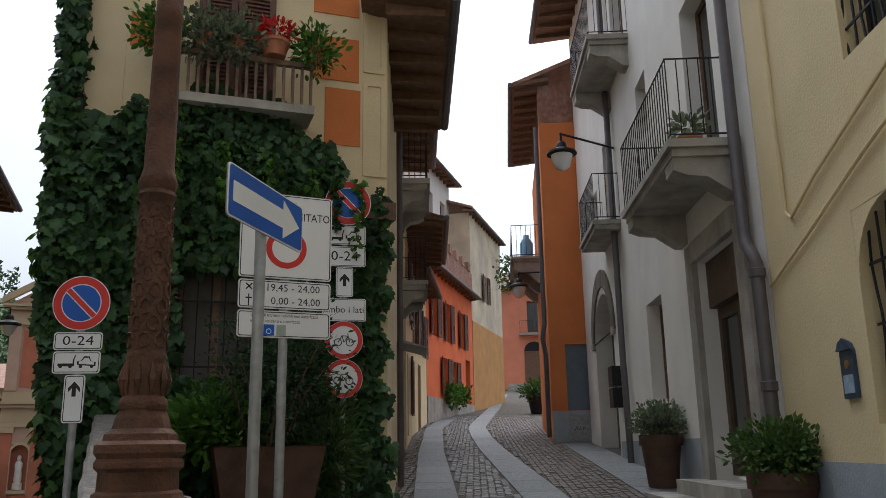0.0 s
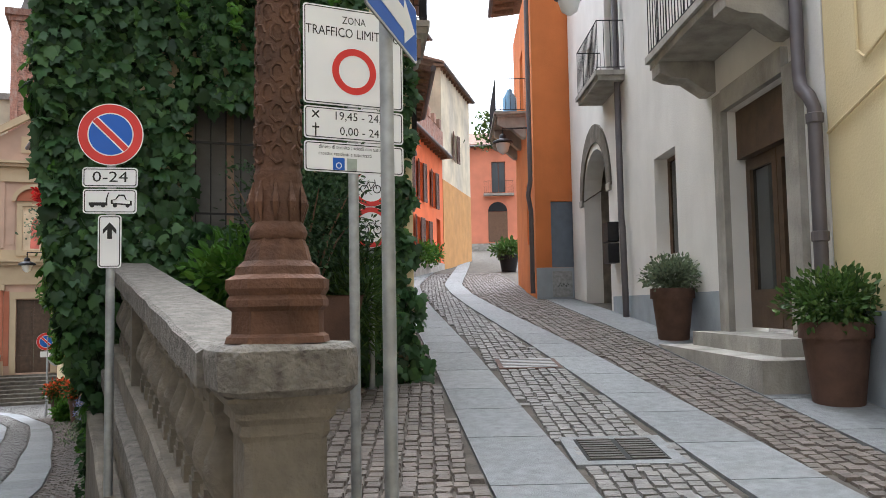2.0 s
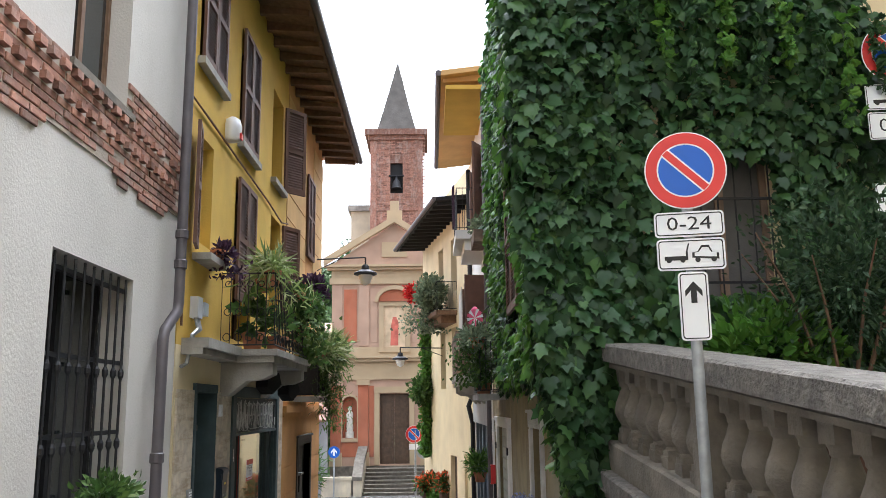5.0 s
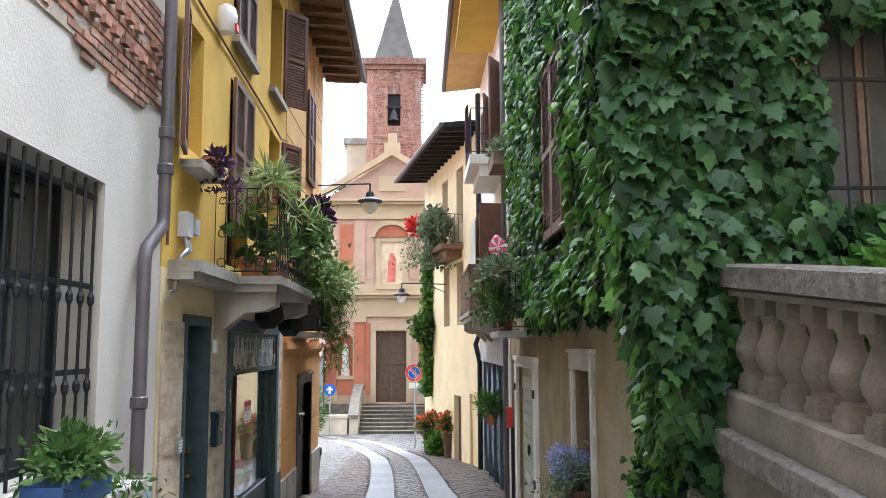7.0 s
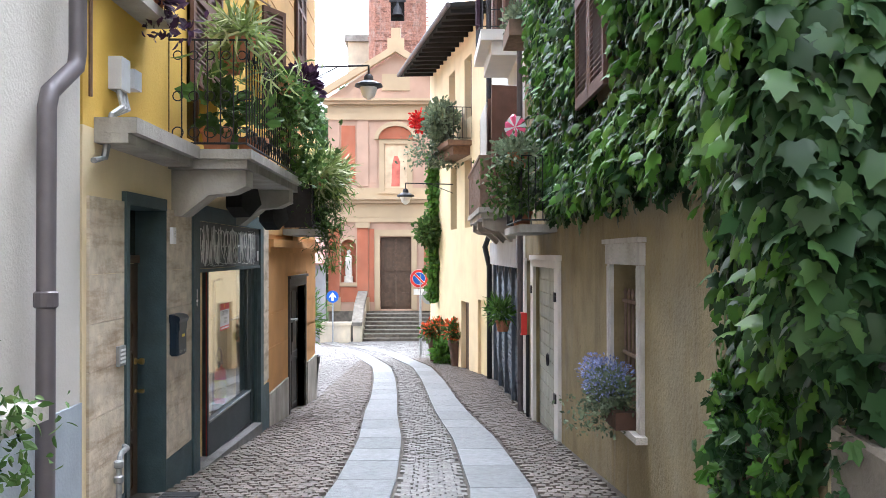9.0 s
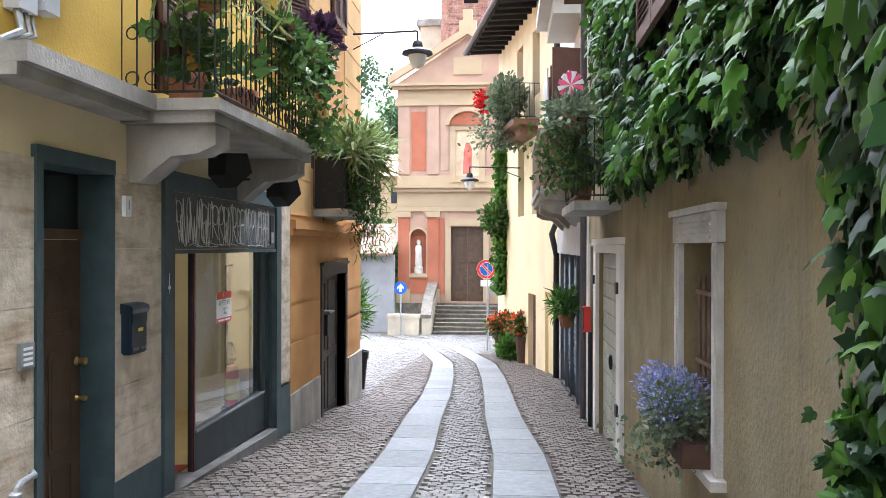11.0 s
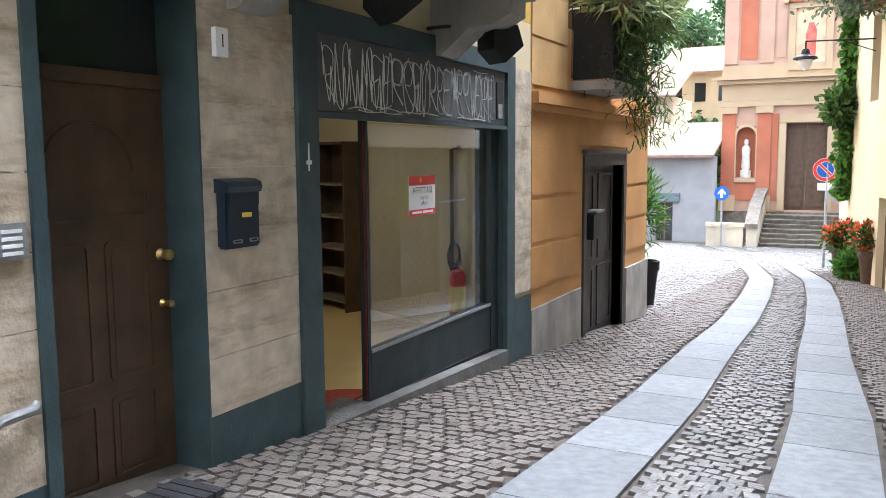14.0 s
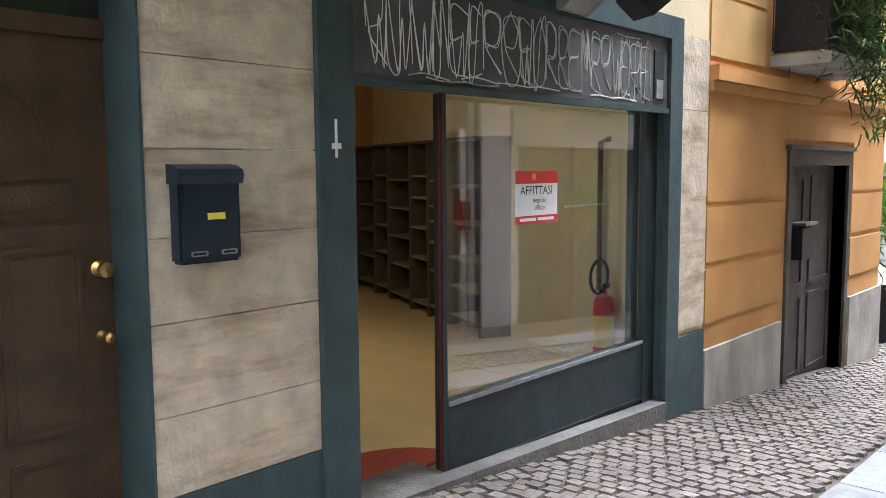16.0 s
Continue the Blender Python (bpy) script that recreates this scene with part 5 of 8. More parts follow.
part("step", B(FL, (4.25, 5.3, -0.25, 0.08, -0.8, -0.53)), M_CONC, door, "grey stone door step")
bm = bmesh.new()
for i in range(9):
    bx(bm, FL, 4.3 + i * 0.07, 4.36 + i * 0.07, 0.12, 0.42, gz(-2.4, 4.6) + 0.0, gz(-2.4, 4.6) + 0.03)
solo("doormat", bm, mat("black_rubber", (0.02, 0.02, 0.022), 0.8, 0.2, 30, 0.3), "ribbed black rubber doormat by the door step", "doormat", FL.p(4.6, 0.3, gz(-2.4, 4.6)))

box = thing("mailbox", FL.p(5.52, 0.02, 0.69), "dark blue steel wall mailbox with yellow name tag", "mailbox")
M_MAIL = mat("dark_blue_enamel", (0.009, 0.02, 0.034), 0.35, 0.1, 6, 0.05)
bm = B(FL, (5.36, 5.625, 0.024, 0.105, 0.70, 1.03))
bmesh.ops.bevel(bm, geom=[e for e in bm.edges], offset=0.012, segments=2, affect="EDGES")
prism(bm, Fr(FL.p(5.355, 0.024, 0), FL.dv, FL.du), [(0, 1.0), (0.09, 1.0), (0.1, 1.03), (0.09, 1.055), (0.05, 1.07), (0, 1.075)], 0, 0.275)
part("body", bm, M_MAIL, box)
part("lid", B(FL, (5.375, 5.61, 0.105, 0.112, 0.93, 1.0)), M_MAIL, box)
part("name_tag", B(FL, (5.475, 5.55, 0.105, 0.109, 0.865, 0.89)), mat("yellow_tag", (0.75, 0.6, 0.08), 0.5, 0.05), box, "yellow name tag")
for a in (5.4, 5.53):
    part("label_holder", Rg(FL, rrect(a, a + 0.07, 0.728, 0.748, 0.006), rrect(a + 0.007, a + 0.063, 0.733, 0.743, 0.004), 0.105, 0.11), M_STEEL, box)
bell = thing("doorbell", FL.p(5.42, 0.02, 1.7), "white plastic doorbell with house number tile", "doorbell")
part("body", B(FL, (5.38, 5.47, 0.024, 0.055, 1.71, 1.86)), M_SWHITE, bell)
letters("1", FL, 5.43, 1.79, 0.1, bell, v=0.0555)
inter = thing("intercom", FL.p(4.15, 0.02, 0.8), "small grey metal intercom panel on the wall", "intercom")
part("plate", B(FL, (4.1, 4.235, 0.024, 0.05, 0.78, 0.93)), M_STEEL, inter)
for i in range(4):
    part("button", B(FL, (4.12, 4.21, 0.05, 0.056, 0.8 + i * 0.03, 0.815 + i * 0.03)), M_SWHITE, inter)
tap = thing("gas_pipe", FL.p(3.98, 0.09, -0.62), "grey upright gas pipe with collars beside the door frame", "pipe")
bm = bmesh.new()
tube(bm, [FL.p(3.98, 0.09, -0.62), FL.p(3.98, 0.09, 0.08), FL.p(4.0, 0.09, 0.13), FL.p(4.05, 0.08, 0.15), FL.p(4.2, 0.07, 0.155), FL.p(4.24, 0.03, 0.16)], 0.022, 8)
for z0 in (-0.3, -0.05, 0.06):
    lathe(bm, [(0.024, 0), (0.036, 0.01), (0.036, 0.05), (0.024, 0.06)], FL.p(3.98, 0.09, z0), 10)
part("pipe", bm, M_STEEL, tap, smooth=True)

# inside the shop
M_BOARD = mat("pale_board", (0.2, 0.155, 0.09), 0.7, 0.2)
FSB = Fr((-9.4, 0, 0), (0, 1, 0), (1, 0, 0))
su = -0.95
for i, (fs, wd, zs) in enumerate(((FSW, 0.85, (-0.52, -0.2, 0.1, 0.47, 0.85)), (FSW, 0.5, (-0.5, -0.1, 0.22, 0.45, 0.62, 0.9)), (FSW, 0.55, (-0.52, 0.0, 0.35, 0.7, 0.95)), (FSW, 0.8, (-0.52, -0.15, 0.2, 0.55, 0.9)), (FSW, 0.55, (-0.5, -0.05, 0.3, 0.62, 0.95)), (FSW, 0.8, (-0.52, -0.15, 0.2, 0.55, 0.9)), (FSB, 0.7, (-0.5, -0.05, 0.3, 0.62, 0.95)), (FSB, 0.8, (-0.52, -0.15, 0.2, 0.55, 0.9)), (FSB, 0.7, (-0.5, -0.1, 0.25, 0.6, 0.9)))):
    su = 9.2 if i == 6 else su
    sh = thing("shelf_unit", fs.p(su + wd / 2, 0, -0.62), "empty dark wooden shelf unit against the shop wall", "shelf", "shelves in the shop")
    part("side", B(fs, (su, su + 0.03, 0.016, 0.34, -0.62, 1.33)), M_SHELF, sh)
    part("side", B(fs, (su + wd - 0.03, su + wd, 0.016, 0.34, -0.62, 1.33)), M_SHELF, sh)
    part("back", B(fs, (su, su + wd, 0.004, 0.014, -0.62, 1.33)), M_SHELF, sh)
    part("top", B(fs, (su, su + wd, 0.004, 0.36, 1.332, 1.36)), M_SHELF, sh)
    for w in zs:
        part("board", B(fs, (su + 0.032, su + wd - 0.032, 0.016, 0.335, w, w + 0.025)), M_BOARD, sh)
    su += wd + 0.012
# unseen fill light, added high behind the sign board to brighten the shop room
lt = thing("fill_ceiling_light", FL.p(7.8, -2.8, 2.24), "unseen white fill light added to brighten the shop", "ceiling light")
part("housing", B(FL, (7.0, 8.6, -2.9, -2.7, 2.25, 2.298)), M_SWHITE, lt)
tube_m = bpy.data.materials.new("fill_tube")
tube_m.use_nodes = True
tube_m.node_tree.nodes["Principled BSDF"].inputs["Emission Color"].default_value = (1, 0.93, 0.8, 1)
tube_m.node_tree.nodes["Principled BSDF"].inputs["Emission Strength"].default_value = 7.0
part("tube", B(FL, (7.05, 8.55, -2.86, -2.74, 2.22, 2.249)), tube_m, lt)
ext = thing("fire_extinguisher", (-3.14, 9.38, -0.62), "red fire extinguisher with yellow label and black hose", "fire extinguisher")
bm = bmesh.new()
lathe(bm, [(0.075, 0.0), (0.082, 0.02), (0.082, 0.42), (0.06, 0.48), (0.024, 0.5), (0.024, 0.54)], (-3.14, 9.38, -0.44), 16)
part("cylinder", bm, M_SRED, ext, smooth=True)
bm = bmesh.new()
lathe(bm, [(0.0835, 0.08), (0.0835, 0.33)], (-3.14, 9.38, -0.44), 16)
part("label_band", bm, bpy.data.materials["yellow_tag"], ext, "yellow label band")
part("stand", B(WORLD, (-3.24, -3.04, 9.28, 9.48, -0.62, -0.442)), M_SHELF, ext, "low wooden block under it")
bm = bmesh.new()
tube(bm, [(-3.14, 9.31 + 0.13 * math.cos(radians(a)), 0.2 + 0.13 * math.sin(radians(a))) for a in range(-50, 270, 15)] + [(-3.14, 9.38, 0.09)], 0.014, 6)
part("hose", bm, M_SBLACK, ext)
part("valve", B(WORLD, (-3.165, -3.115, 9.33, 9.44, 0.1, 0.14)), M_SBLACK, ext)
# pipe on the wall behind the extinguisher, faint lettering on the pane, paint mark on the post
bm = bmesh.new()
tube(bm, [FSW.p(-2.55, 0.04, -0.62), FSW.p(-2.55, 0.04, 1.25), FSW.p(-2.67, 0.04, 1.27)], 0.022, 8)
solo("wall_pipe", bm, M_SHELF, "dark brown pipe running up the shop wall", "pipe", FSW.p(-2.55, 0.04, -0.62))
mark = thing("paint_mark", FL.p(6.15, 0.05, 1.2), "small white paint mark on the teal post", "paint mark")
part("stroke", B(FL, (6.155, 6.17, 0.05, 0.0515, 1.1, 1.27)), M_SWHITE, mark)
part("stroke", B(FL, (6.135, 6.19, 0.0516, 0.053, 1.14, 1.165)), M_SWHITE, mark)

# ochre house end: rustication grooves, base, door
for w in (-0.237, 0.262, 0.745, 1.18):
    for a, b in ((10.04, 11.7), (13.85, 15.1)):
        part("rustic_band", B(FL, (a, b, 0.0005, 0.014, w + 0.02, w + (0.455 if w < 1 else 0.4))), M_OCHRE, yellow_house)
part("rustic_band", B(FL, (11.7, 13.85, 0.0005, 0.014, 1.3, 1.58)), M_OCHRE, yellow_house)
part("string_course", B(FL, (10.03, 15.14, 0, 0.05, 1.64, 1.72), (10.03, 15.14, 0, 0.09, 1.724, 1.84)), M_OCHRE, yellow_house)
for w in (1.9, 2.4, 2.9, 3.4, 3.9, 4.4, 4.9, 5.4, 5.9, 6.4, 6.9, 7.4):
    for a, b in (((10.04, 11.15), (12.25, 12.4), (13.55, 15.1)) if w < 4.4 else ((10.04, 12.4), (13.55, 15.1))):
        part("rustic_band", B(FL, (a, b, 0.0005, 0.013, w + 0.015, w + 0.485)), M_OCHRE2, yellow_house)
for bq in ((10.02, 11.7, 0.001, 0.035, -2.2, -0.43), (13.85, 15.15, 0.001, 0.035, -2.2, -0.46)):
    part("stone_base", B(FL, bq), M_CONC, yellow_house, "stained cement base")
bdoor = thing("door", FL.p(12.7, -0.3, -1.2), "dark brown wooden side door in a stone frame", "door")
part("frame", B(FL, (11.8, 11.9, -0.2, 0.03, -1.4, 1.2), (13.65, 13.75, -0.2, 0.03, -1.6, 1.2), (11.9, 13.65, -0.2, 0.03, 1.05, 1.2)), M_OLDIRON, bdoor, "dark weathered door frame")
part("lintel", B(FL, (11.76, 13.8, 0.0, 0.06, 1.203, 1.25)), M_OLDIRON, bdoor)
for u0, u1 in ((11.905, 12.77), (12.775, 13.645)):
    lf = part("leaf", B(FL, (u0, u1, -0.18, -0.13, -1.5, 1.045)), M_OLDIRON, bdoor)
    for w0, w1 in ((-1.15, -0.3), (-0.2, 0.95)):
        part("leaf_panel", Rg(FL, rrect(u0 + 0.1, u1 - 0.1, w0, w1, 0.02), rrect(u0 + 0.14, u1 - 0.14, w0 + 0.04, w1 - 0.04, 0.02), -0.13, -0.115), M_OLDIRON, lf)
part("step", B(FL, (11.6, 13.9, -0.3, 0.1, -1.75, -1.32)), M_CONC, bdoor)
bb = thing("newspaper_box", FL.p(12.6, -0.2, 0.1), "black metal letter box fixed to the side door", "mailbox")
part("body", B(FL, (12.3, 12.62, -0.128, 0.0, 0.1, 0.42)), M_BLACK, bb)
part("flap", B(FL, (12.28, 12.64, -0.128, 0.04, 0.45, 0.48)), M_STEEL, bb)

# ================= climbing ivy =================
ivy = thing("ivy", (1.2, 1.0, 0.1), "dense green climbing ivy covering the corner house", "ivy plant")
ivy_rng = np.random.default_rng(11)


def lumps(a, b):
    return 0.5 + 0.25 * np.sin(a * 2.1 + 0.7 * np.sin(b * 1.7)) + 0.25 * np.sin(b * 2.6 + 1.3 * np.cos(a * 1.3))


def ivy_patch(name, fr, n, u0, u1, w0, w1, keep, depth, size, material, layers=0.22, down=0.9, label=""):
    u = ivy_rng.uniform(u0, u1, n)
    w = ivy_rng.uniform(w0, w1, n)
    k = keep(u, w) > ivy_rng.random(n)
    u, w = u[k], w[k]
    m = len(u)
    v = depth(u, w) * (0.75 + 0.35 * lumps(u * 1.5, w * 1.5)) - layers * ivy_rng.random(m) ** 1.5
    v = np.maximum(v, 0.02)
    o, du, dv = np.array(fr.o), np.array(fr.du), np.array(fr.dv)
    Pp = o + u[:, None] * du + v[:, None] * dv + w[:, None] * np.array((0, 0, 1.0))
    rn = ivy_rng.normal(size=(m, 3))
    Yd = 0.42 * rn + np.array((0, 0, -down)) + 0.3 * dv
    Nd = dv + np.array((0, 0, 0.42)) + 0.36 * ivy_rng.normal(size=(m, 3))
    V, F = scatter(Pp, Yd, Nd, size * (0.55 + 0.75 * ivy_rng.random(m)))
    ob = new(name, mesh_np(name, V - np.array(origin(ivy)), F, material, True))
    ob.parent = ivy
    return tagged(ob, label, kind="stuff")


def box_in(u, w, u0, u1, w0, w1):
    return (u > u0) & (u < u1) & (w > w0) & (w < w1)


def keep_front(u, w):
    top = np.interp(u, [0.4, 0.96, 1.0, 1.4, 1.9, 2.4, 3.2, 3.5, 4.0, 4.4], [8.2, 8.2, 5.35, 5.3, 5.5, 5.75, 5.6, 5.3, 4.8, 4.55])
    top = top + 0.15 * np.sin(u * 9)
    right = np.interp(w, [1.0, 2.0, 3.4, 4.4, 5.0], [4.45, 4.35, 4.3, 4.42, 4.2]) + 0.06 * np.sin(w * 11)
    ok = (w < top) & (u < right) & (w > 0.9 + 0.25 * np.sin(u * 5))
    hole = box_in(u, w, 2.12, 2.88, 2.62, 3.72 + 0.12 * 0)
    return np.where(ok & ~hole & (u > 1.42 - 0.74 * edge(w)), 1.0, 0.0)


def edge(w):
    return np.interp(w, [0.0, 1.0, 1.3, 1.9, 2.5, 3.1, 3.8, 5.2, 8.2], [0.1, 0.12, 0.4, 0.55, 0.66, 0.76, 0.82, 0.88, 0.8])


def keep_side(u, w):
    low = np.interp(u, [0.86, 1.1, 1.48, 1.52, 1.74, 1.78, 2.05, 2.1, 2.42, 2.47, 2.6, 2.75, 3.2, 4.3, 6.0, 8.0, 9.5, 10.6], [1.25, 1.0, 0.75, -0.1, -0.1, 0.95, 0.85, -0.3, -0.3, 1.4, 1.85, 2.05, 2.1, 2.1, 2.1, 2.1, 2.4, 3.2]) + 0.1 * np.sin(u * 7) + 0.06 * np.sin(u * 17)
    shut = box_in(u, w, 4.6, 6.02, 2.98, 5.08)
    end = u < np.interp(w, [1.5, 3, 5, 8], [9.4, 10.2, 10.6, 10.4]) + 0.15 * np.sin(w * 6)
    return np.where((w > low) & ~shut & end, np.where(w < 1.6, 0.85, 1.0), 0.0)


def depth_side(u, w):
    high = np.clip((w - 1.6) / 2.2, 0, 1)
    reach = np.clip(1.0 - (u - 1.3) / (1.2 + 1.1 * high), 0, 1) ** 1.7
    d = 0.07 + high * 0.17 + (edge(w) * np.interp(u, [0.9, 1.9], [0.76, 1.0]) - 0.07 - 0.17 * high) * reach + 0.14 * np.exp(-((w - 2.25) / 0.4) ** 2) * (u > 3) * (u < 8)
    return np.where(u > 7.5, d * 0.8, d)


ivy_patch("front_leaves", FI, 17000, 0.5, 4.5, 0.8, 8.2, keep_front, lambda u, w: 0.18 + 0.16 * np.clip((w - 3.3) / 1.5, 0, 1) + 0.1 * (w < 2.6) * (u < 3.4) - 0.2 * (u > 3.5) * (w > 2), 0.12, M_LEAF)
ivy_patch("lane_leaves", FR, 31000, 0.86, 8.0, -0.3, 8.6, keep_side, depth_side, 0.12, M_LEAF, 0.26)
# pale leaves: some truly young, the surplus paints in sky light on the ivy
ivy_patch("young_leaves", FR, 4200, 5.0, 10.6, 1.6, 8.6, keep_side, lambda u, w: depth_side(u, w) + 0.03, 0.115, M_LEAFL, 0.12)
ivy_patch("far_leaves", FR, 3600, 7.0, 10.6, 1.6, 8.6, keep_side, depth_side, 0.13, M_LEAF, 0.2)
# few are young here; most pale leaves stand in for skylit brightness
ivy_patch("young_leaves", FR, 2400, 0.9, 5.0, 0.0, 6.0, keep_side, lambda u, w: depth_side(u, w) + 0.05, 0.12, M_LEAFL, 0.05)
# the end of the side growth seen from the fork
FE = Fr((0, 0.98, 0), (1, 0, 0), (0, -1, 0))
ivy_patch("corner_leaves", FE, 4200, 0.5, 1.5, -0.2, 8.2, lambda u, w: np.where((u > 1.42 - 0.74 * edge(w)) & ((w < 5.35) | (u < 0.99)), 1.0, 0.0), lambda u, w: 0.12 + 0 * u, 0.145, M_LEAF, 0.3)
# single shoots that hang free
for i in range(11):
    x, ztop, ln = (1.75 + 0.24 * i, 5.2 - 0.05 * i, 0.5 + 0.5 * ((i * 7) % 5) / 4)
    drape("hanging_shoot", (x, 0.66, ztop), ln, 70, 0.07, M_LEAFL if i % 2 else M_LEAF, ivy, 0.035, IVY, IVY_F)
for i in range(6):
    drape("hanging_shoot", (1.3, (1.6, 1.68, 2.14, 2.24, 2.34, 0.92)[i], 1.0), (1.1, 1.0, 1.2, 1.3, 1.1, 0.6)[i], 110, 0.075, M_LEAFL if i % 3 == 0 else M_LEAF, ivy, 0.05, IVY, IVY_F)
# nearest leaves, each its own
leaf_me = mesh_np("leaf", IVY, IVY_F, M_LEAF, True)
ln_rng = np.random.default_rng(3)
for i in range(240):
    u, w = ln_rng.uniform(0.95, 2.75), ln_rng.uniform(0.4, 2.9)
    v = float(depth_side(np.array(u), np.array(w))) * (0.75 + 0.35 * float(lumps(u * 1.5, w * 1.5))) + 0.01
    if keep_side(np.array([u]), np.array([w]))[0] < 0.5:
        continue
    o = new("leaf", leaf_me)
    o.parent = ivy
    yd = Vector((-0.25 + ln_rng.normal() * 0.4, ln_rng.normal() * 0.5, -1)).normalized()
    nd = Vector((-1, ln_rng.normal() * 0.4, 0.5 + ln_rng.normal() * 0.3))
    xd = yd.cross(nd).normalized()
    zd = xd.cross(yd)
    s = ln_rng.uniform(0.09, 0.13)
    o.matrix_basis = Matrix.Translation(FR.p(u, v, w) - origin(ivy)) @ Matrix((xd, yd, zd)).transposed().to_4x4() @ Matrix.Scale(s, 4)
bm = bmesh.new()
for i in range(6):
    y0 = (1.52, 1.6, 1.68, 2.14, 2.24, 2.32)[i]
    tube(bm, [FR.p(y0, 0.03, gz(1.1, y0) - 0.1), FR.p(y0 + 0.03, 0.04, 0.9), FR.p(y0 - 0.03, 0.03, 1.6), FR.p(y0, 0.05, 2.6)], [0.02, 0.015, 0.012, 0.008], 6)
part("vine_stems", bm, M_GREYWOOD, ivy, "woody brown vine stems", kind="stuff")

# ================= lane, left side: pipes, balconies, plants =================
downpipe([FL.p(3.2, 0.12, 9.3), FL.p(3.2, 0.12, 2.9), FL.p(3.17, 0.12, 2.8), FL.p(2.86, 0.1, 2.58), FL.p(2.82, 0.1, 2.48), FL.p(2.8, 0.1, -0.3)], 0.055, "brown-grey metal downpipe on the plaster wall", collars=[FL.p(3.2, 0.12, 3.62), FL.p(3.2, 0.12, 3.3), FL.p(2.81, 0.1, 1.35)])
# iron grille
gr = thing("window_grille", FL.p(1.4, 0.05, 1.0), "black wrought-iron window grille with turned knots", "grille")
for w in (1.05, 1.6, 2.2, 2.85):
    part("cross_bar", B(FL, (0.56, 2.19, -0.08, -0.05, w, w + 0.035)), M_BLACK, gr)
bm = bmesh.new()
prof = [(0.012, 0), (0.012, 0.5), (0.026, 0.53), (0.026, 0.57), (0.012, 0.6), (0.012, 1.1), (0.026, 1.13), (0.026, 1.17), (0.012, 1.2), (0.012, 2.0)]
lathe(bm, prof, (0, 0, 0), 8)
me = finish("bar", bm, M_BLACK)
for i in range(9):
    o = new("bar", me)
    o.parent, o.location = gr, FL.p(0.66 + i * 0.18, -0.03, 0.97) - origin(gr)
# exposed bricks
band = part("brick_band", B(FL, (-4.0, 3.5, 0.0, 0.012, 3.85, 4.4), (1.9, 3.5, 0.0, 0.012, 4.404, 4.75)), M_MORTAR, grey_house, "exposed old brickwork in pale mortar")
bm = B(Fr((0, 0, 0), (0, 1, 0), (1, 0, 0)), (0.0, 0.235, 0.0, 0.022, 0.0, 0.06))
bmesh.ops.bevel(bm, geom=[e for e in bm.edges], offset=0.006, segments=1, affect="EDGES")
brick_me = finish("brick", bm, M_BRICK)
bm = B(Fr((0, 0, 0), (0, 1, 0), (1, 0, 0)), (0.0, 0.11, 0.0, 0.06, 0.0, 0.06))
dent_me = finish("brick", bm, M_BRICK)
br = random.Random(9)
for row in range(14):
    w = 3.74 + row * 0.072
    u = -1.6 + (0.12 if row % 2 else 0)
    while u < 3.24:
        hi = 4.42 if u < 1.75 else 4.78
        lo = 3.78 + 0.09 * math.sin(u * 2.1) + 0.05 * math.sin(u * 7)
        if lo < w < hi and br.random() > 0.02:
            dent = row in (5, 8)
            o = new("brick", dent_me if dent else brick_me)
            o.parent = band
            o.location = FL.p(u + br.uniform(-0.006, 0.006), br.uniform(-0.004, 0.008), w) - origin(band)
        u += 0.25 if row not in (5, 8) else 0.2
bm = bmesh.new()
for row in range(9):
    for i in range(10):
        bx(bm, FL, -4.0 + i * 0.25 + 0.12 * (row % 2), -3.77 + i * 0.25 + 0.12 * (row % 2), 0.0, 0.02, 3.82 + row * 0.072, 3.88 + row * 0.072)
part("more_bricks", bm, M_BRICK, band, kind="stuff")
# window box by the grille
wb = thing("window_planter", FL.p(1.2, 0.2, 0.85), "blue planter with trailing green plant on the window ledge", "planter")
part("ledge", B(FL, (0.4, 2.3, 0.0, 0.35, 0.75, 0.84)), M_CONC, wb)
part("trough", B(FL, (1.0, 1.75, 0.06, 0.3, 0.844, 1.0)), mat("blue_glaze", (0.03, 0.08, 0.22), 0.35, 0.15), wb)
tuft("foliage", FL.p(1.35, 0.2, 1.12), (0.2, 0.5, 0.2), 700, 0.07, M_FOL, wb, shell=0.2)
drape("foliage", FL.p(1.75, 0.32, 1.0), 0.45, 260, 0.07, M_FOL, wb, 0.12)

# ledge and balcony over the shop
bal = thing("balcony", FL.p(6.8, 0.3, 2.4), "stone balcony with black wrought-iron rail crowded with potted plants", "balcony")
part("ledge", B(FL, (3.75, 5.35, 0, 0.3, 2.47, 2.58), (3.75, 5.35, 0, 0.24, 2.4, 2.468)), M_CONC, bal)
balcony_slab(FL, 5.35, 8.35, 0.76, 2.56, bal, thick=0.17)
for u in (5.5, 7.85):
    corbel(FL, u, 0.3, 0.68, 2.388, 0.42, bal)
railing(FL, 5.42, 8.28, 0.7, 2.56, 1.0, bal, 0.12)
bm = bmesh.new()
for i in range(5):
    for w, r in ((2.72, 0.05), (3.05, 0.045), (3.42, 0.04)):
        tube(bm, [FL.p(5.42 + 0.004, 0.08 + i * 0.145 + r * math.cos(a), w + r * math.sin(a)) for a in np.linspace(0, 6.28, 11)], 0.006, 5)
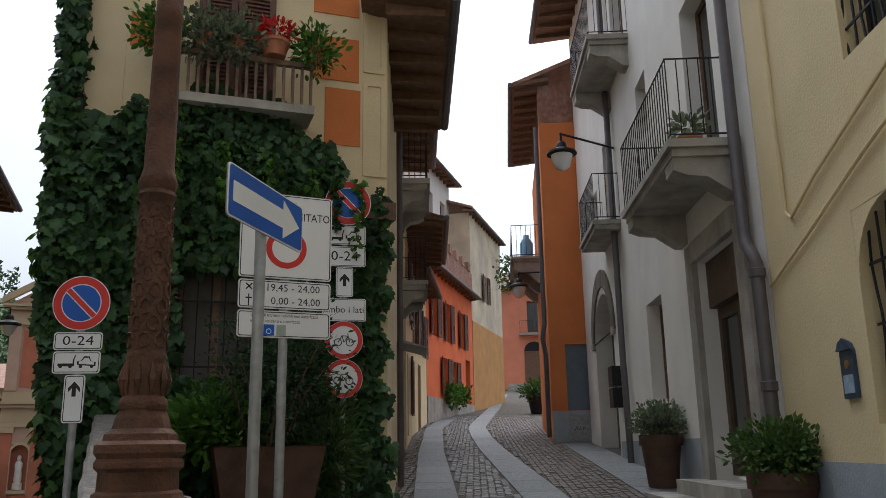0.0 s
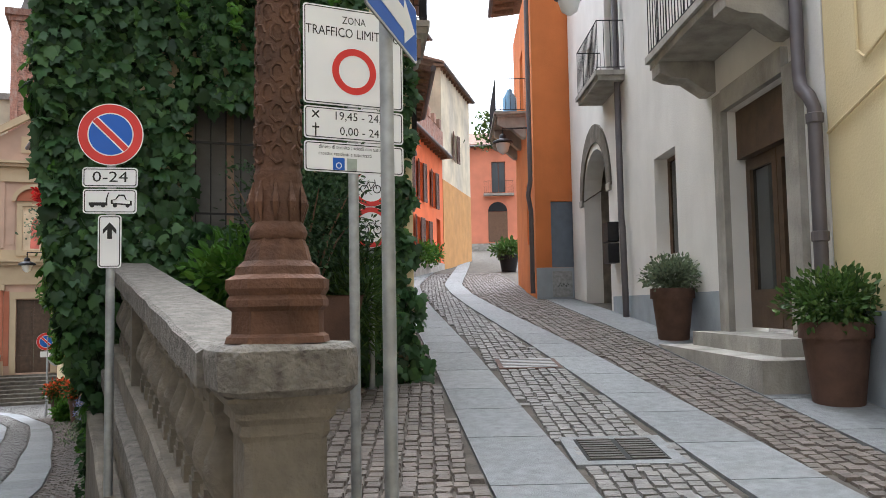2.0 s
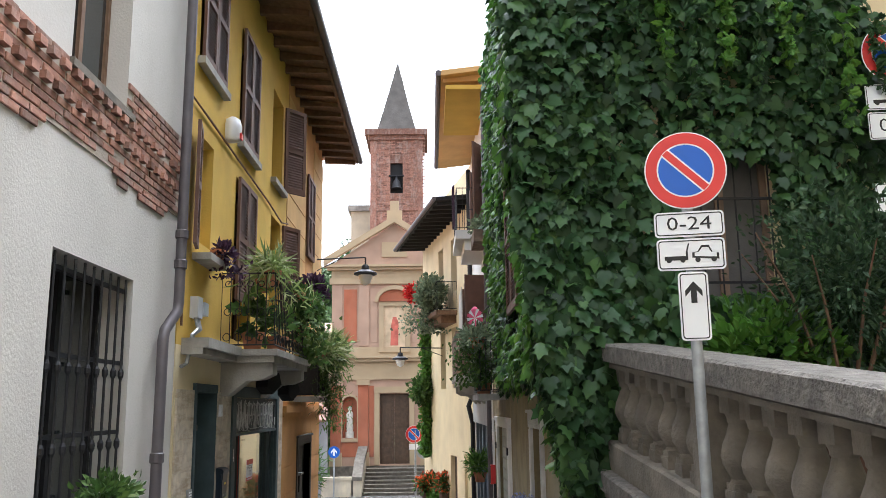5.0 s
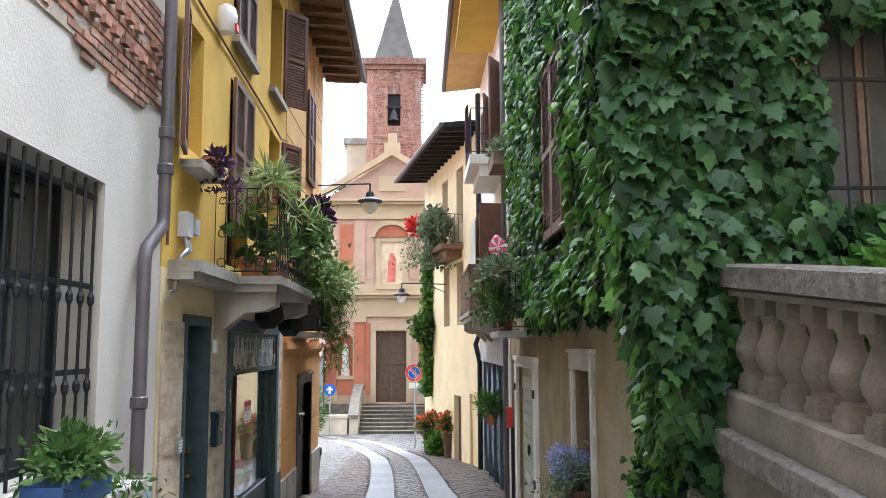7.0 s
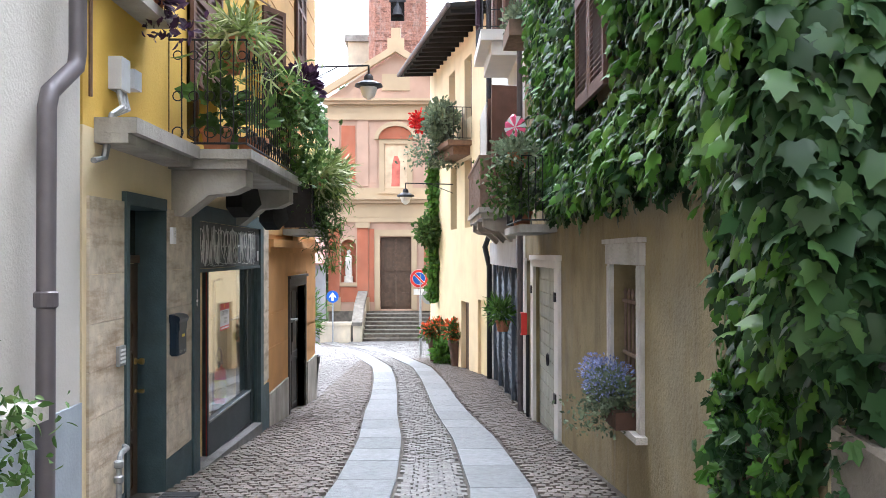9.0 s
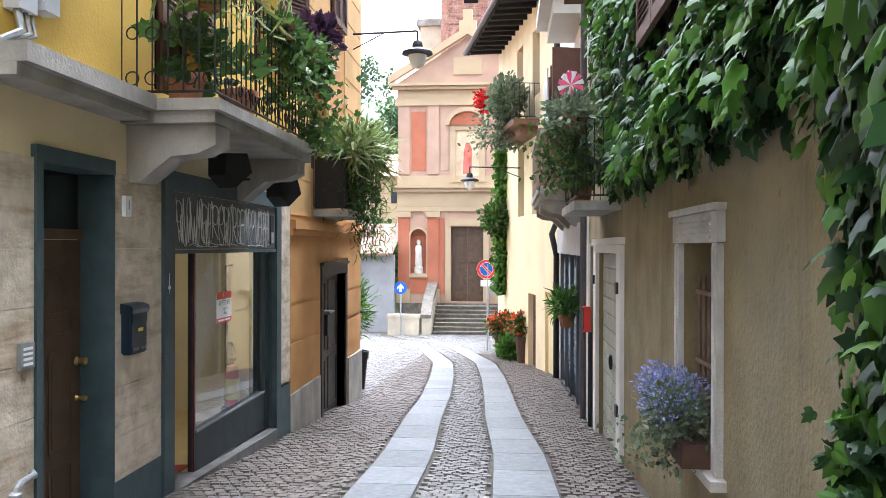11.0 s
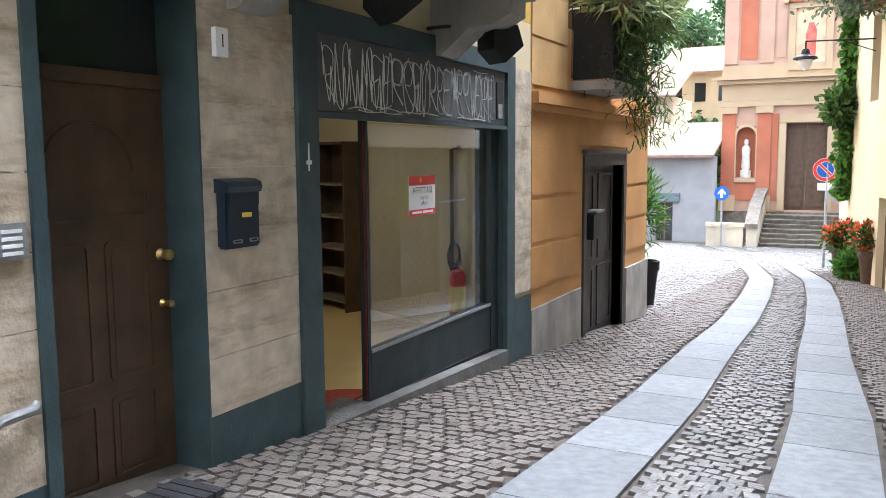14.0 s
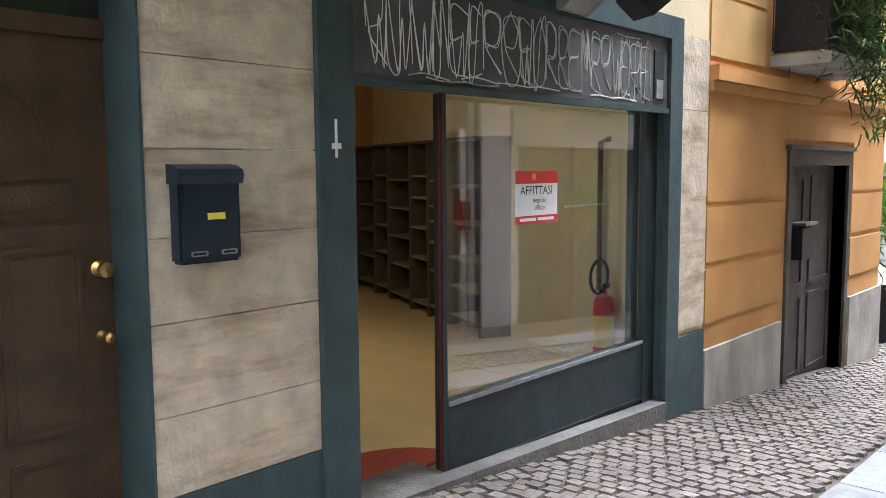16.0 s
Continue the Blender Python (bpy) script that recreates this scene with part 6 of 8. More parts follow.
for i in range(17):
    for w, r in ((2.72, 0.05), (3.42, 0.04)):
        tube(bm, [FL.p(5.5 + i * 0.165 + r * math.cos(a), 0.704, w + r * math.sin(a)) for a in np.linspace(0, 6.28, 11)], 0.006, 5)
part("scrollwork", bm, M_BLACK, bal, "curled iron scrollwork", kind="stuff")


def flowerpot(name, at, r, h, label, kind_cat="potted plant", m=M_TERRA):
    t = thing(name, at, label, kind_cat)
    bm = bmesh.new()
    lathe(bm, [(r * 0.72, 0), (r * 0.95, h * 0.8), (r * 1.05, h * 0.8), (r * 1.05, h), (r * 0.92, h), (r * 0.88, h * 0.9)], at, 16)
    part("pot", bm, m, t, smooth=True)
    return t


def on_lane(u, v, w):
    return FL.p(u, v, w)


t = flowerpot("spider_plant", on_lane(5.62, 0.62, 3.42), 0.12, 0.2, "striped spider plant in a terracotta pot hung on the rail")
tuft("foliage", on_lane(5.66, 0.62, 3.7), (0.2, 0.3, 0.12), 260, 0.24, M_SPIDER, t, BLADE, BLADE_F, 0.1, -0.1)
drape("foliage", on_lane(5.66, 0.7, 3.6), 0.4, 90, 0.22, M_SPIDER, t, 0.25, BLADE, BLADE_F)
t = flowerpot("spider_plant", on_lane(6.1, 0.4, 3.4), 0.12, 0.2, "pale green spider plant in a pot on the balcony rail")
tuft("foliage", on_lane(6.15, 0.42, 3.7), (0.18, 0.3, 0.12), 240, 0.22, M_SPIDER, t, BLADE, BLADE_F, 0.1, -0.1)
t = flowerpot("broad_leaf_plant", on_lane(5.75, 0.35, 2.56), 0.15, 0.25, "broad-leaved green plant in a pot on the balcony floor")
tuft("foliage", on_lane(5.75, 0.4, 3.0), (0.22, 0.25, 0.3), 60, 0.16, M_FOL, t, IVY, IVY_F, 0.2)
t = flowerpot("hosta", on_lane(6.4, 0.55, 2.56), 0.16, 0.24, "green leafy plant in a terracotta balcony pot")
tuft("foliage", on_lane(6.4, 0.55, 2.95), (0.22, 0.3, 0.25), 60, 0.15, M_FOL, t, shell=0.2)
t = flowerpot("trailing_plant", on_lane(7.1, 0.74, 3.4), 0.12, 0.18, "dark green trailing plant in a red rail pot")
tuft("foliage", on_lane(7.2, 0.74, 3.5), (0.16, 0.5, 0.16), 600, 0.075, M_FOL, t, shell=0.15)
drape("foliage", on_lane(7.2, 0.8, 3.4), 0.6, 240, 0.07, M_FOL, t, 0.17, IVY, IVY_F)
t = flowerpot("trailing_plant", on_lane(7.9, 0.76, 3.36), 0.12, 0.18, "dark green trailing plant spilling over the rail")
tuft("foliage", on_lane(7.9, 0.78, 3.4), (0.24, 0.4, 0.24), 800, 0.08, M_FOL, t, shell=0.15)
drape("foliage", on_lane(8.0, 0.82, 3.3), 0.85, 320, 0.07, M_FOL, t, 0.16, IVY, IVY_F)
t = flowerpot("purple_plant", on_lane(8.25, 0.72, 3.45), 0.11, 0.18, "dark purple leafed plant on the balcony corner")
tuft("foliage", on_lane(8.3, 0.76, 3.75), (0.22, 0.3, 0.24), 380, 0.11, M_PURPLE, t, shell=0.2)
t = flowerpot("purple_plant", on_lane(4.6, 0.14, 3.58), 0.09, 0.14, "purple trailing plant in a pot on the window sill")
part("sill", B(FL, (4.0, 4.85, 0, 0.22, 3.5, 3.58)), M_CONC, t)
tuft("foliage", on_lane(4.65, 0.2, 3.68), (0.12, 0.22, 0.12), 170, 0.09, M_PURPLE, t, shell=0.2)
drape("foliage", on_lane(4.68, 0.25, 3.6), 0.2, 60, 0.09, M_PURPLE, t, 0.12)

mb = thing("meter_box", on_lane(4.15, 0, 2.85), "grey plastic electric meter boxes with cables on the wall", "meter box")
part("box", B(FL, (4.0, 4.18, 0.002, 0.1, 2.83, 3.07)), mat("grey_plastic", (0.5, 0.52, 0.54), 0.5, 0.05), mb)
part("box", B(FL, (4.24, 4.4, 0.002, 0.11, 2.88, 3.03)), bpy.data.materials["grey_plastic"], mb)
for du, r in ((0.02, 0.022), (0.1, 0.014), (0.16, 0.012)):
    bm = bmesh.new()
    tube(bm, [FL.p(4.02 + du, 0.06, 2.84), FL.p(4.0 + du, 0.1, 2.7), FL.p(3.86 + du * 0.5, 0.08, 2.62), FL.p(3.8 + du * 0.3, 0.05, 2.3), FL.p(3.62, 0.05, 2.26)], r, 7)
    part("cable", bm, M_STEEL, mb, smooth=True)
cable = thing("wall_cable", on_lane(6, 0.02, 5.3), "thin brown cable sagging along the yellow wall", "cable")
bm = bmesh.new()
tube(bm, [FL.p(3.62, 0.03, 2.7), FL.p(3.62, 0.03, 5.35), FL.p(4.5, 0.03, 5.33), FL.p(6.0, 0.03, 5.28), FL.p(8.2, 0.03, 5.22), FL.p(9.3, 0.05, 5.12), FL.p(10.0, 0.04, 5.25)], 0.014, 6)
part("cable", bm, M_WOOD, cable)
al = thing("alarm_siren", on_lane(5.35, 0, 5.4), "white and red alarm siren box on the yellow wall", "alarm")
bm = bmesh.new()
lathe(bm, [(0.09, 0), (0.12, 0.04), (0.13, 0.2), (0.1, 0.3), (0.04, 0.34)], FL.p(5.35, 0.08, 5.36), 12)
part("body", bm, M_SWHITE, al, smooth=True)
part("red_lens", B(FL, (5.3, 5.4, 0.19, 0.215, 5.38, 5.46)), M_SRED, al)
for u, w in ((6.55, 2.2), (8.25, 2.12)):
    sp = thing("spotlight", on_lane(u, 0.0, w), "black shop spotlight on a wall bracket", "spotlight", "shop spotlights")
    bm = bmesh.new()
    tube(bm, [FL.p(u - 0.45, 0.0, w + 0.05), FL.p(u - 0.42, 0.16, w + 0.06), FL.p(u, 0.42, w + 0.06)], 0.014, 7)
    part("arm", bm, M_BLACK, sp)
    f2 = Fr(FL.p(u, 0.42, w), Vector((0.45, 0.8, 0)).normalized(), Vector((0.8, -0.45, 0)).normalized())
    bm = bmesh.new()
    prism(bm, f2, [(-0.14, 0.08), (0.1, 0.1), (0.16, -0.06), (-0.02, -0.2), (-0.14, -0.1)], -0.11, 0.11)
    part("head", bm, M_BLACK, sp)

sb = thing("balcony", FL.p(12.2, 0.3, 2.0), "small iron balcony overgrown with a trailing spider plant", "balcony")
part("slab", B(FL, (11.3, 13.0, 0, 0.52, 1.93, 2.03)), M_CONC, sb)
railing(FL, 11.34, 12.96, 0.48, 2.03, 0.85, sb, 0.09)
part("mesh_panel", B(FL, (11.34, 12.96, 0.46, 0.468, 2.05, 2.8), (11.33, 11.336, 0.02, 0.46, 2.05, 2.8)), M_BLACK, sb)
for i in range(3):
    t = flowerpot("spider_plant", on_lane(11.5 + 0.62 * i, 0.5, 2.72), 0.12, 0.18, "spider plant trailing from the small balcony rail")
    tuft("foliage", on_lane(11.5 + 0.62 * i, 0.55, 2.95), (0.36, 0.45, 0.26), 420, 0.34, M_SPIDER, t, BLADE, BLADE_F, 0.1, 0.2)
    drape("foliage", on_lane(11.55 + 0.62 * i, 0.62, 2.85), 0.9 + 0.3 * i, 420, 0.17, M_FOL if i < 2 else M_LEAFL, t, 0.16, BLADE, BLADE_F)

# street lamps hung over the lane
def hung_lamp(x, y, z, wall_x):
    t = thing("street_lamp", (wall_x, y, z + 0.3), "black street lamp with frosted globe on a wall arm", "street lamp", "street lamps")
    bm = bmesh.new()
    tube(bm, [(wall_x, y, z + 0.38), (x, y, z + 0.42)], 0.018, 8)
    tube(bm, [(wall_x, y, z + 0.1), ((x + wall_x) / 2, y, z + 0.4)], 0.012, 8)
    tube(bm, [(x, y, z + 0.42), (x, y, z + 0.2)], 0.02, 8)
    part("arm", bm, M_BLACK, t)
    bm = bmesh.new()
    lathe(bm, [(0.06, 0.24), (0.09, 0.2), (0.1, 0.12), (0.27, 0.04), (0.28, 0.0), (0.2, -0.02)][::-1], (x, y, z), 20)
    part("hood", bm, M_BLACK, t, smooth=True)
    bm = bmesh.new()
    lathe(bm, [(0.03, -0.26), (0.12, -0.2), (0.16, -0.08), (0.17, -0.02)], (x, y, z), 20)
    part("globe", bm, M_SWHITE, t, "frosted white globe", smooth=True)


hung_lamp(-1.43, 14.3, 4.95, -2.61)
hung_lamp(-0.95, 24.0, 3.45, 0.55)

# ================= lane, right side =================
wf = thing("window_surround", FR.p(5.1, 0, 0.1), "white-painted stone window surround with fluted lintel and iron bars", "window")
for u0, u1 in ((4.32, 4.437), (5.373, 5.49)):
    part("jamb", B(FR, (u0, u1, 0.001, 0.04, 0.2, 1.52), (u0 + 0.03, u1 - 0.03, 0.04, 0.05, 0.22, 1.5)), M_SURR, wf)
lint = part("lintel", B(FR, (4.29, 5.52, 0.001, 0.05, 1.523, 1.7), (4.26, 5.55, 0.001, 0.075, 1.703, 1.745)), M_SURR, wf)
for i in range(4):
    part("flute", B(FR, (4.42, 5.39, 0.05, 0.062, 1.545 + i * 0.036, 1.565 + i * 0.036)), M_SURR, lint)
part("sill", B(FR, (4.25, 5.56, -0.2, 0.09, 0.14, 0.197)), M_SURR, wf)
window(FR, 4.44, 5.37, 0.3, 1.52, wf, 0.25, M_WOOD, 1)
for i in range(7):
    bm = bmesh.new()
    p0 = FR.p(4.5 + i * 0.135, -0.09, 0.22)
    tube(bm, [p0, p0 + Vector((0, 0, 1.02)), p0 + Vector((0, 0, 1.05)), p0 + Vector((0, 0, 1.09))], [0.012, 0.012, 0.02, 0.005], 6)
    part("bar", bm, M_GREYWOOD, wf)
for w in (0.72, 1.18):
    part("cross_bar", B(FR, (4.44, 5.37, -0.105, -0.075, w, w + 0.03)), M_GREYWOOD, wf)
lob = thing("window_box", FR.p(5.0, 0.2, 0.1), "dark window box full of blue lobelia flowers", "planter")
part("trough", B(FR, (4.5, 5.05, 0.02, 0.19, 0.2, 0.34)), M_CORTEN, lob)
tuft("foliage", FR.p(4.88, 0.16, 0.46), (0.19, 0.42, 0.2), 2600, 0.042, M_FOLG, lob, shell=0.2)
tuft("petals", FR.p(4.95, 0.18, 0.56), (0.2, 0.44, 0.19), 1900, 0.024, M_BLUEFL, lob, shell=0.6)
drape("foliage", FR.p(4.82, 0.24, 0.42), 0.28, 500, 0.042, M_FOLG, lob, 0.14)

dd = thing("door", FR.p(9.6, 0, -1.0), "studded grey-green wooden double door in a white stone frame", "door")
part("frame", B(FR, (8.3, 8.6, 0.001, 0.05, -1.2, 1.42), (10.7, 10.9, 0.001, 0.05, -1.4, 1.42), (8.3, 10.9, 0.001, 0.05, 1.424, 1.52)), M_WHITE, dd)
part("lintel", B(FR, (8.25, 10.95, 0.001, 0.08, 1.524, 1.6)), M_WHITE, dd)
M_GREEN = mat("pale_grey_green_paint", (0.4, 0.41, 0.34), 0.75, 0.12, 5, 0.2, 50, stain=0.3, stain_col=(0.25, 0.22, 0.17), stain_scale=3)
for a, b in ((8.61, 9.64), (9.66, 10.69)):
    lf = part("leaf", B(FR, (a, b, -0.1, -0.05, -1.3, 1.41)), M_GREEN, dd)
    bm = bmesh.new()
    for i in range(6):
        for j in range(12):
            u, w = a + 0.1 + i * (b - a - 0.2) / 5, -0.85 + j * 0.19
            tube(bm, [FR.p(u, -0.05, w), FR.p(u, -0.035, w)], [0.02, 0.008], 6)
    part("studs", bm, M_GREEN, lf, kind="stuff")
bm = bmesh.new()
tube(bm, [FR.p(9.72, -0.03 + 0.01 * 0, 0.1 + 0.08 * math.cos(a)) + Vector((0, 0.08 * math.sin(a), 0)) for a in np.linspace(0, 6.28, 12)], 0.014, 6)
part("ring_handle", bm, M_BLACK, dd)
for u, w in ((8.4, 1.0), (8.4, -0.3), (10.8, 1.0)):
    part("hinge", B(FR, (u, u + 0.12, 0.05, 0.075, w, w + 0.12)), M_BLACK, dd)
rb = thing("hydrant_box", FR.p(11.95, 0, 0.2), "small red metal box on the plaster wall", "box")
part("body", B(FR, (11.85, 12.03, 0.002, 0.1, 0.24, 0.62)), M_SRED, rb)
part("lid", B(FR, (11.865, 12.015, 0.1, 0.108, 0.26, 0.6)), M_CORTEN, rb)
t = flowerpot("fern", FR.p(14.6, 0.16, 0.05), 0.15, 0.22, "green fern in a pot fixed to the wall")
tuft("foliage", FR.p(14.6, 0.2, 0.45), (0.25, 0.4, 0.22), 380, 0.24, M_LEAFL, t, BLADE, BLADE_F, 0.1)
downpipe([FR.p(12.2, 0.08, 9.0), FR.p(12.2, 0.08, -1.2)], 0.05, "thin brown downpipe between two house fronts")
downpipe([FR.p(11.3, 0.06, 0.3), FR.p(11.3, 0.06, -1.1)], 0.03, "short black pipe at the wall foot", m=M_BLACK)
downpipe([FR2.p(-0.1, 0.1, 9.0), FR2.p(-0.1, 0.1, 2.1), FR2.p(-0.12, 0.22, 1.8), FR2.p(-0.1, 0.1, 1.3), FR2.p(-0.1, 0.1, -1.7)], 0.07, "black downpipe beside the shuttered shop", m=M_BLACK)
narrow = thing("door", FR.p(11.5, 0, -1.1), "narrow white framed door beside the red box", "door")
part("leaf", B(FR, (11.1, 11.9, -0.15, -0.1, -1.3, 1.5)), M_GREEN, narrow)
part("frame", B(FR, (11.0, 11.1, 0.001, 0.04, -1.3, 1.55), (11.9, 12.0, 0.001, 0.04, -1.35, 1.55)), M_WHITE, narrow)
rsh = thing("shop_shutter", FR.p(16, 0, -1.4), "blue-grey lattice shop shutters closed under a grey fascia", "shutter")
M_SLATE = mat("slate_blue_paint", (0.13, 0.16, 0.2), 0.5, 0.1, 5, 0.1, metal=0.3)
part("fascia", B(FR, (13.0, 19.3, 0.001, 0.06, 1.36, 1.9)), mat("grey_fascia", (0.4, 0.41, 0.42), 0.7, 0.1, 3), rsh)
for i in range(4):
    a = 13.25 + i * 1.5
    lf = part("leaf", B(FR, (a, a + 1.42, -0.14, -0.12, -2.0, 1.34)), M_DARK, rsh)
    part("post", B(FR, (a + 1.42, a + 1.49, -0.14, -0.02, -2.0, 1.35)), M_SLATE, lf)
    bm = bmesh.new()
    for k in range(-8, 14):
        p0, p1 = (a, -1.0 + k * 0.2), (a + 1.42, -1.0 + k * 0.2 + 1.1)
        for q0, q1 in ((p0, p1), ((p0[0], p1[1]), (p1[0], p0[1]))):
            w0, w1 = q0[1], q1[1]
            if min(w0, w1) > -1.95 and max(w0, w1) < 1.32:
                tube(bm, [FR.p(q0[0], -0.1, w0), FR.p(q1[0], -0.1, w1)], 0.016, 4)
    part("lattice", bm, M_SLATE, lf, kind="stuff")

wbal = thing("balcony", FR.p(16.5, 0.3, 2.3), "weathered wooden balcony with board panels on stone corbels", "balcony")
balcony_slab(FR, 13.4, 17.6, 0.72, 2.5, wbal, M_CONC, 0.2)
for u in (13.6, 15.3, 17.0):
    corbel(FR, u, 0.28, 0.62, 2.298, 0.45, wbal)
for u0, u1, v0, v1 in ((13.42, 17.58, 0.66, 0.7), (13.42, 13.46, 0.02, 0.66)):
    k = max(1, round((u1 - u0 + v1 - v0) / 0.16))
    for i in range(k):
        if u1 - u0 > 1:
            a = u0 + (u1 - u0) * i / k
            part("board", B(FR, (a + 0.006, a + (u1 - u0) / k - 0.006, v0, v1 - 0.01 * (i % 2), 2.51, 3.42)), M_GREYWOOD, wbal)
        else:
            a = v0 + (v1 - v0) * i / k
            part("board", B(FR, (u0, u1 - 0.008 * (i % 2), a + 0.006, a + (v1 - v0) / k - 0.006, 2.51, 3.42)), M_GREYWOOD, wbal)
part("hand_rail", B(FR, (13.38, 17.62, 0.64, 0.72, 3.424, 3.48), (13.38, 13.47, 0.0, 0.636, 3.424, 3.48)), M_GREYWOOD, wbal)
part("glass_screen", B(FR, (13.5, 15.2, 0.55, 0.57, 3.49, 4.5)), mat("frosted_screen", (0.55, 0.55, 0.53), 0.4, 0.05), wbal, "pale frosted balcony screen")
for h, wd, w0, w1, an in ((13.0, -0.5, 2.6, 4.7, 75), (14.02, 0.5, 2.6, 4.7, 60), (15.48, -0.5, 2.6, 4.7, 60), (16.52, 0.5, 2.6, 4.7, 60), (13.2, -0.48, 5.9, 7.8, 30), (14.2, 0.48, 5.9, 7.8, 10), (15.8, -0.48, 5.9, 7.8, 20), (16.8, 0.48, 5.9, 7.8, 10)):
    shutter(FR, h, wd, w0, w1, lane_house, an)
for h, wd, w0, w1, an in ((8.0, -0.5, 3.2, 5.2, 10), (8.9, 0.5, 3.2, 5.2, 10)):
    shutter(FR, h, wd, w0, w1, ivy_house, an)
shutter(FR, 4.69, 0.64, 3.02, 5.05, ivy_house, 0, 0.2)
shutter(FR, 5.99, -0.64, 3.02, 5.05, ivy_house, 0, 0.2)
ib = thing("balcony", FR.p(9, 0.3, 1.9), "narrow iron balcony with potted plants and a pink pinwheel", "balcony")
part("slab", B(FR, (8.6, 10.6, 0, 0.5, 1.9, 2.0)), M_CONC, ib)
railing(FR, 8.64, 10.56, 0.46, 2.0, 0.9, ib, 0.1)
t = flowerpot("trailing_plant", FR.p(8.8, 0.5, 2.75), 0.14, 0.2, "grey-green trailing plant on the iron balcony")
tuft("foliage", FR.p(8.9, 0.52, 2.95), (0.3, 0.6, 0.25), 900, 0.08, M_FOLG, t, shell=0.2)
drape("foliage", FR.p(8.8, 0.58, 2.9), 0.75, 600, 0.08, M_FOL, t, 0.18)
t = flowerpot("potted_plant", FR.p(9.6, 0.35, 2.0), 0.15, 0.22, "bushy plant in a terracotta pot on the iron balcony")
tuft("foliage", FR.p(9.6, 0.35, 2.5), (0.25, 0.4, 0.35), 500, 0.1, M_FOLG, t, shell=0.2)
pw = thing("pinwheel", FR.p(8.9, 0.5, 3.0), "pink and white toy pinwheel on the balcony rail", "pinwheel")
M_PINKFL = mat("pink_plastic", (0.8, 0.12, 0.25), 0.4, 0.05)
fp = Fr(FR.p(8.85, 0.52, 3.3), (0.9, -0.4, 0), (-0.4, -0.9, 0))
bm = bmesh.new()
tube(bm, [fp.p(0, -0.02, -0.5), fp.p(0, -0.02, 0.0)], 0.012, 6)
part("stick", bm, M_SWHITE, pw)
for i in range(12):
    a, b = radians(30 * i), radians(30 * i + 22)
    part("blade", P(fp, [(0, 0), (0.16 * math.cos(a), 0.16 * math.sin(a)), (0.15 * math.cos(b), 0.15 * math.sin(b))], 0.0, 0.006), M_PINKFL if i % 2 else M_SWHITE, pw)
bm = bmesh.new()
lathe(bm, [(0.02, 0), (0.1, 0.08), (0.12, 0.2), (0.06, 0.3), (0.02, 0.34)], FR.p(9.25, 0.5, 3.2), 12)
part("pink_flower", bm, M_PINKFL, pw, smooth=True)
# upper balconies
ub = thing("balcony", FR.p(14, 0.3, 5.6), "white upper balcony with iron rail and hung laundry", "balcony")
part("slab", B(FR, (13.0, 15.2, 0, 0.7, 5.55, 5.75), (13.1, 15.1, 0, 0.5, 5.3, 5.546)), M_WHITE, ub)
railing(FR, 13.05, 15.15, 0.66, 5.75, 1.0, ub, 0.13)
bm = bmesh.new()
for i in range(6):
    bx(bm, FR, 13.3 + i * 0.09, 13.38 + i * 0.09, 0.7 + 0.02 * (i % 2), 0.73 + 0.02 * (i % 2), 5.9 + 0.05 * (i % 3), 6.9)
solo("laundry", bm, mat("dark_purple_cloth", (0.04, 0.015, 0.03), 0.95, 0.2, 10, 0.3), "dark purple cloth hung over the balcony rail", "laundry", FR.p(13.5, 0.7, 6.4))
ub2 = thing("balcony", FR.p(10.9, 0.2, 5.2), "small planter balcony with dry plants", "balcony")
part("trough", B(FR, (10.6, 11.6, 0, 0.42, 5.0, 5.25)), M_GREYWOOD, ub2)
tuft("foliage", FR.p(11.1, 0.25, 5.4), (0.22, 0.5, 0.2), 400, 0.09, M_FOLG, ub2, shell=0.2)
fb = thing("balcony", FR2.p(3.2, 0.3, 5.4), "wooden flower balcony with red geraniums and hanging greenery", "balcony")
part("slab", B(FR2, (2.2, 5.0, 0, 0.7, 4.75, 4.9), (2.4, 4.8, 0, 0.5, 4.5, 4.746)), M_WOOD, fb)
railing(FR2, 2.25, 4.95, 0.66, 4.9, 0.95, fb, 0.13)
tuft("foliage", FR2.p(3.2, 0.7, 5.6), (0.5, 1.1, 0.55), 2400, 0.14, M_FOLG, fb, shell=0.3)
drape("foliage", FR2.p(4.0, 0.7, 5.3), 1.0, 900, 0.13, M_FOLG, fb, 0.4)
tuft("flowers", FR2.p(4.9, 0.95, 5.8), (0.4, 0.45, 0.35), 700, 0.12, M_REDFL, fb, shell=0.3)
cl = thing("wall_climber", FR2.p(7.8, 0.1, -2.0), "green climbing plant up the far house corner", "climbing plant")
drape("foliage", FR2.p(7.2, 0.12, 5.2), 5.2, 2600, 0.15, M_LEAFL, cl, 0.12, IVY, IVY_F)
tuft("foliage", FR2.p(7.0, 0.35, 2.4), (0.45, 0.6, 0.5), 900, 0.16, M_FOL, cl, shell=0.3)
for (px, py, r, h, col) in ((0.05, 25.6, 0.3, 0.75, M_ORFL), (0.72, 23.6, 0.33, 0.8, M_FOLG)):
    t = flowerpot("tall_planter", (px, py, gz(px, py)), r, h, "tall brown planter with orange flowers by the wall", "planter", M_CORTEN)
    tuft("foliage", (px, py, gz(px, py) + h + 0.25), (0.5, 0.5, 0.38), 900, 0.14, M_FOL, t, shell=0.2)
    tuft("flowers", (px, py, gz(px, py) + h + 0.35), (0.52, 0.52, 0.36), 420, 0.1, M_ORFL, t, shell=0.6)
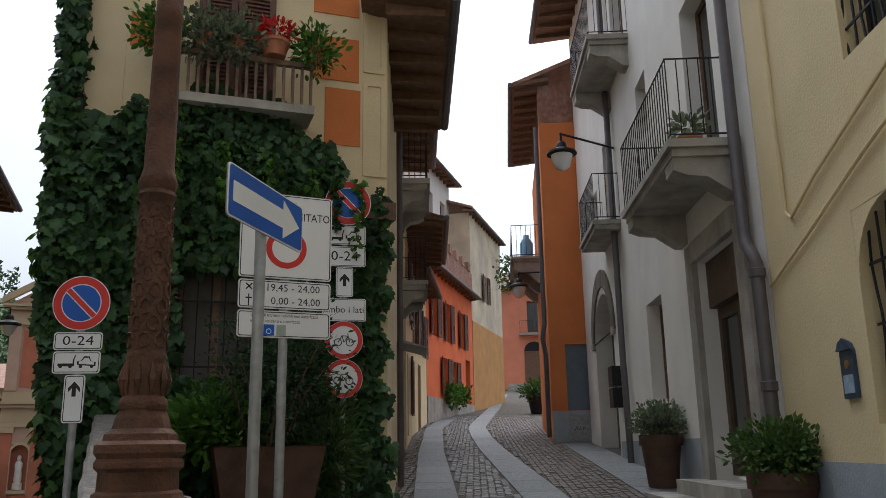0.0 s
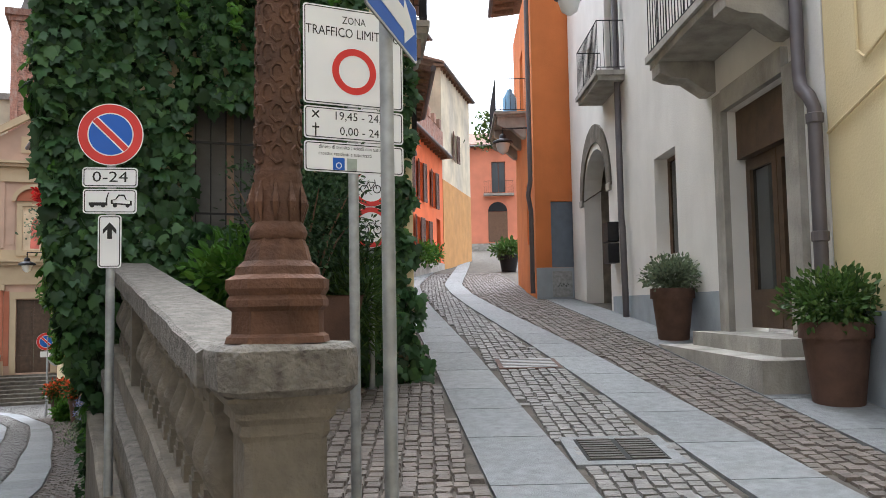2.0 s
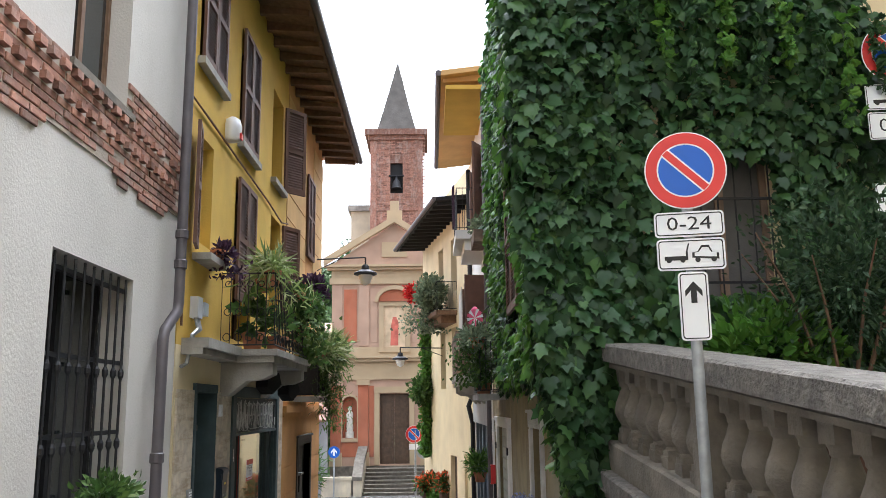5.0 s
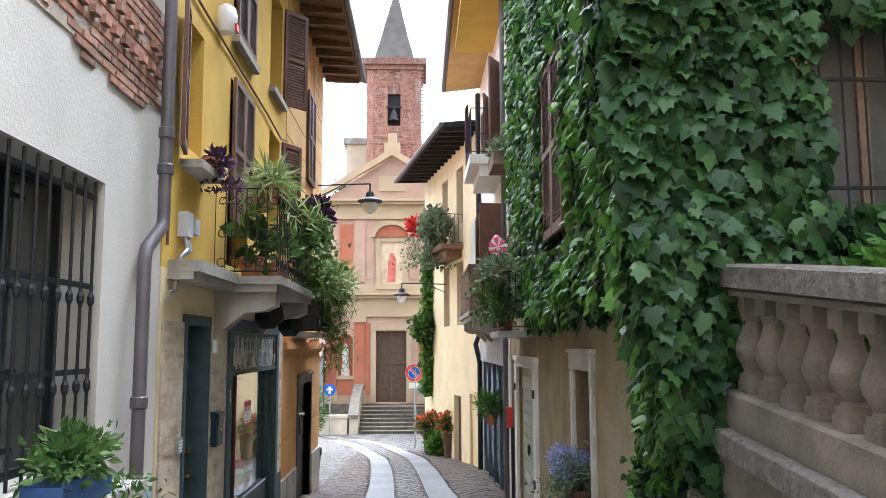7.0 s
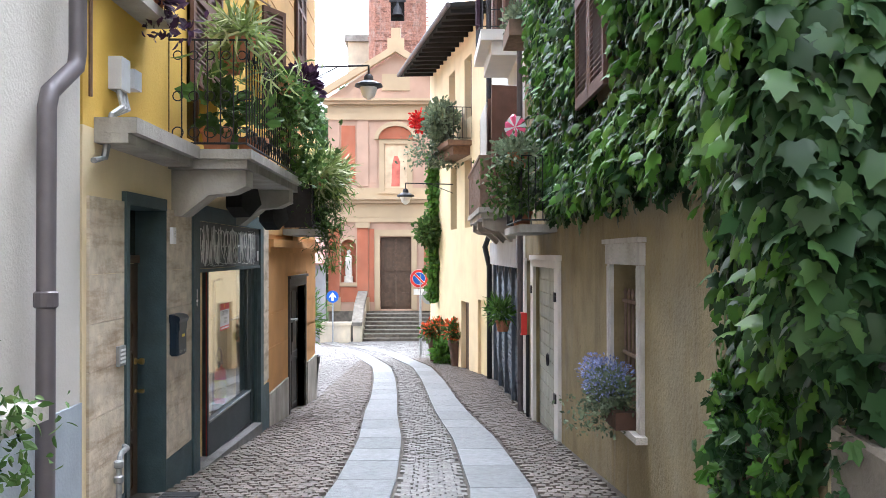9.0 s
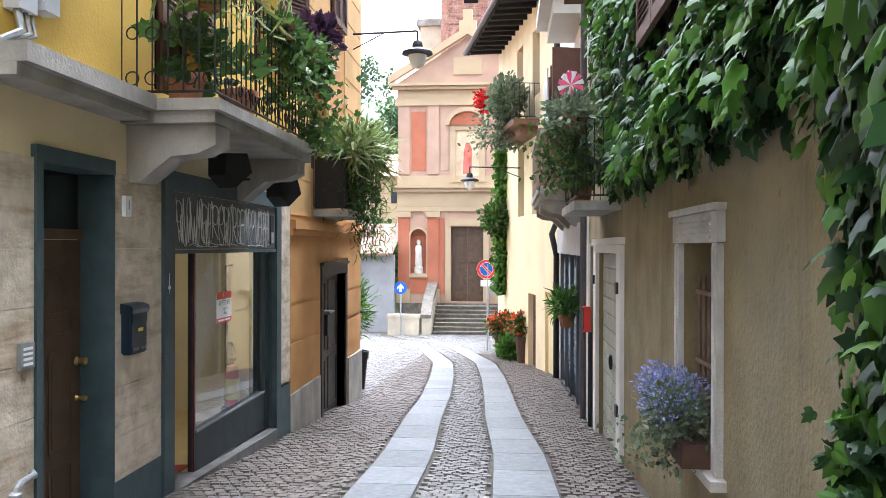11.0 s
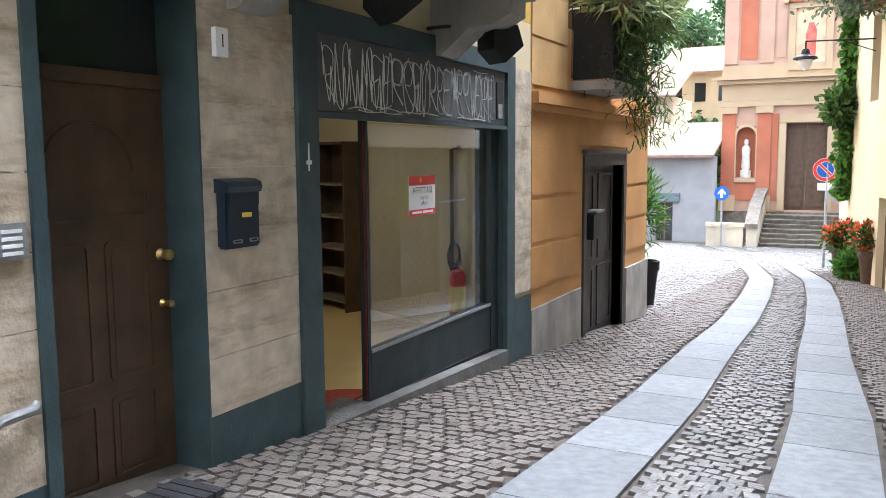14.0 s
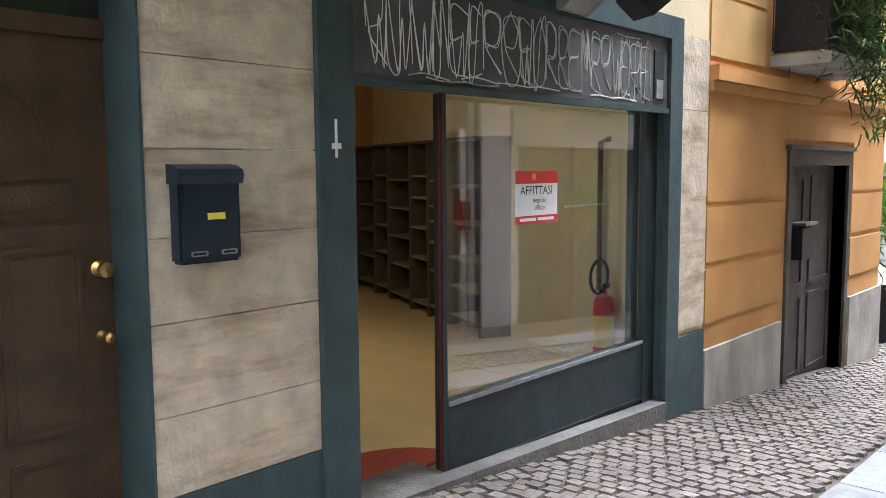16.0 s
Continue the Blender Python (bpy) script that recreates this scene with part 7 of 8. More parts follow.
bush = thing("shrub", (0.3, 24.6, gz(0.3, 24.6)), "low green shrub between the planters", "shrub")
tuft("foliage", (0.3, 24.7, gz(0.3, 24.6) + 0.35), (0.45, 0.5, 0.4), 900, 0.16, M_LEAFL, bush, shell=0.2)
fd = thing("door", FR2.p(3.1, 0, -2.0), "dark wooden house door", "door")
part("leaf", B(FR2, (2.6, 3.6, -0.2, -0.15, -2.6, 0.19)), M_BROWNDOOR, fd)
fd = thing("door", FR2.p(1.0, 0, -1.9), "ochre arched doorway niche", "door")
part("leaf", B(FR2, (0.5, 1.5, -0.12, -0.08, -2.4, 0.35)), M_PALE, fd)
bp = thing("no_parking_sign", (-0.52, 28.4, gz(-0.5, 28.4)), "no-parking sign with mirror and plates on a striped pole", "road sign")
pole(bp, -0.52, 28.4, gz(-0.5, 28.4), 0.9, 0.04)
fbp = facing(-0.52, 28.4, 0)
noparking(fbp, -0.05, 0.72, 0.34, bp)
part("plate", B(fbp, (-0.25, 0.25, 0.03, 0.035, 0.12, 0.34)), M_SWHITE, bp)
part("mirror", P(fbp, circ(0.32, 0.05, 0.28, 24), 0.05, 0.08), mat("grey_mirror_back", (0.3, 0.31, 0.31), 0.4, 0.1, 4), bp)

# ================= church details =================
cd = part("door", B(FC, (-2.8, -1.97, -0.3, -0.22, -1.37, 2.54), (-1.96, -1.13, -0.3, -0.22, -1.37, 2.54)), M_BROWNDOOR, church, "dark brown panelled church door")
for u in (-2.7, -1.86):
    for w in (-1.2, -0.25, 0.7, 1.6):
        part("door_panel", B(FC, (u, u + 0.62, -0.22, -0.18, w, w + 0.75)), M_BROWNDOOR, cd)
part("door_surround", B(FC, (-3.1, -2.82, 0, 0.12, -1.4, 2.6), (-1.11, -0.83, 0, 0.12, -1.4, 2.6), (-3.1, -0.83, 0, 0.14, 2.6, 2.95)), M_CH_CREAM, church)
part("niche_back", B(FC, (-4.95, -4.1, -0.45, -0.3, 0.1, 2.45)), M_CH_RED, church)
part("niche_surround", B(FC, (-5.0, -4.95, 0, 0.07, 0.05, 2.0), (-4.1, -4.05, 0, 0.07, 0.05, 2.0), (-5.0, -4.05, 0, 0.1, -0.1, 0.05)), M_CH_CREAM, church)
bm = bmesh.new()
ring(bm, FC, circ(-4.525, 2.0, 0.55, 14, 0, 180) + [(-5.075, 1.96), (-3.975, 1.96)][:0], circ(-4.525, 2.0, 0.43, 14, 0, 180), 0, 0.08)
part("niche_arch", bm, M_CH_CREAM, church)
part("red_panel", B(FC, (-4.98, -4.06, 0, 0.03, -0.95, -0.15), (-3.42, -3.15, 0, 0.03, -0.95, 3.0)), M_CH_RED, church)
bm = bmesh.new()
lathe(bm, [(0.24, 0), (0.24, 0.35), (0.16, 0.36), (0.2, 0.5), (0.17, 1.0), (0.2, 1.3), (0.15, 1.45), (0.07, 1.5), (0.11, 1.6), (0.11, 1.7), (0.05, 1.78)], FC.p(-4.525, -0.12, 0.1), 12, 1.0, 0.7)
solo("statue", bm, mat("pale_marble", (0.62, 0.58, 0.5), 0.8, 0.15, 5, 0.3), "pale stone statue standing in the church niche", "statue", FC.p(-4.525, -0.12, 0.1), True)
part("fresco_frame", B(FC, (-2.85, -2.57, 0, 0.12, 5.0, 7.6), (-1.33, -1.05, 0, 0.12, 5.0, 7.6), (-2.85, -1.05, 0, 0.14, 7.6, 7.85), (-2.85, -1.05, 0, 0.14, 4.9, 5.05)), M_CH_CREAM, church)
fr_ = thing("wall_painting", FC.p(-1.95, 0.02, 5.2), "faded wall painting with a red shape above the church door", "painting")
part("ground", B(FC, (-2.56, -1.34, 0.005, 0.02, 5.06, 7.58)), mat("faded_fresco", (0.6, 0.46, 0.3), 0.9, 0.3, 1.5, 0.1), fr_)
part("red_shape", P(FC, [(-2.2, 5.3), (-1.75, 5.3), (-1.72, 6.6), (-1.85, 6.95), (-2.05, 6.95), (-2.15, 6.5)], 0.02, 0.026), mat("faded_red_paint", (0.52, 0.14, 0.1), 0.9, 0.3, 3, 0.1), fr_)
bm = bmesh.new()
ring(bm, FC, circ(-1.95, 7.85, 1.15, 16, 0, 180, 0.95), circ(-1.95, 7.85, 0.95, 16, 0, 180, 0.72), 0, 0.22)
part("arched_pediment", bm, M_CH_CREAM, church)
part("pediment_fill", P(FC, circ(-1.95, 7.86, 0.94, 16, 0, 180, 0.7), 0, 0.05), M_CH_RED, church)
for u0, u1 in ((-4.9, -4.15), (-3.35, -2.95), (-0.95, -0.55)):
    part("upper_panel", B(FC, (u0, u1, 0, 0.03, 5.5, 8.6)), M_CH_RED if u0 < -4 else M_CH_PINK, church)

steps = thing("church_steps", (-2, 40.5, gz(-2, 39.5)), "worn grey stone church steps", "steps")
for i in range(7):
    z = -2.62 + i * 0.18
    part("step", B(WORLD, (-3.5, 1.9, 39.5 + i * 0.36, 42.58, z - 0.16 - (0.3 if i == 0 else 0), z), (-3.52, 1.9, 39.46 + i * 0.36, 39.5 + i * 0.36, z - 0.05, z)), M_STONE, steps)
ramp = thing("stair_wall", (-3.6, 40, gz(-3.6, 39)), "sloping plastered stair wall with stone coping", "wall")
FRA = Fr((-3.55, 42.5, 0), (0, -1, 0), (-1, 0, 0))
part("wall", P(FRA, [(0, -4.0), (3.6, -4.0), (3.6, -1.9), (2.4, -1.2), (0, -0.55)], 0.0, 0.4), M_WEATHER, ramp)
part("coping", P(FRA, [(-0.05, -0.55), (2.4, -1.2), (3.7, -1.93), (3.7, -1.75), (2.4, -1.0), (-0.05, -0.35)], -0.06, 0.46), M_STONE, ramp)
part("front_wall", B(WORLD, (-5.6, -4.08, 38.9, 39.2, -4, -1.9), (-5.62, -3.9, 38.85, 39.25, -1.9, -1.75)), M_WEATHER, ramp)
osign = thing("one_way_sign", (-4.9, 38.4, gz(-4.9, 38.4)), "round blue arrow sign on a pole", "road sign")
pole(osign, -4.9, 38.4, gz(-4.9, 38.4), -0.2, 0.04)
f_ = facing(-4.9, 38.35, 0)
part("disc", P(f_, circ(0, -0.45, 0.3, 24), 0.03, 0.04), M_SBLUE, osign)
uparrow(f_, 0, -0.45, 0.38, osign)
for ch in osign.children:
    if ch.name.startswith("arrow_mark"):
        ch.data.materials[0] = M_SWHITE
        ch.location.y -= 0.01

bell = thing("bell", FT.p(0, -0.25, 16.3), "dark bronze bell in the belfry arch", "bell")
bm = bmesh.new()
lathe(bm, [(0.38, 0), (0.3, 0.15), (0.22, 0.5), (0.1, 0.65), (0.05, 0.9)], FT.p(0, 0.05, 16.1), 14)
part("body", bm, M_BLACK, bell, smooth=True)
part("yoke", B(FT, (-0.5, 0.5, -0.1, 0.1, 16.95, 17.05)), M_BLACK, bell)
# near-black sheet paints the shade of the hollow belfry into a shallow recess
part("belfry_shade", B(FT, (-0.5, 0.5, -0.29, -0.2, 15.6, 18.3)), M_DARK, tower)
for w in (8.0, 12.6, 14.6):
    part("string_course", B(FT, (-TW - 0.06, TW + 0.06, 0, 0.07, w, w + 0.2)), M_BRICK, tower)
part("corner_strip", B(FT, (-TW, -TW + 0.4, 0, 0.06, 8.2, 19.4), (TW - 0.4, TW, 0, 0.06, 8.2, 19.4)), M_BRICK, tower)
bm = bmesh.new()
for row in range(90):
    for i in range(13):
        u = -1.7 + i * 0.27 + (0.13 if row % 2 else 0)
        w = 9.0 + row * 0.118
        if abs(u + 0.11) < 0.62 and 15.5 < w < 18.4:
            continue
        if random.Random(row * 20 + i).random() < 0.75:
            bx(bm, FT, u, u + 0.24, 0.0, 0.025, w, w + 0.085)
part("bricks", bm, M_BRICK, tower, "uneven old brick courses", kind="stuff")
small_t = thing("chapel_tower", (-6, 52, 8), "small grey stone turret beside the bell tower", "tower")
part("wall", B(WORLD, (-5.3, -3.7, 50.5, 53, 0, 15.2)), M_WEATHER, small_t)
part("cornice", B(WORLD, (-5.5, -3.5, 50.3, 53.2, 15.2, 15.6)), M_CONC, small_t)
# low grey house left of the church
gh = thing("low_house", (-8, 41, -3), "low grey house with red tile roof and dark doorway", "house")
FG2 = Fr((0, 41.2, 0), (1, 0, 0), (0, -1, 0))
part("wall", wall_bm(FG2, -16, -5.62, -4, 1.1, [(-9.2, -8.5, -1.4, 0.6), (-8.3, -7.5, -2.9, -1.0)], 0.4), mat("dull_grey_render", (0.3, 0.3, 0.3), 0.9, 0.12, 1.2, 0.3, 30, stain=0.3), gh)
window(FG2, -9.2, -8.5, -1.4, 0.6, gh)
window(FG2, -8.3, -7.5, -2.9, -1.0, gh)
part("fascia", B(FG2, (-9.4, -7.2, 0.001, 0.1, -1.0, -0.6)), M_SLATE, gh)
roof(FG2, -16, -5.65, 1.2, 5, gh, 0.5, 0.3)
for (x0, x1, y, z0, z1, m) in ((-16, -9.5, 50, -2, 4.5, M_WEATHER), (-12, -7.5, 58, 0, 6.5, M_CREAM)):
    hh = thing("hill_house", (x0 + 2, y, z0), "pale house with tile roof on the slope behind", "house")
    fh = Fr((0, y, 0), (1, 0, 0), (0, -1, 0))
    part("wall", B(fh, (x0, x1, -6, 0, z0, z1)), m, hh)
    for i in range(3):
        u = x0 + 0.8 + i * 1.5
        part("window", B(fh, (u, u + 0.7, 0.001, 0.03, z1 - 1.9, z1 - 0.7)), M_PANE, hh)
    roof(fh, x0 - 0.3, x1 + 0.3, z1 + 0.1, 6, hh, 0.6, 0.35)


# ================= trees on the slopes =================
def tree(x, y, z, h, r, label="leafy green tree on the slope behind the houses"):
    t = thing("tree", (x, y, z), label, "tree")
    bm = bmesh.new()
    tube(bm, [(x, y, z), (x + 0.2, y, z + h * 0.3), (x - 0.1, y, z + h * 0.6)], [r * 0.12, r * 0.08, r * 0.04], 8)
    for a in range(4):
        q = Vector((x, y, z + h * (0.35 + 0.07 * a)))
        tube(bm, [q, q + Vector((math.cos(a * 1.7) * r * 0.5, math.sin(a * 1.7) * r * 0.5, h * 0.2))], [r * 0.05, r * 0.02], 6)
    part("trunk", bm, M_WOOD, t)
    n = 1500
    cs = [(RNG.normal(0, r * 0.45), RNG.normal(0, r * 0.45), h * (0.45 + 0.5 * RNG.random())) for _ in range(11)]
    Pt = []
    for c in cs:
        d = rvec(n // 11)
        Pt.append(np.array((x, y, z)) + np.array(c) + d * (r * 0.42 * (0.5 + 0.5 * RNG.random((len(d), 1)))))
    Pt = np.concatenate(Pt)
    V, F = scatter(Pt, rvec(len(Pt)), rvec(len(Pt), 0.8), r * 0.14 * (0.6 + 0.8 * RNG.random(len(Pt))), OVAL, OVAL_F)
    ob = new("crown", mesh_np("crown", V - np.array((x, y, z)), F, M_FAR))
    ob.parent = t
    ob["kind"] = "stuff"


hill = bmesh.new()
HX, HY = np.meshgrid(np.linspace(-90, 110, 41), np.linspace(52, 190, 24))
HZ = -6 + 34 * np.clip((HY - 52) / 100, 0, 1) ** 0.8 * (0.5 + 0.5 * np.exp(-((HX + 25) / 40) ** 2) + 0.5 * np.exp(-((HX - 70) / 40) ** 2)) + np.sin(HX * 0.2) * 1.2
kk = 41
slope = tagged(new("hillside", mesh_np("hillside", np.c_[HX.ravel(), HY.ravel(), HZ.ravel()], [(j * kk + i, j * kk + i + 1, (j + 1) * kk + i + 1, (j + 1) * kk + i) for j in range(23) for i in range(40)], mat("grassy_slope", (0.07, 0.1, 0.04), 0.95, 0.3, 0.3, 0.5, 3), True)), "grassy wooded hillside behind the town", "hillside", kind="structure")


def slope_z(x, y):
    return float(-6 + 34 * np.clip((y - 52) / 100, 0, 1) ** 0.8 * (0.5 + 0.5 * np.exp(-((x + 25) / 40) ** 2) + 0.5 * np.exp(-((x - 70) / 40) ** 2)) + np.sin(x * 0.2) * 1.2)


tr_ = random.Random(4)
for i in range(26):
    x, y = tr_.uniform(-34, -6), tr_.uniform(62, 120)
    tree(x, y, slope_z(x, y) - 0.5, tr_.uniform(7, 12), tr_.uniform(3, 4.5))
for x, y in ((-9.5, 56), (-12, 66), (-7.5, 70), (-14, 78), (-5, 64), (-8, 84)):
    tree(x, y, slope_z(x, y) - 0.5, 9, 3.6)
for i in range(16):
    x, y = tr_.uniform(36, 75), tr_.uniform(75, 130)
    tree(x, y, slope_z(x, y) - 0.5, tr_.uniform(9, 14), tr_.uniform(4, 6))


# ================= hill street, right side =================
shopdoor = thing("shop_door", FRW.p(1.6, 0, 1.3), "brown wooden glazed shop door in a grey stone surround", "door")
part("surround", B(FRW, (0.45, 0.75, 0.001, 0.08, 1.1, 4.2), (2.5, 2.8, 0.001, 0.08, 1.1, 4.4), (0.75, 2.5, 0.001, 0.08, 4.154, 4.42)), M_CONC, shopdoor, "grey stone surround")
part("shutter_box", B(FRW, (0.76, 2.49, -0.28, -0.1, 3.55, 4.145)), M_BROWNDOOR, shopdoor)
for a, b in ((0.76, 1.6), (1.62, 2.49)):
    lf = part("leaf", B(FRW, (a, a + 0.12, -0.28, -0.2, 1.5, 3.54), (b - 0.12, b, -0.28, -0.2, 1.5, 3.54), (a + 0.12, b - 0.12, -0.28, -0.2, 1.5, 1.95), (a + 0.12, b - 0.12, -0.28, -0.2, 3.4, 3.54)), M_BROWNDOOR, shopdoor)
    part("pane", B(FRW, (a + 0.12, b - 0.12, -0.25, -0.24, 1.95, 3.4)), M_PANE, lf)
for i in range(2):
    part("step", B(FRW, (0.3 - 0.4 * (1 - i), 2.9 + 0.3 * (1 - i), -0.3, 0.75 - 0.35 * i, 0.7, 1.28 + 0.17 * i)), M_CONC, shopdoor, "grey stone step")
arch = thing("gateway", FRW.p(10.5, 0, 1.8), "arched gateway with exposed stone edge and dark passage", "gateway")
bm = bmesh.new()
ring(bm, FRW, circ(10.5, 4.2, 1.65, 17, 0, 180, 1.55), circ(10.5, 4.2, 1.3, 17, 0, 180, 1.15), 0.001, 0.04)
part("arch_ring", bm, M_STONE, arch)
a_out = [(9.2, 5.22), (11.8, 5.22)]
for sgn, u in ((1, 9.2), (-1, 11.8)):
    pts = [(u, 5.21)] + [(10.5 - sgn * 1.3 * math.cos(radians(k)), 4.2 + 1.0 * math.sin(radians(k))) for k in range(0, 91, 15)]
    part("spandrel", P(FRW, pts, -0.4, -0.002), M_WHITE, arch)
part("passage_side", B(FRW, (9.0, 9.2, -3, -0.4, 1.2, 5.4), (11.8, 12.0, -3, -0.4, 1.2, 5.4), (9.0, 12.0, -3.2, -3, 1.2, 5.4), (9.0, 12.0, -3, -0.4, 5.4, 5.6)), M_STONE, arch, "rough stone passage walls")
part("gate", B(FRW, (9.25, 11.75, -0.9, -0.82, 1.5, 5.0)), M_BROWNDOOR, arch)
for u0, u1 in ((8.9, 9.2), (11.8, 12.1)):
    part("impost", B(FRW, (u0, u1, 0.001, 0.06, 4.1, 4.25)), M_CONC, arch)
for (u0, u1, w, out) in ((0.4, 3.3, 5.08, 0.78), (7.5, 9.6, 6.15, 0.55), (5.6, 8.2, 9.1, 0.75)):
    b_ = thing("balcony", FRW.p((u0 + u1) / 2, 0.3, w - 0.2), "grey stone balcony with plain black iron railing", "balcony", "balconies of the white house")
    balcony_slab(FRW, u0, u1, out, w, b_, thick=0.18)
    if out > 0.6:
        for u in (u0 + 0.1, u1 - 0.45):
            corbel(FRW, u, 0.35, out * 0.92, w - 0.182, 0.4, b_)
    railing(FRW, u0 + 0.04, u1 - 0.04, out - 0.05, w, 0.95, b_, 0.12)
t = flowerpot("potted_plant", FRW.p(0.9, 0.4, 5.08), 0.14, 0.2, "small dry plant in a pot on the stone balcony")
tuft("foliage", FRW.p(0.9, 0.4, 5.4), (0.2, 0.2, 0.15), 120, 0.1, M_FOLG, t, shell=0.2)
for s_, v_, r, h in ((-0.5, 0.27, 0.285, 0.7), (3.95, 0.33, 0.29, 0.72)):
    b0 = FRW.p(s_, v_, 0)
    z0 = gz(b0.x, b0.y)
    t = flowerpot("tall_planter", (b0.x, b0.y, z0), r, h, "tall rusty steel planter with a grey-green bush", "planter", M_CORTEN)
    tuft("foliage", (b0.x, b0.y, z0 + h + 0.18), (0.42, 0.42, 0.27), 2400, 0.06, M_FOLG if s_ > 0 else M_FOL, t, shell=0.25)
downpipe([FRW.p(0.32, 0.1, 13), FRW.p(0.32, 0.1, 4.0), FRW.p(0.25, 0.12, 3.85), FRW.p(0.05, 0.14, 3.72), FRW.p(0.0, 0.12, 3.6), FRW.p(0.0, 0.12, 1.05)], 0.065, "grey metal downpipe between two house fronts", collars=[FRW.p(0.0, 0.12, 3.5), FRW.p(0.0, 0.12, 2.4)])
downpipe([FRW.p(7.75, 0.1, 13), FRW.p(7.75, 0.1, 3.4), FRW.p(7.6, 0.12, 3.2), FRW.p(7.6, 0.1, 1.5)], 0.06, "dark brown downpipe on the white wall")
downpipe([FRW.p(13.5, 1.05, 10.5), FRW.p(13.5, 1.05, 5.0), FRW.p(13.45, 1.12, 4.6), FRW.p(13.5, 1.05, 4.2), FRW.p(13.5, 1.05, 2.1)], 0.06, "dark downpipe at the orange house corner")
mtr = thing("letter_boxes", FRW.p(8.6, 0, 2.7), "black letter boxes beside the gateway", "mailbox")
for i in range(2):
    part("box", B(FRW, (8.4, 8.85, 0.002, 0.22, 2.6 + i * 0.42, 2.98 + i * 0.42)), M_BLACK, mtr)
pq = thing("wall_plaque", FRW.p(-1.48, 0.02, 2.2), "dark blue crested wall letter box", "mailbox")
M_PLQ = mat("blue_black_enamel", (0.03, 0.06, 0.1), 0.4, 0.2, 10)
part("body", P(FRW, [(-1.6, 2.2), (-1.37, 2.2), (-1.37, 2.56), (-1.41, 2.62), (-1.485, 2.65), (-1.56, 2.62), (-1.6, 2.56)], 0.002, 0.03), M_PLQ, pq)
part("hood", P(FRW, [(-1.615, 2.57), (-1.355, 2.57), (-1.4, 2.635), (-1.485, 2.665), (-1.57, 2.635)], 0.03, 0.05), M_PLQ, pq)
part("crest", P(FRW, circ(-1.485, 2.46, 0.035, 12), 0.03, 0.036), M_BRASS, pq)
part("crest_panel", B(FRW, (-1.57, -1.4, 0.03, 0.034, 2.24, 2.38)), mat("pale_blue_panel", (0.3, 0.4, 0.5), 0.5, 0.2, 20), pq)
cd2 = thing("wall_cable", FRW.p(-0.9, 0.02, 3.8), "thin beige conduit running along the yellow wall", "cable")
for pts in ([(-0.05, 3.35), (-1.0, 3.6), (-2.2, 3.95), (-6, 4.9)], [(-0.6, 9), (-0.62, 3.95), (-0.75, 3.85), (-1.3, 4.05), (-3, 4.5)]):
    bm = bmesh.new()
    tube(bm, [FRW.p(u, 0.025, w) for u, w in pts], 0.016, 6)
    part("cable", bm, M_PALE, cd2)
oo = thing("electric_cabinet", FO.p(0.5, 0, 2.2), "grey steel electric cabinet with black scrawl", "cabinet")
part("door", B(FO, (0.05, 0.55, 0.014, 0.05, 2.0, 2.65)), M_STEEL, oo)
bm = bmesh.new()
tube(bm, [FO.p(0.15 + 0.03 * i, 0.054, 2.3 + 0.06 * math.sin(i * 2)) for i in range(10)], 0.008, 4)
part("scrawl", bm, M_SBLACK, oo)
dk = thing("door", FO.p(0.2, 0, 2.8), "dark grey metal hatch in the orange wall", "door")
part("leaf", B(FO, (-0.1, 0.55, -0.1, -0.05, 2.76, 4.44)), M_SLATE, dk)
ob_ = thing("balcony", FRW2.p(17, 0.3, 7.5), "grey balcony with blue gas bottle and greenery", "balcony")
balcony_slab(FRW2, 15.5, 19.5, 0.9, 7.3, ob_)
for u in (15.6, 17.3, 19.0):
    corbel(FRW2, u, 0.3, 0.8, 7.16, 0.6, ob_)
railing(FRW2, 15.55, 19.45, 0.85, 7.3, 0.95, ob_, 0.15)
bm = bmesh.new()
lathe(bm, [(0.2, 0), (0.2, 0.55), (0.1, 0.7), (0.08, 0.8)], FRW2.p(16.2, 0.4, 7.3), 12)
solo("gas_bottle", bm, mat("pale_blue_paint", (0.2, 0.4, 0.6), 0.5, 0.1), "pale blue gas bottle on the balcony", "gas bottle", FRW2.p(16.2, 0.4, 7.3), True)
drape("foliage", FRW2.p(19.3, 0.9, 8.2), 1.2, 500, 0.12, M_FOL, ob_, 0.25)


def street_lamp2(p, root):
    t = thing("street_lamp", root, "black street lamp with frosted globe on a long wall arm", "street lamp", "street lamps")
    x, y, z = p
    bm = bmesh.new()
    tube(bm, [root, (x, y, z + 0.4)], 0.022, 8)
    tube(bm, [(x, y, z + 0.42), (x, y, z + 0.2)], 0.022, 8)
    part("arm", bm, M_BLACK, t)
    bm = bmesh.new()
    lathe(bm, [(0.06, 0.24), (0.09, 0.2), (0.1, 0.12), (0.27, 0.04), (0.28, 0.0), (0.2, -0.02)][::-1], p, 20)
    part("hood", bm, M_BLACK, t, smooth=True)
    bm = bmesh.new()
    lathe(bm, [(0.03, -0.32), (0.14, -0.24), (0.19, -0.08), (0.2, -0.02)], p, 20)
    part("globe", bm, M_SWHITE, t, "frosted white globe", smooth=True)


street_lamp2((8.77, 4.99, 7.1), FRW.p(7.75, 0, 7.7))
street_lamp2((11.6, 13.2, 6.3), FRW2.p(15.0, 0, 6.7))


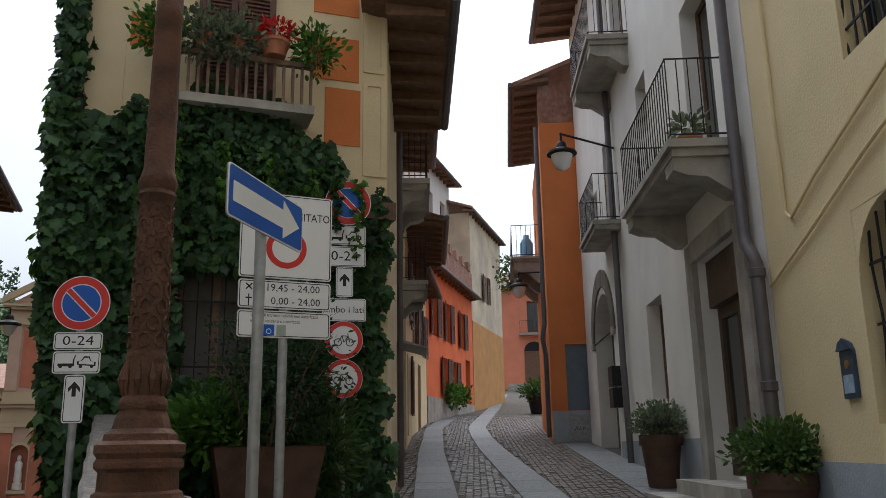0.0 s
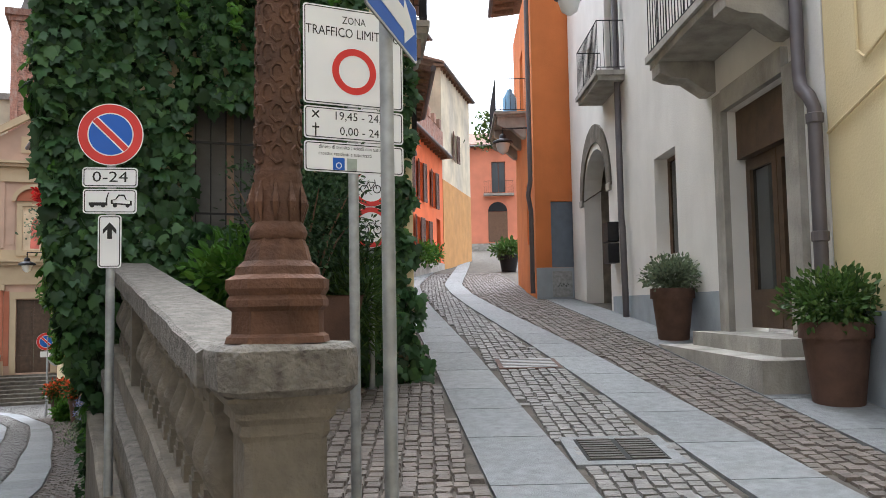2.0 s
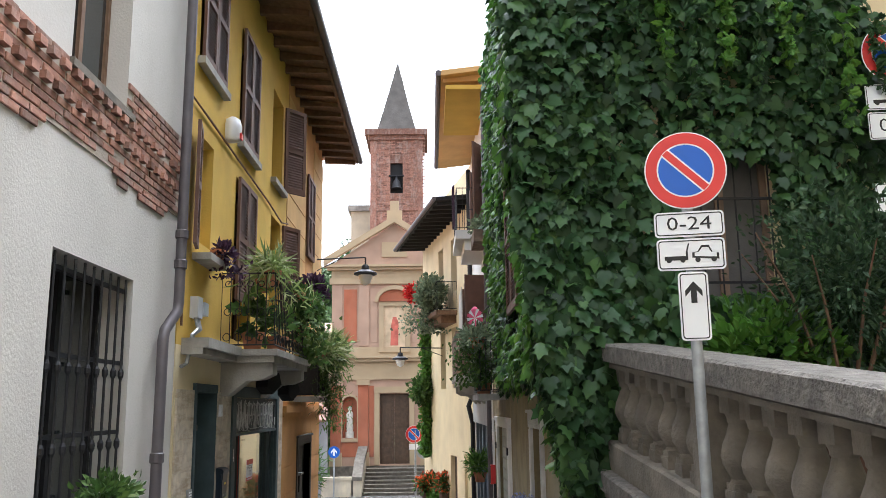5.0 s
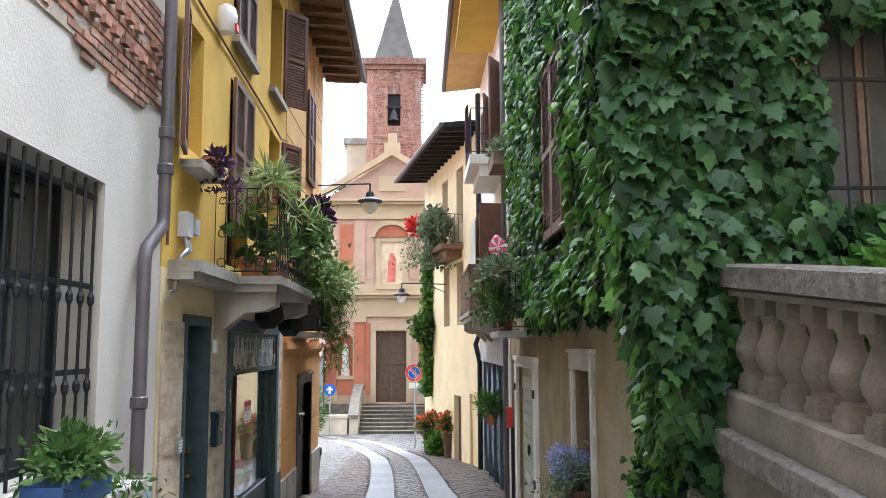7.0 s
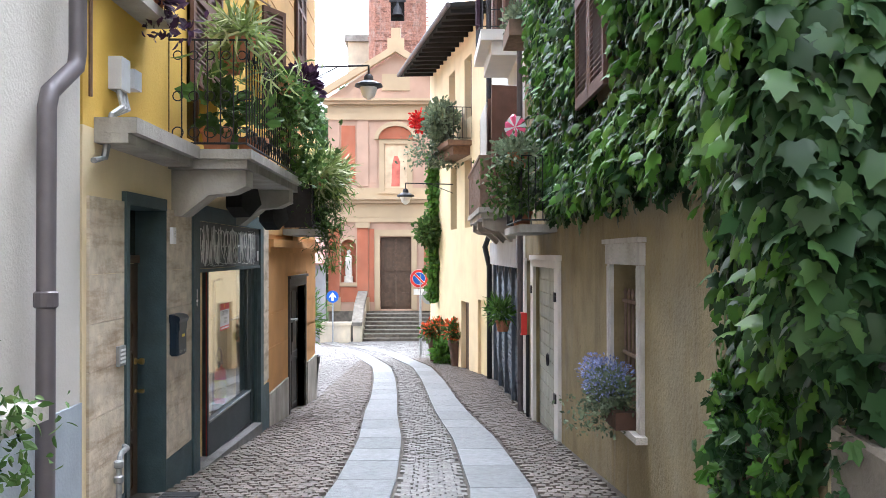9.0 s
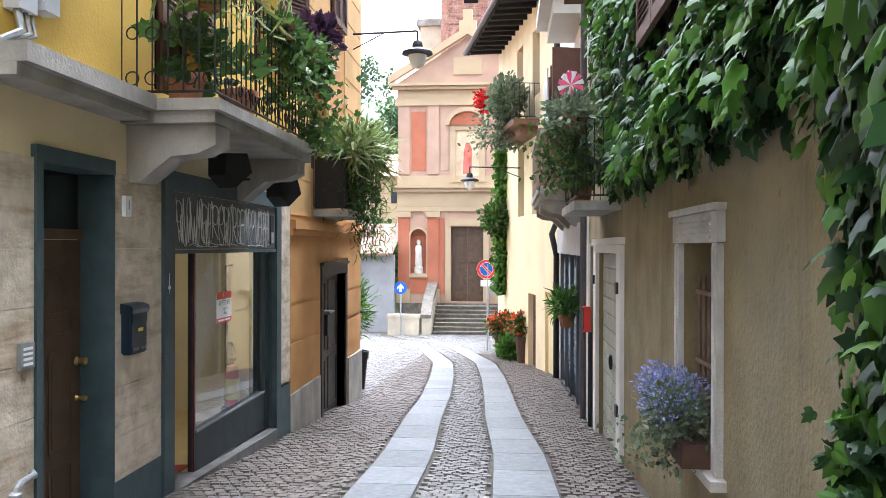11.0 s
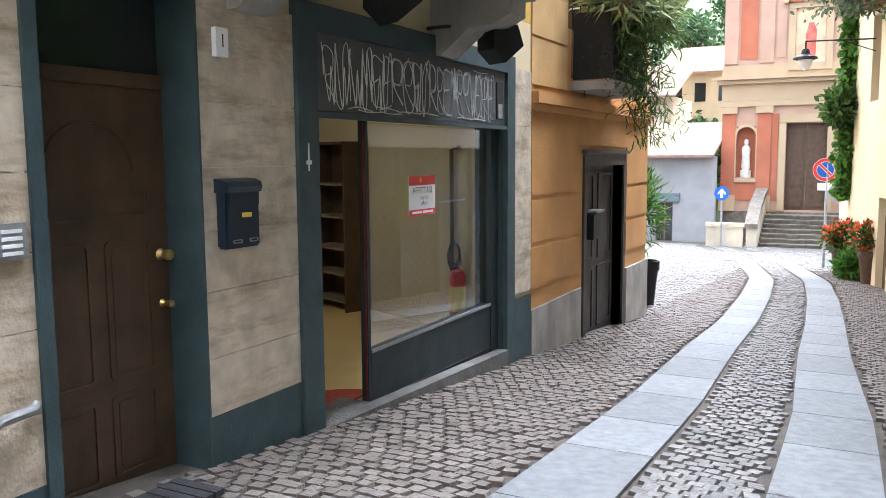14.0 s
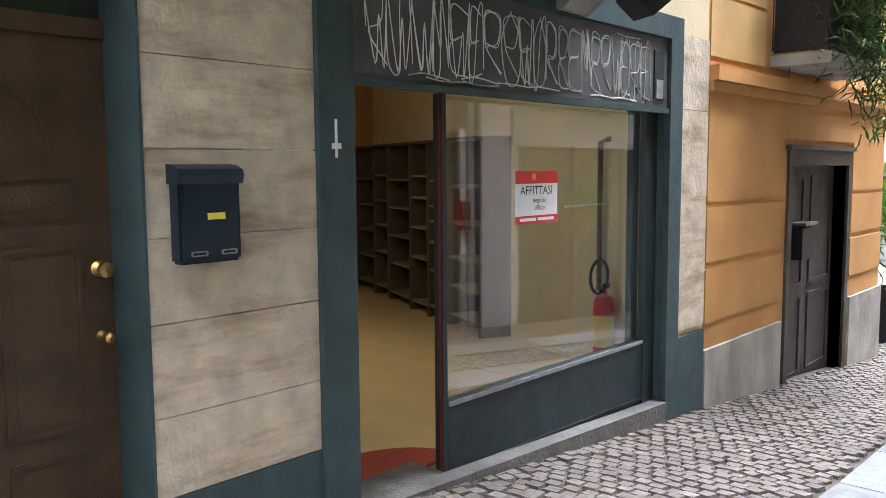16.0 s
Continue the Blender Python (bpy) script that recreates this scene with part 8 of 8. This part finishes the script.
# ================= hill street, left side and far end =================
def facade(name, a, b, z0, z1, m, holes, label, eave_out=0.6, deep=5, sh=True, rf=True):
    a, b = Vector((*a, 0)), Vector((*b, 0))
    du = (b - a).normalized()
    f = Fr(a, du, (du.y, -du.x, 0))
    ln = (b - a).length
    t = thing(name, f.p(ln / 2, 0, z0), label, "house")
    part("wall", wall_bm(f, 0, ln, z0 - 2.5, z1, holes, 0.35), m, t)
    part("return_wall", B(f, (0, 0.35, -deep, -0.353, z0 - 2.5, z1)), m, t)
    for h in holes:
        window(f, *h, t, 0.18, M_SHUTTER, 1)
        if sh and h[3] - h[2] < 2:
            w2 = (h[1] - h[0]) / 2
            shutter(f, h[0], -w2, h[2], h[3], t, 8)
            shutter(f, h[1], w2, h[2], h[3], t, 8)
    eave(f, -0.2, ln + 0.2, z1, eave_out, t)
    if rf:
        roof(f, -0.2, ln + 0.2, z1 + 0.2, deep, t, eave_out, 0.35)
    return t, f


hh1 = thing("balcony_house", FH.p(7.3, 0, 1.5), "tall cream townhouse with two iron balconies on the hill street", "house")
HH_HOLES = [(5.2, 6.3, 6.6, 8.7), (8.6, 9.6, 5.4, 7.4), (4.4, 5.4, 1.4, 3.6), (6.4, 7.1, 2.6, 4.2), (8.2, 9.3, 1.6, 3.8)]
part("wall", wall_bm(FH, 3.6, 11.0, 0.2, 9.0, HH_HOLES, 0.35), M_CREAM, hh1)
for h in HH_HOLES:
    window(FH, *h, hh1, 0.2, M_SHUTTER, 1)
eave(FH, 3.6, 11.1, 9.0, 0.75, hh1, m=M_WOOD)
part("awning", P(Fr(FH.p(8.0, 0, 0), FH.dv, FH.du), [(0, 4.05), (0.55, 3.9), (0.55, 3.94), (0, 4.1)], 0, 1.5), M_STEEL, hh1, "small sheet-metal awning")
for u0, u1, w in ((4.9, 6.8, 6.6), (8.2, 10.2, 5.4)):
    b_ = thing("balcony", FH.p((u0 + u1) / 2, 0.3, w - 0.15), "stone balcony with iron rail over the hill street", "balcony")
    balcony_slab(FH, u0, u1, 0.6, w, b_, thick=0.2)
    for u in (u0 + 0.15, u1 - 0.4):
        corbel(FH, u, 0.25, 0.5, w - 0.202, 0.35, b_)
    railing(FH, u0 + 0.04, u1 - 0.04, 0.55, w, 0.95, b_, 0.12)
downpipe([FH.p(3.45, 0.08, 8.6), FH.p(3.45, 0.08, 1.3)], 0.05, "dark downpipe between two hill street houses")
h1, f1 = facade("cream_house", (7.75, 11.6), (9.3, 16.2), 2.0, 7.6, M_CREAM, [(1.0, 1.9, 5.3, 6.9), (3.0, 3.9, 5.3, 6.9), (1.0, 2.0, 2.2, 4.3), (3.2, 3.9, 2.8, 4.4)], "cream plastered house with dark eaves and balcony", 1.0)
h2, f2_ = facade("yellow_terrace_house", (9.32, 16.25), (11.4, 21.1), 2.4, 7.4, M_PALE, [(1.0, 1.9, 5.0, 6.5), (3.4, 4.3, 5.0, 6.5), (2.0, 3.0, 2.4, 4.6)], "pale yellow terraced house", 0.5)
h3, f3 = facade("red_house", (11.43, 21.15), (15.95, 27.99), 2.9, 8.7, M_RED, [(0.8, 1.6, 6.1, 7.7), (3.0, 3.8, 6.1, 7.7), (5.6, 6.4, 6.1, 7.7), (2.4, 3.2, 3.9, 5.4), (4.0, 4.8, 3.9, 5.4), (6.6, 7.5, 3.4, 5.7)], "vermilion plastered house with brown shutters and window boxes", 0.35, 5, True, False)
part("parapet", B(f3, (0, 8.2, -0.3, 0.05, 8.95, 9.9)), M_BRICK, h3, "brick parapet with openings")
for i in range(7):
    part("merlon", B(f3, (i * 1.2, i * 1.2 + 0.4, -0.3, 0.1, 9.9, 10.3)), M_TILE, h3)
part("stone_base", B(f3, (0, 8.2, 0.001, 0.04, 0.5, 3.75)), M_CONC, h3)
for u in (2.8, 4.4):
    tuft("flower_box", f3.p(u, 0.2, 3.95), (0.5, 0.5, 0.45), 500, 0.16, M_LEAFL, h3, shell=0.2)
wth, f4 = facade("weathered_house", (15.97, 28.05), (20.05, 33.85), 3.7, 13.0, M_WEATHER, [(1.2, 2.1, 4.6, 6.6), (2.6, 3.4, 9.0, 10.4)], "tall house with flaking weathered plaster", 0.2)
part("ochre_lower", B(f4, (0, 7.0, 0.001, 0.03, 1.5, 7.7)), M_OCHRE, wth)
ATTIC_A, ATTIC_B, ATTIC_Z = (12.21, 24.63), (15.24, 28.88), 14.5
dm, f5 = facade("attic_house", ATTIC_A, ATTIC_B, 9.0, ATTIC_Z, M_WHITE, [(1.6, 2.4, ATTIC_Z - 3.2, ATTIC_Z - 1.2), (3.6, 4.4, ATTIC_Z - 3.2, ATTIC_Z - 1.2)], "white attic storey behind the terrace", 0.5)
ep, f6 = facade("salmon_house", (25.0, 48.1), (32.5, 44.4), 6.1, 13.4, M_PINK, [(3.0, 4.0, 10.0, 12.3)], "salmon pink house with arched brown door closing the street", 0.5)
part("door", B(f6, (2.7, 4.1, 0.001, 0.06, 6.4, 8.6)), M_WOOD, ep, "arched brown wooden door")
part("door_arch", P(f6, circ(3.4, 8.62, 0.7, 14, 0, 180), 0.001, 0.06), M_BLACK, ep)
bal6 = part("balcony_slab", B(f6, (2.4, 4.6, 0, 0.6, 9.75, 9.9)), M_CONC, ep)
railing(f6, 2.45, 4.55, 0.55, 9.9, 0.9, ep, 0.15)
part("chimney", B(f6, (3.0, 4.2, -2.5, -1.5, 14, 16)), M_BRICK, ep)
est = thing("street_steps", f6.p(3.5, 1.5, 5.9), "stone steps before the salmon house", "steps")
for i in range(4):
    part("step", B(f6, (1.5, 6.0, 0.3, 2.2 - i * 0.4, 4.8, 5.75 + i * 0.16)), M_CONC, est)
bpx, bpy_ = 17.3, 24.1
t = flowerpot("tall_planter", (bpx, bpy_, gz(bpx, bpy_)), 0.42, 0.7, "black planter with a green bush by the orange house", "planter", M_BLACK)
tuft("foliage", (bpx, bpy_, gz(bpx, bpy_) + 0.95), (0.75, 0.75, 0.42), 900, 0.16, M_FOL, t, shell=0.25)
# plain fronts that close the street behind the walker
bkh = thing("back_house", (0, -16, 0.3), "plain plastered houses closing the square behind", "house")
part("wall", B(WORLD, (-12, 14, -17, -16.5, -0.5, 8.5)), M_CREAM, bkh)
# front upper storey of the ivy house: painted panels, balcony box
for u0, u1, w0, w1 in ((3.45, 4.0, 6.1, 6.65), (3.6, 4.02, 5.3, 6.0), (3.45, 4.0, 6.95, 7.5), (1.45, 1.9, 6.2, 6.6), (1.5, 2.0, 7.0, 7.5)):
    part("painted_panel", B(FI, (u0, u1, 0.001, 0.014, w0, w1)), M_ORANGE, ivy_house, "faded orange painted panel")
for w0, w1 in ((4.95, 6.15), (6.25, 7.5), (7.6, 8.9)):
    part("quoin_panel", Rg(FI, rrect(4.05, 4.33, w0, w1, 0.02), rrect(4.11, 4.27, w0 + 0.07, w1 - 0.07, 0.02), 0.001, 0.018), M_CREAM, ivy_house)
part("corner_beam", B(FI, (3.9, 4.42, 0.0, 0.12, 4.42, 4.62)), M_WOOD, ivy_house, "dark timber beam under the corner")
shutter(FI, 2.15, 0.42, 5.65, 7.4, ivy_house)
shutter(FI, 3.0, -0.42, 5.65, 7.4, ivy_house)
bb_ = thing("balcony", FI.p(2.6, 0.2, 5.5), "small balcony box overflowing with flowers and herbs", "balcony")
part("slab", B(FI, (1.8, 3.4, 0, 0.45, 5.45, 5.55)), M_CONC, bb_)
for i in range(16):
    a = 1.85 + i * 0.1
    part("baluster", B(FI, (a, a + 0.03, 0.38, 0.41, 5.55, 6.0)), M_GREYWOOD, bb_)
part("hand_rail", B(FI, (1.8, 3.4, 0.36, 0.43, 6.004, 6.06)), M_GREYWOOD, bb_)
for i, (u, m) in enumerate(((1.75, M_LEAFL), (2.2, M_FOLG), (2.55, M_FOLG), (3.4, M_LEAFL))):
    t = flowerpot("potted_plant", FI.p(u, 0.46, 6.06), 0.1, 0.16, "potted herb hanging on the flower balcony")
    tuft("foliage", FI.p(u, 0.5, 6.2), (0.3, 0.25, 0.3), 420, 0.08, m, t, shell=0.2)
t = flowerpot("geranium", FI.p(2.95, 0.46, 6.06), 0.16, 0.18, "red geranium in a terracotta balcony trough")
tuft("flowers", FI.p(2.95, 0.48, 6.36), (0.25, 0.2, 0.16), 260, 0.06, M_REDFL, t, shell=0.3)
# barred window inside the ivy
wg = thing("window_grille", FI.p(2.5, 0, 2.6), "thin iron bars before the grey ivy-framed window", "grille")
for i in range(6):
    bm = bmesh.new()
    tube(bm, [FI.p(2.16 + i * 0.14, 0.02, 2.55), FI.p(2.16 + i * 0.14, 0.02, 3.85)], 0.007, 6)
    part("bar", bm, M_BLACK, wg)
for w in (2.72, 3.4):
    part("cross_bar", B(FI, (2.1, 2.9, 0.01, 0.03, w, w + 0.02)), M_BLACK, wg)

sd, fsd = facade("side_house", (-3.5, 16.7), (-6.6, 27.0), -1.6, 6.5, M_WEATHER, [(1.5, 2.4, 2.0, 3.6), (5.0, 5.9, 2.0, 3.6)], "pale house front set back past the corner", 0.4)
t = flowerpot("square_planter", (-2.95, 16.5, gz(-2.95, 16.5)), 0.26, 0.8, "black planter with a bushy plant past the corner", "planter", M_BLACK)
tuft("foliage", (-3.0, 16.6, gz(-2.95, 16.5) + 1.7), (0.35, 0.35, 0.75), 500, 0.24, M_LEAFL, t, BLADE, BLADE_F, 0.2)

# ================= paving =================
road = thing("road", (0, 5, -0.4), "cobbled street with two lines of grey granite slabs", "road")
road["kind"] = "structure"


def lane_strips(y):
    """Edges of the two slab lines of the lane."""
    ys = [-9, -5, 0, 5.2, 8.5, 12, 15.7, 19.2, 23.3, 30.3, 38]
    c = np.interp(y, ys, [-1.6, -1.0, -0.5, -0.22, -0.26, -0.45, -0.58, -0.75, -1.05, -2.35, -5.0])
    return c - 0.9, c - 0.34, c + 0.32, c + 0.88


def hill_strips(s):
    c = np.interp(s, [-14, -6, -2.5, 2.6, 11.5, 20, 34, 55], [-1.6, -2.1, -2.4, -2.72, -3.25, -3.6, -2.6, -1.2])
    return c - 1.0, c - 0.42, c + 0.42, c + 1.0


def slab(corners, name="paving_slab"):
    """A granite slab through four ground points, slightly proud."""
    bm = bmesh.new()
    top = [bm.verts.new((x, y, gz(x, y) + 0.016)) for x, y in corners]
    low = [bm.verts.new((x, y, gz(x, y) - 0.04)) for x, y in corners]
    bm.faces.new(top)
    for i in range(4):
        j = (i + 1) % 4
        bm.faces.new((top[i], low[i], low[j], top[j]))
    part(name, bm, M_SLAB, road)


sl = random.Random(2)
for which in (0, 2):
    y = -5.5
    while y < 34:
        ln = sl.uniform(0.8, 1.35)
        e0, e1 = lane_strips(y + 0.006), lane_strips(y + ln - 0.006)
        slab([(e0[which] + 0.005, y + 0.006), (e0[which + 1] - 0.005, y + 0.006), (e1[which + 1] - 0.005, y + ln - 0.006), (e1[which] + 0.005, y + ln - 0.006)])
        y += ln


def hp(s, n):
    q = FRW.o + SD * s + SN * n
    return q.x, q.y


for which in (0, 2):
    s = -6.0
    while s < 44:
        ln = sl.uniform(0.8, 1.4)
        e0, e1 = hill_strips(s + 0.006), hill_strips(s + ln - 0.006)
        slab([hp(s + 0.006, e0[which]), hp(s + 0.006, e0[which + 1]), hp(s + ln - 0.006, e1[which + 1]), hp(s + ln - 0.006, e1[which])])
        s += ln
s = -8.0
while s < 13:
    ln = sl.uniform(0.9, 1.5)
    slab([hp(s + 0.006, -0.76), hp(s + 0.006, -0.02), hp(s + ln - 0.006, -0.02), hp(s + ln - 0.006, -0.76)])
    s += ln


def cobbles(name, X, Y, yaw, size, material, parent, kind="stuff"):
    """Low hewn stones with a narrower top, each its own island."""
    n = len(X)
    r = np.random.default_rng(len(name) + n)
    sx, sy = size * (0.41 + 0.085 * r.random(n)), size * (0.41 + 0.085 * r.random(n))
    Z = ground_z(X, Y)
    h = 0.007 + 0.011 * r.random(n)
    yaw = yaw + r.normal(0, 0.09, n)
    c, s_ = np.cos(yaw), np.sin(yaw)
    V = np.zeros((n, 8, 3))
    for i, (a, b) in enumerate(((-1, -1), (1, -1), (1, 1), (-1, 1))):
        for lv, k, dz in ((0, 1.0, -0.02), (4, 0.88, 1.0)):
            dx, dy = a * sx * k * (1 + 0.1 * (r.random(n) - 0.5)), b * sy * k * (1 + 0.1 * (r.random(n) - 0.5))
            x, y = X + dx * c - dy * s_, Y + dx * s_ + dy * c
            V[:, lv + i, 0], V[:, lv + i, 1] = x, y
            V[:, lv + i, 2] = ground_z(x, y) + (h if lv else -0.02)
    fs = ((4, 5, 6, 7), (0, 1, 5, 4), (1, 2, 6, 5), (2, 3, 7, 6), (3, 0, 4, 7))
    F = [tuple(int(j) + 8 * i for j in f) for i in range(n) for f in fs]
    ob = new(name, mesh_np(name, V.reshape(-1, 3) - np.array(origin(parent)), F, material))
    ob.parent = parent
    return tagged(ob, kind=kind)


def grid(x0, x1, y0, y1, size, wave):
    """Stone centres in arcs."""
    us, vs = np.arange(x0, x1, size), np.arange(y0, y1, size)
    U, Vv = np.meshgrid(us, vs)
    U = U + (np.arange(len(vs)) % 2)[:, None] * size * 0.5
    off = wave * np.abs(np.sin(U * 2.6)) ** 1.0
    j = np.random.default_rng(5)
    return (U + j.normal(0, size * 0.07, U.shape)).ravel(), (Vv + off + j.normal(0, size * 0.05, U.shape)).ravel(), (np.cos(U * 2.6) * np.sign(np.sin(U * 2.6)) * wave * 2.2).ravel()


# lane stones
CX, CY, CA = grid(-2.62, 1.45, -4.4, 27, 0.098, 0.07)
e = lane_strips(CY)
mid_ = (CX > e[1] + 0.05) & (CX < e[2] - 0.05)
side_ = (CX < e[0] - 0.05) | (CX > e[3] + 0.05)
right_edge = np.interp(CY, [-4.4, 1, 15.3, 19.4, 27.2], [1.44, 1.3, 1.42, 1.42, 0.0])
ok = (CX > -2.6) & (CX < right_edge)
near = mid_ & ok & (CY > 4.2) & (CY < 6.6)
pick = np.flatnonzero(near)[:290]
sel = np.zeros(len(CX), bool)
sel[pick] = True
cobbles("cobblestones", CX[mid_ & ok & ~sel], CY[mid_ & ok & ~sel], CA[mid_ & ok & ~sel], 0.098, M_COB, road)
cobbles("cobblestones", CX[side_ & ok], CY[side_ & ok], CA[side_ & ok], 0.098, M_COBR, road)
bm = bmesh.new()
a = [bm.verts.new(p) for p in ((-0.047, -0.047, -0.02), (0.047, -0.047, -0.02), (0.047, 0.047, -0.02), (-0.047, 0.047, -0.02))]
b = [bm.verts.new(p) for p in ((-0.041, -0.041, 0.011), (0.041, -0.041, 0.013), (0.04, 0.041, 0.012), (-0.041, 0.04, 0.01))]
bm.faces.new(b)
for i in range(4):
    bm.faces.new((a[i], a[(i + 1) % 4], b[(i + 1) % 4], b[i]))
cob_me = finish("cobblestone", bm, M_COB)
for i in pick:
    o = new("cobblestone", cob_me)
    o.parent = road
    o.location = Vector((CX[i], CY[i], gz(CX[i], CY[i]))) - origin(road)
    o.rotation_euler = (-0.09, 0, CA[i] + 1.5708 * (i % 4))
# far end of the lane and square before the church
QX, QY, QA = grid(-9, 1.6, 27, 39.6, 0.13, 0.16)
e = lane_strips(QY)
m_ = (QX < e[0]) | ((QX > e[1]) & (QX < e[2])) | (QX > e[3])
cobbles("far_cobblestones", QX[m_], QY[m_], QA[m_], 0.13, M_COB, road)
QX, QY, QA = grid(-6.4, -2.62, 15.2, 27, 0.11, 0.07)
m_ = QX > np.interp(QY, [15.2, 16.7, 27.0], [-2.9, -3.45, -6.5])
cobbles("side_cobblestones", QX[m_], QY[m_], QA[m_], 0.11, M_COB, road)
# hill street stones
HS, HN, HA = grid(-6.5, 26, -6.6, 0.0, 0.105, 0.0)
h = hill_strips(HS)
hx, hy = FRW.o.x + SD.x * HS + SN.x * HN, FRW.o.y + SD.y * HS + SN.y * HN
yaw = math.atan2(SD.y, SD.x)
house_n = np.interp(HS, [-8, -0.2, 0.9, 8, 14, 24], [-7, -6.2, -3.95, -4.6, -4.9, -5.6])
out = (hx > bal_x(np.minimum(hy, 1.0)) + 0.36) | (hy < -4.4)
ok = (HN > house_n) & out & (hy > -9) & (HN < -0.8)
mid_ = (HN > h[1] + 0.05) & (HN < h[2] - 0.05) & ok
side_ = ((HN < h[0] - 0.05) | (HN > h[3] + 0.05)) & ok & ((hx > 1.75) | (hy < -4.4)) & (hx > 0.6)
cobbles("cobblestones", hx[mid_], hy[mid_], HA[mid_] + yaw, 0.105, M_COB, road)
cobbles("cobblestones", hx[side_], hy[side_], HA[side_] + yaw, 0.105, M_COBR, road)
# square in front of the fork
SX, SY, SA = grid(-2.6, 1.0, -10, -4.4, 0.105, 0.12)
e = lane_strips(SY)
m_ = ((SX < e[0]) | ((SX > e[1]) & (SX < e[2])) | (SX > e[3])) | (SY < -5.6)
cobbles("cobblestones", SX[m_], SY[m_], SA[m_], 0.105, M_COBR, road)

# drain grate and manhole lid
gx_, gy_ = 4.6, -2.2
grate = thing("drain_grate", (gx_, gy_, gz(gx_, gy_)), "cast-iron drain grate in a stone frame", "drain")
FGt = Fr((gx_, gy_, 0), SD, -SN)


def flat(fr, u0, u1, v0, v1, up):
    bm = bmesh.new()
    c = [fr.p(u, v, 0) for u, v in ((u0, v0), (u1, v0), (u1, v1), (u0, v1))]
    t_ = [bm.verts.new((q.x, q.y, gz(q.x, q.y) + up)) for q in c]
    l_ = [bm.verts.new((q.x, q.y, gz(q.x, q.y) - 0.03)) for q in c]
    bm.faces.new(t_)
    for i in range(4):
        bm.faces.new((t_[i], t_[(i + 1) % 4], l_[(i + 1) % 4], l_[i]))
    return bm


part("frame", flat(FGt, -0.36, 0.36, -0.36, 0.36, 0.017), M_SLAB, grate)
part("pan", flat(FGt, -0.27, 0.27, -0.27, 0.27, 0.02), M_DARK, grate)
for i in range(9):
    for a_, b_2 in ((-0.25, -0.02), (0.02, 0.25)):
        part("grate_bar", flat(FGt, -0.26 + i * 0.06, -0.225 + i * 0.06, a_, b_2, 0.028), M_OLDIRON, grate)
mh = thing("manhole_lid", (5.9, 1.5, gz(5.9, 1.5)), "round-patterned iron manhole lid set in cobbles", "manhole")
FM = Fr((5.85, 1.4, 0), SD, -SN)
part("lid", flat(FM, -0.35, 0.35, -0.35, 0.35, 0.02), M_CORTEN, mh)
for i in range(6):
    part("rib", flat(FM, -0.3 + i * 0.11, -0.25 + i * 0.11, -0.3, 0.3, 0.026), M_STEEL, mh)
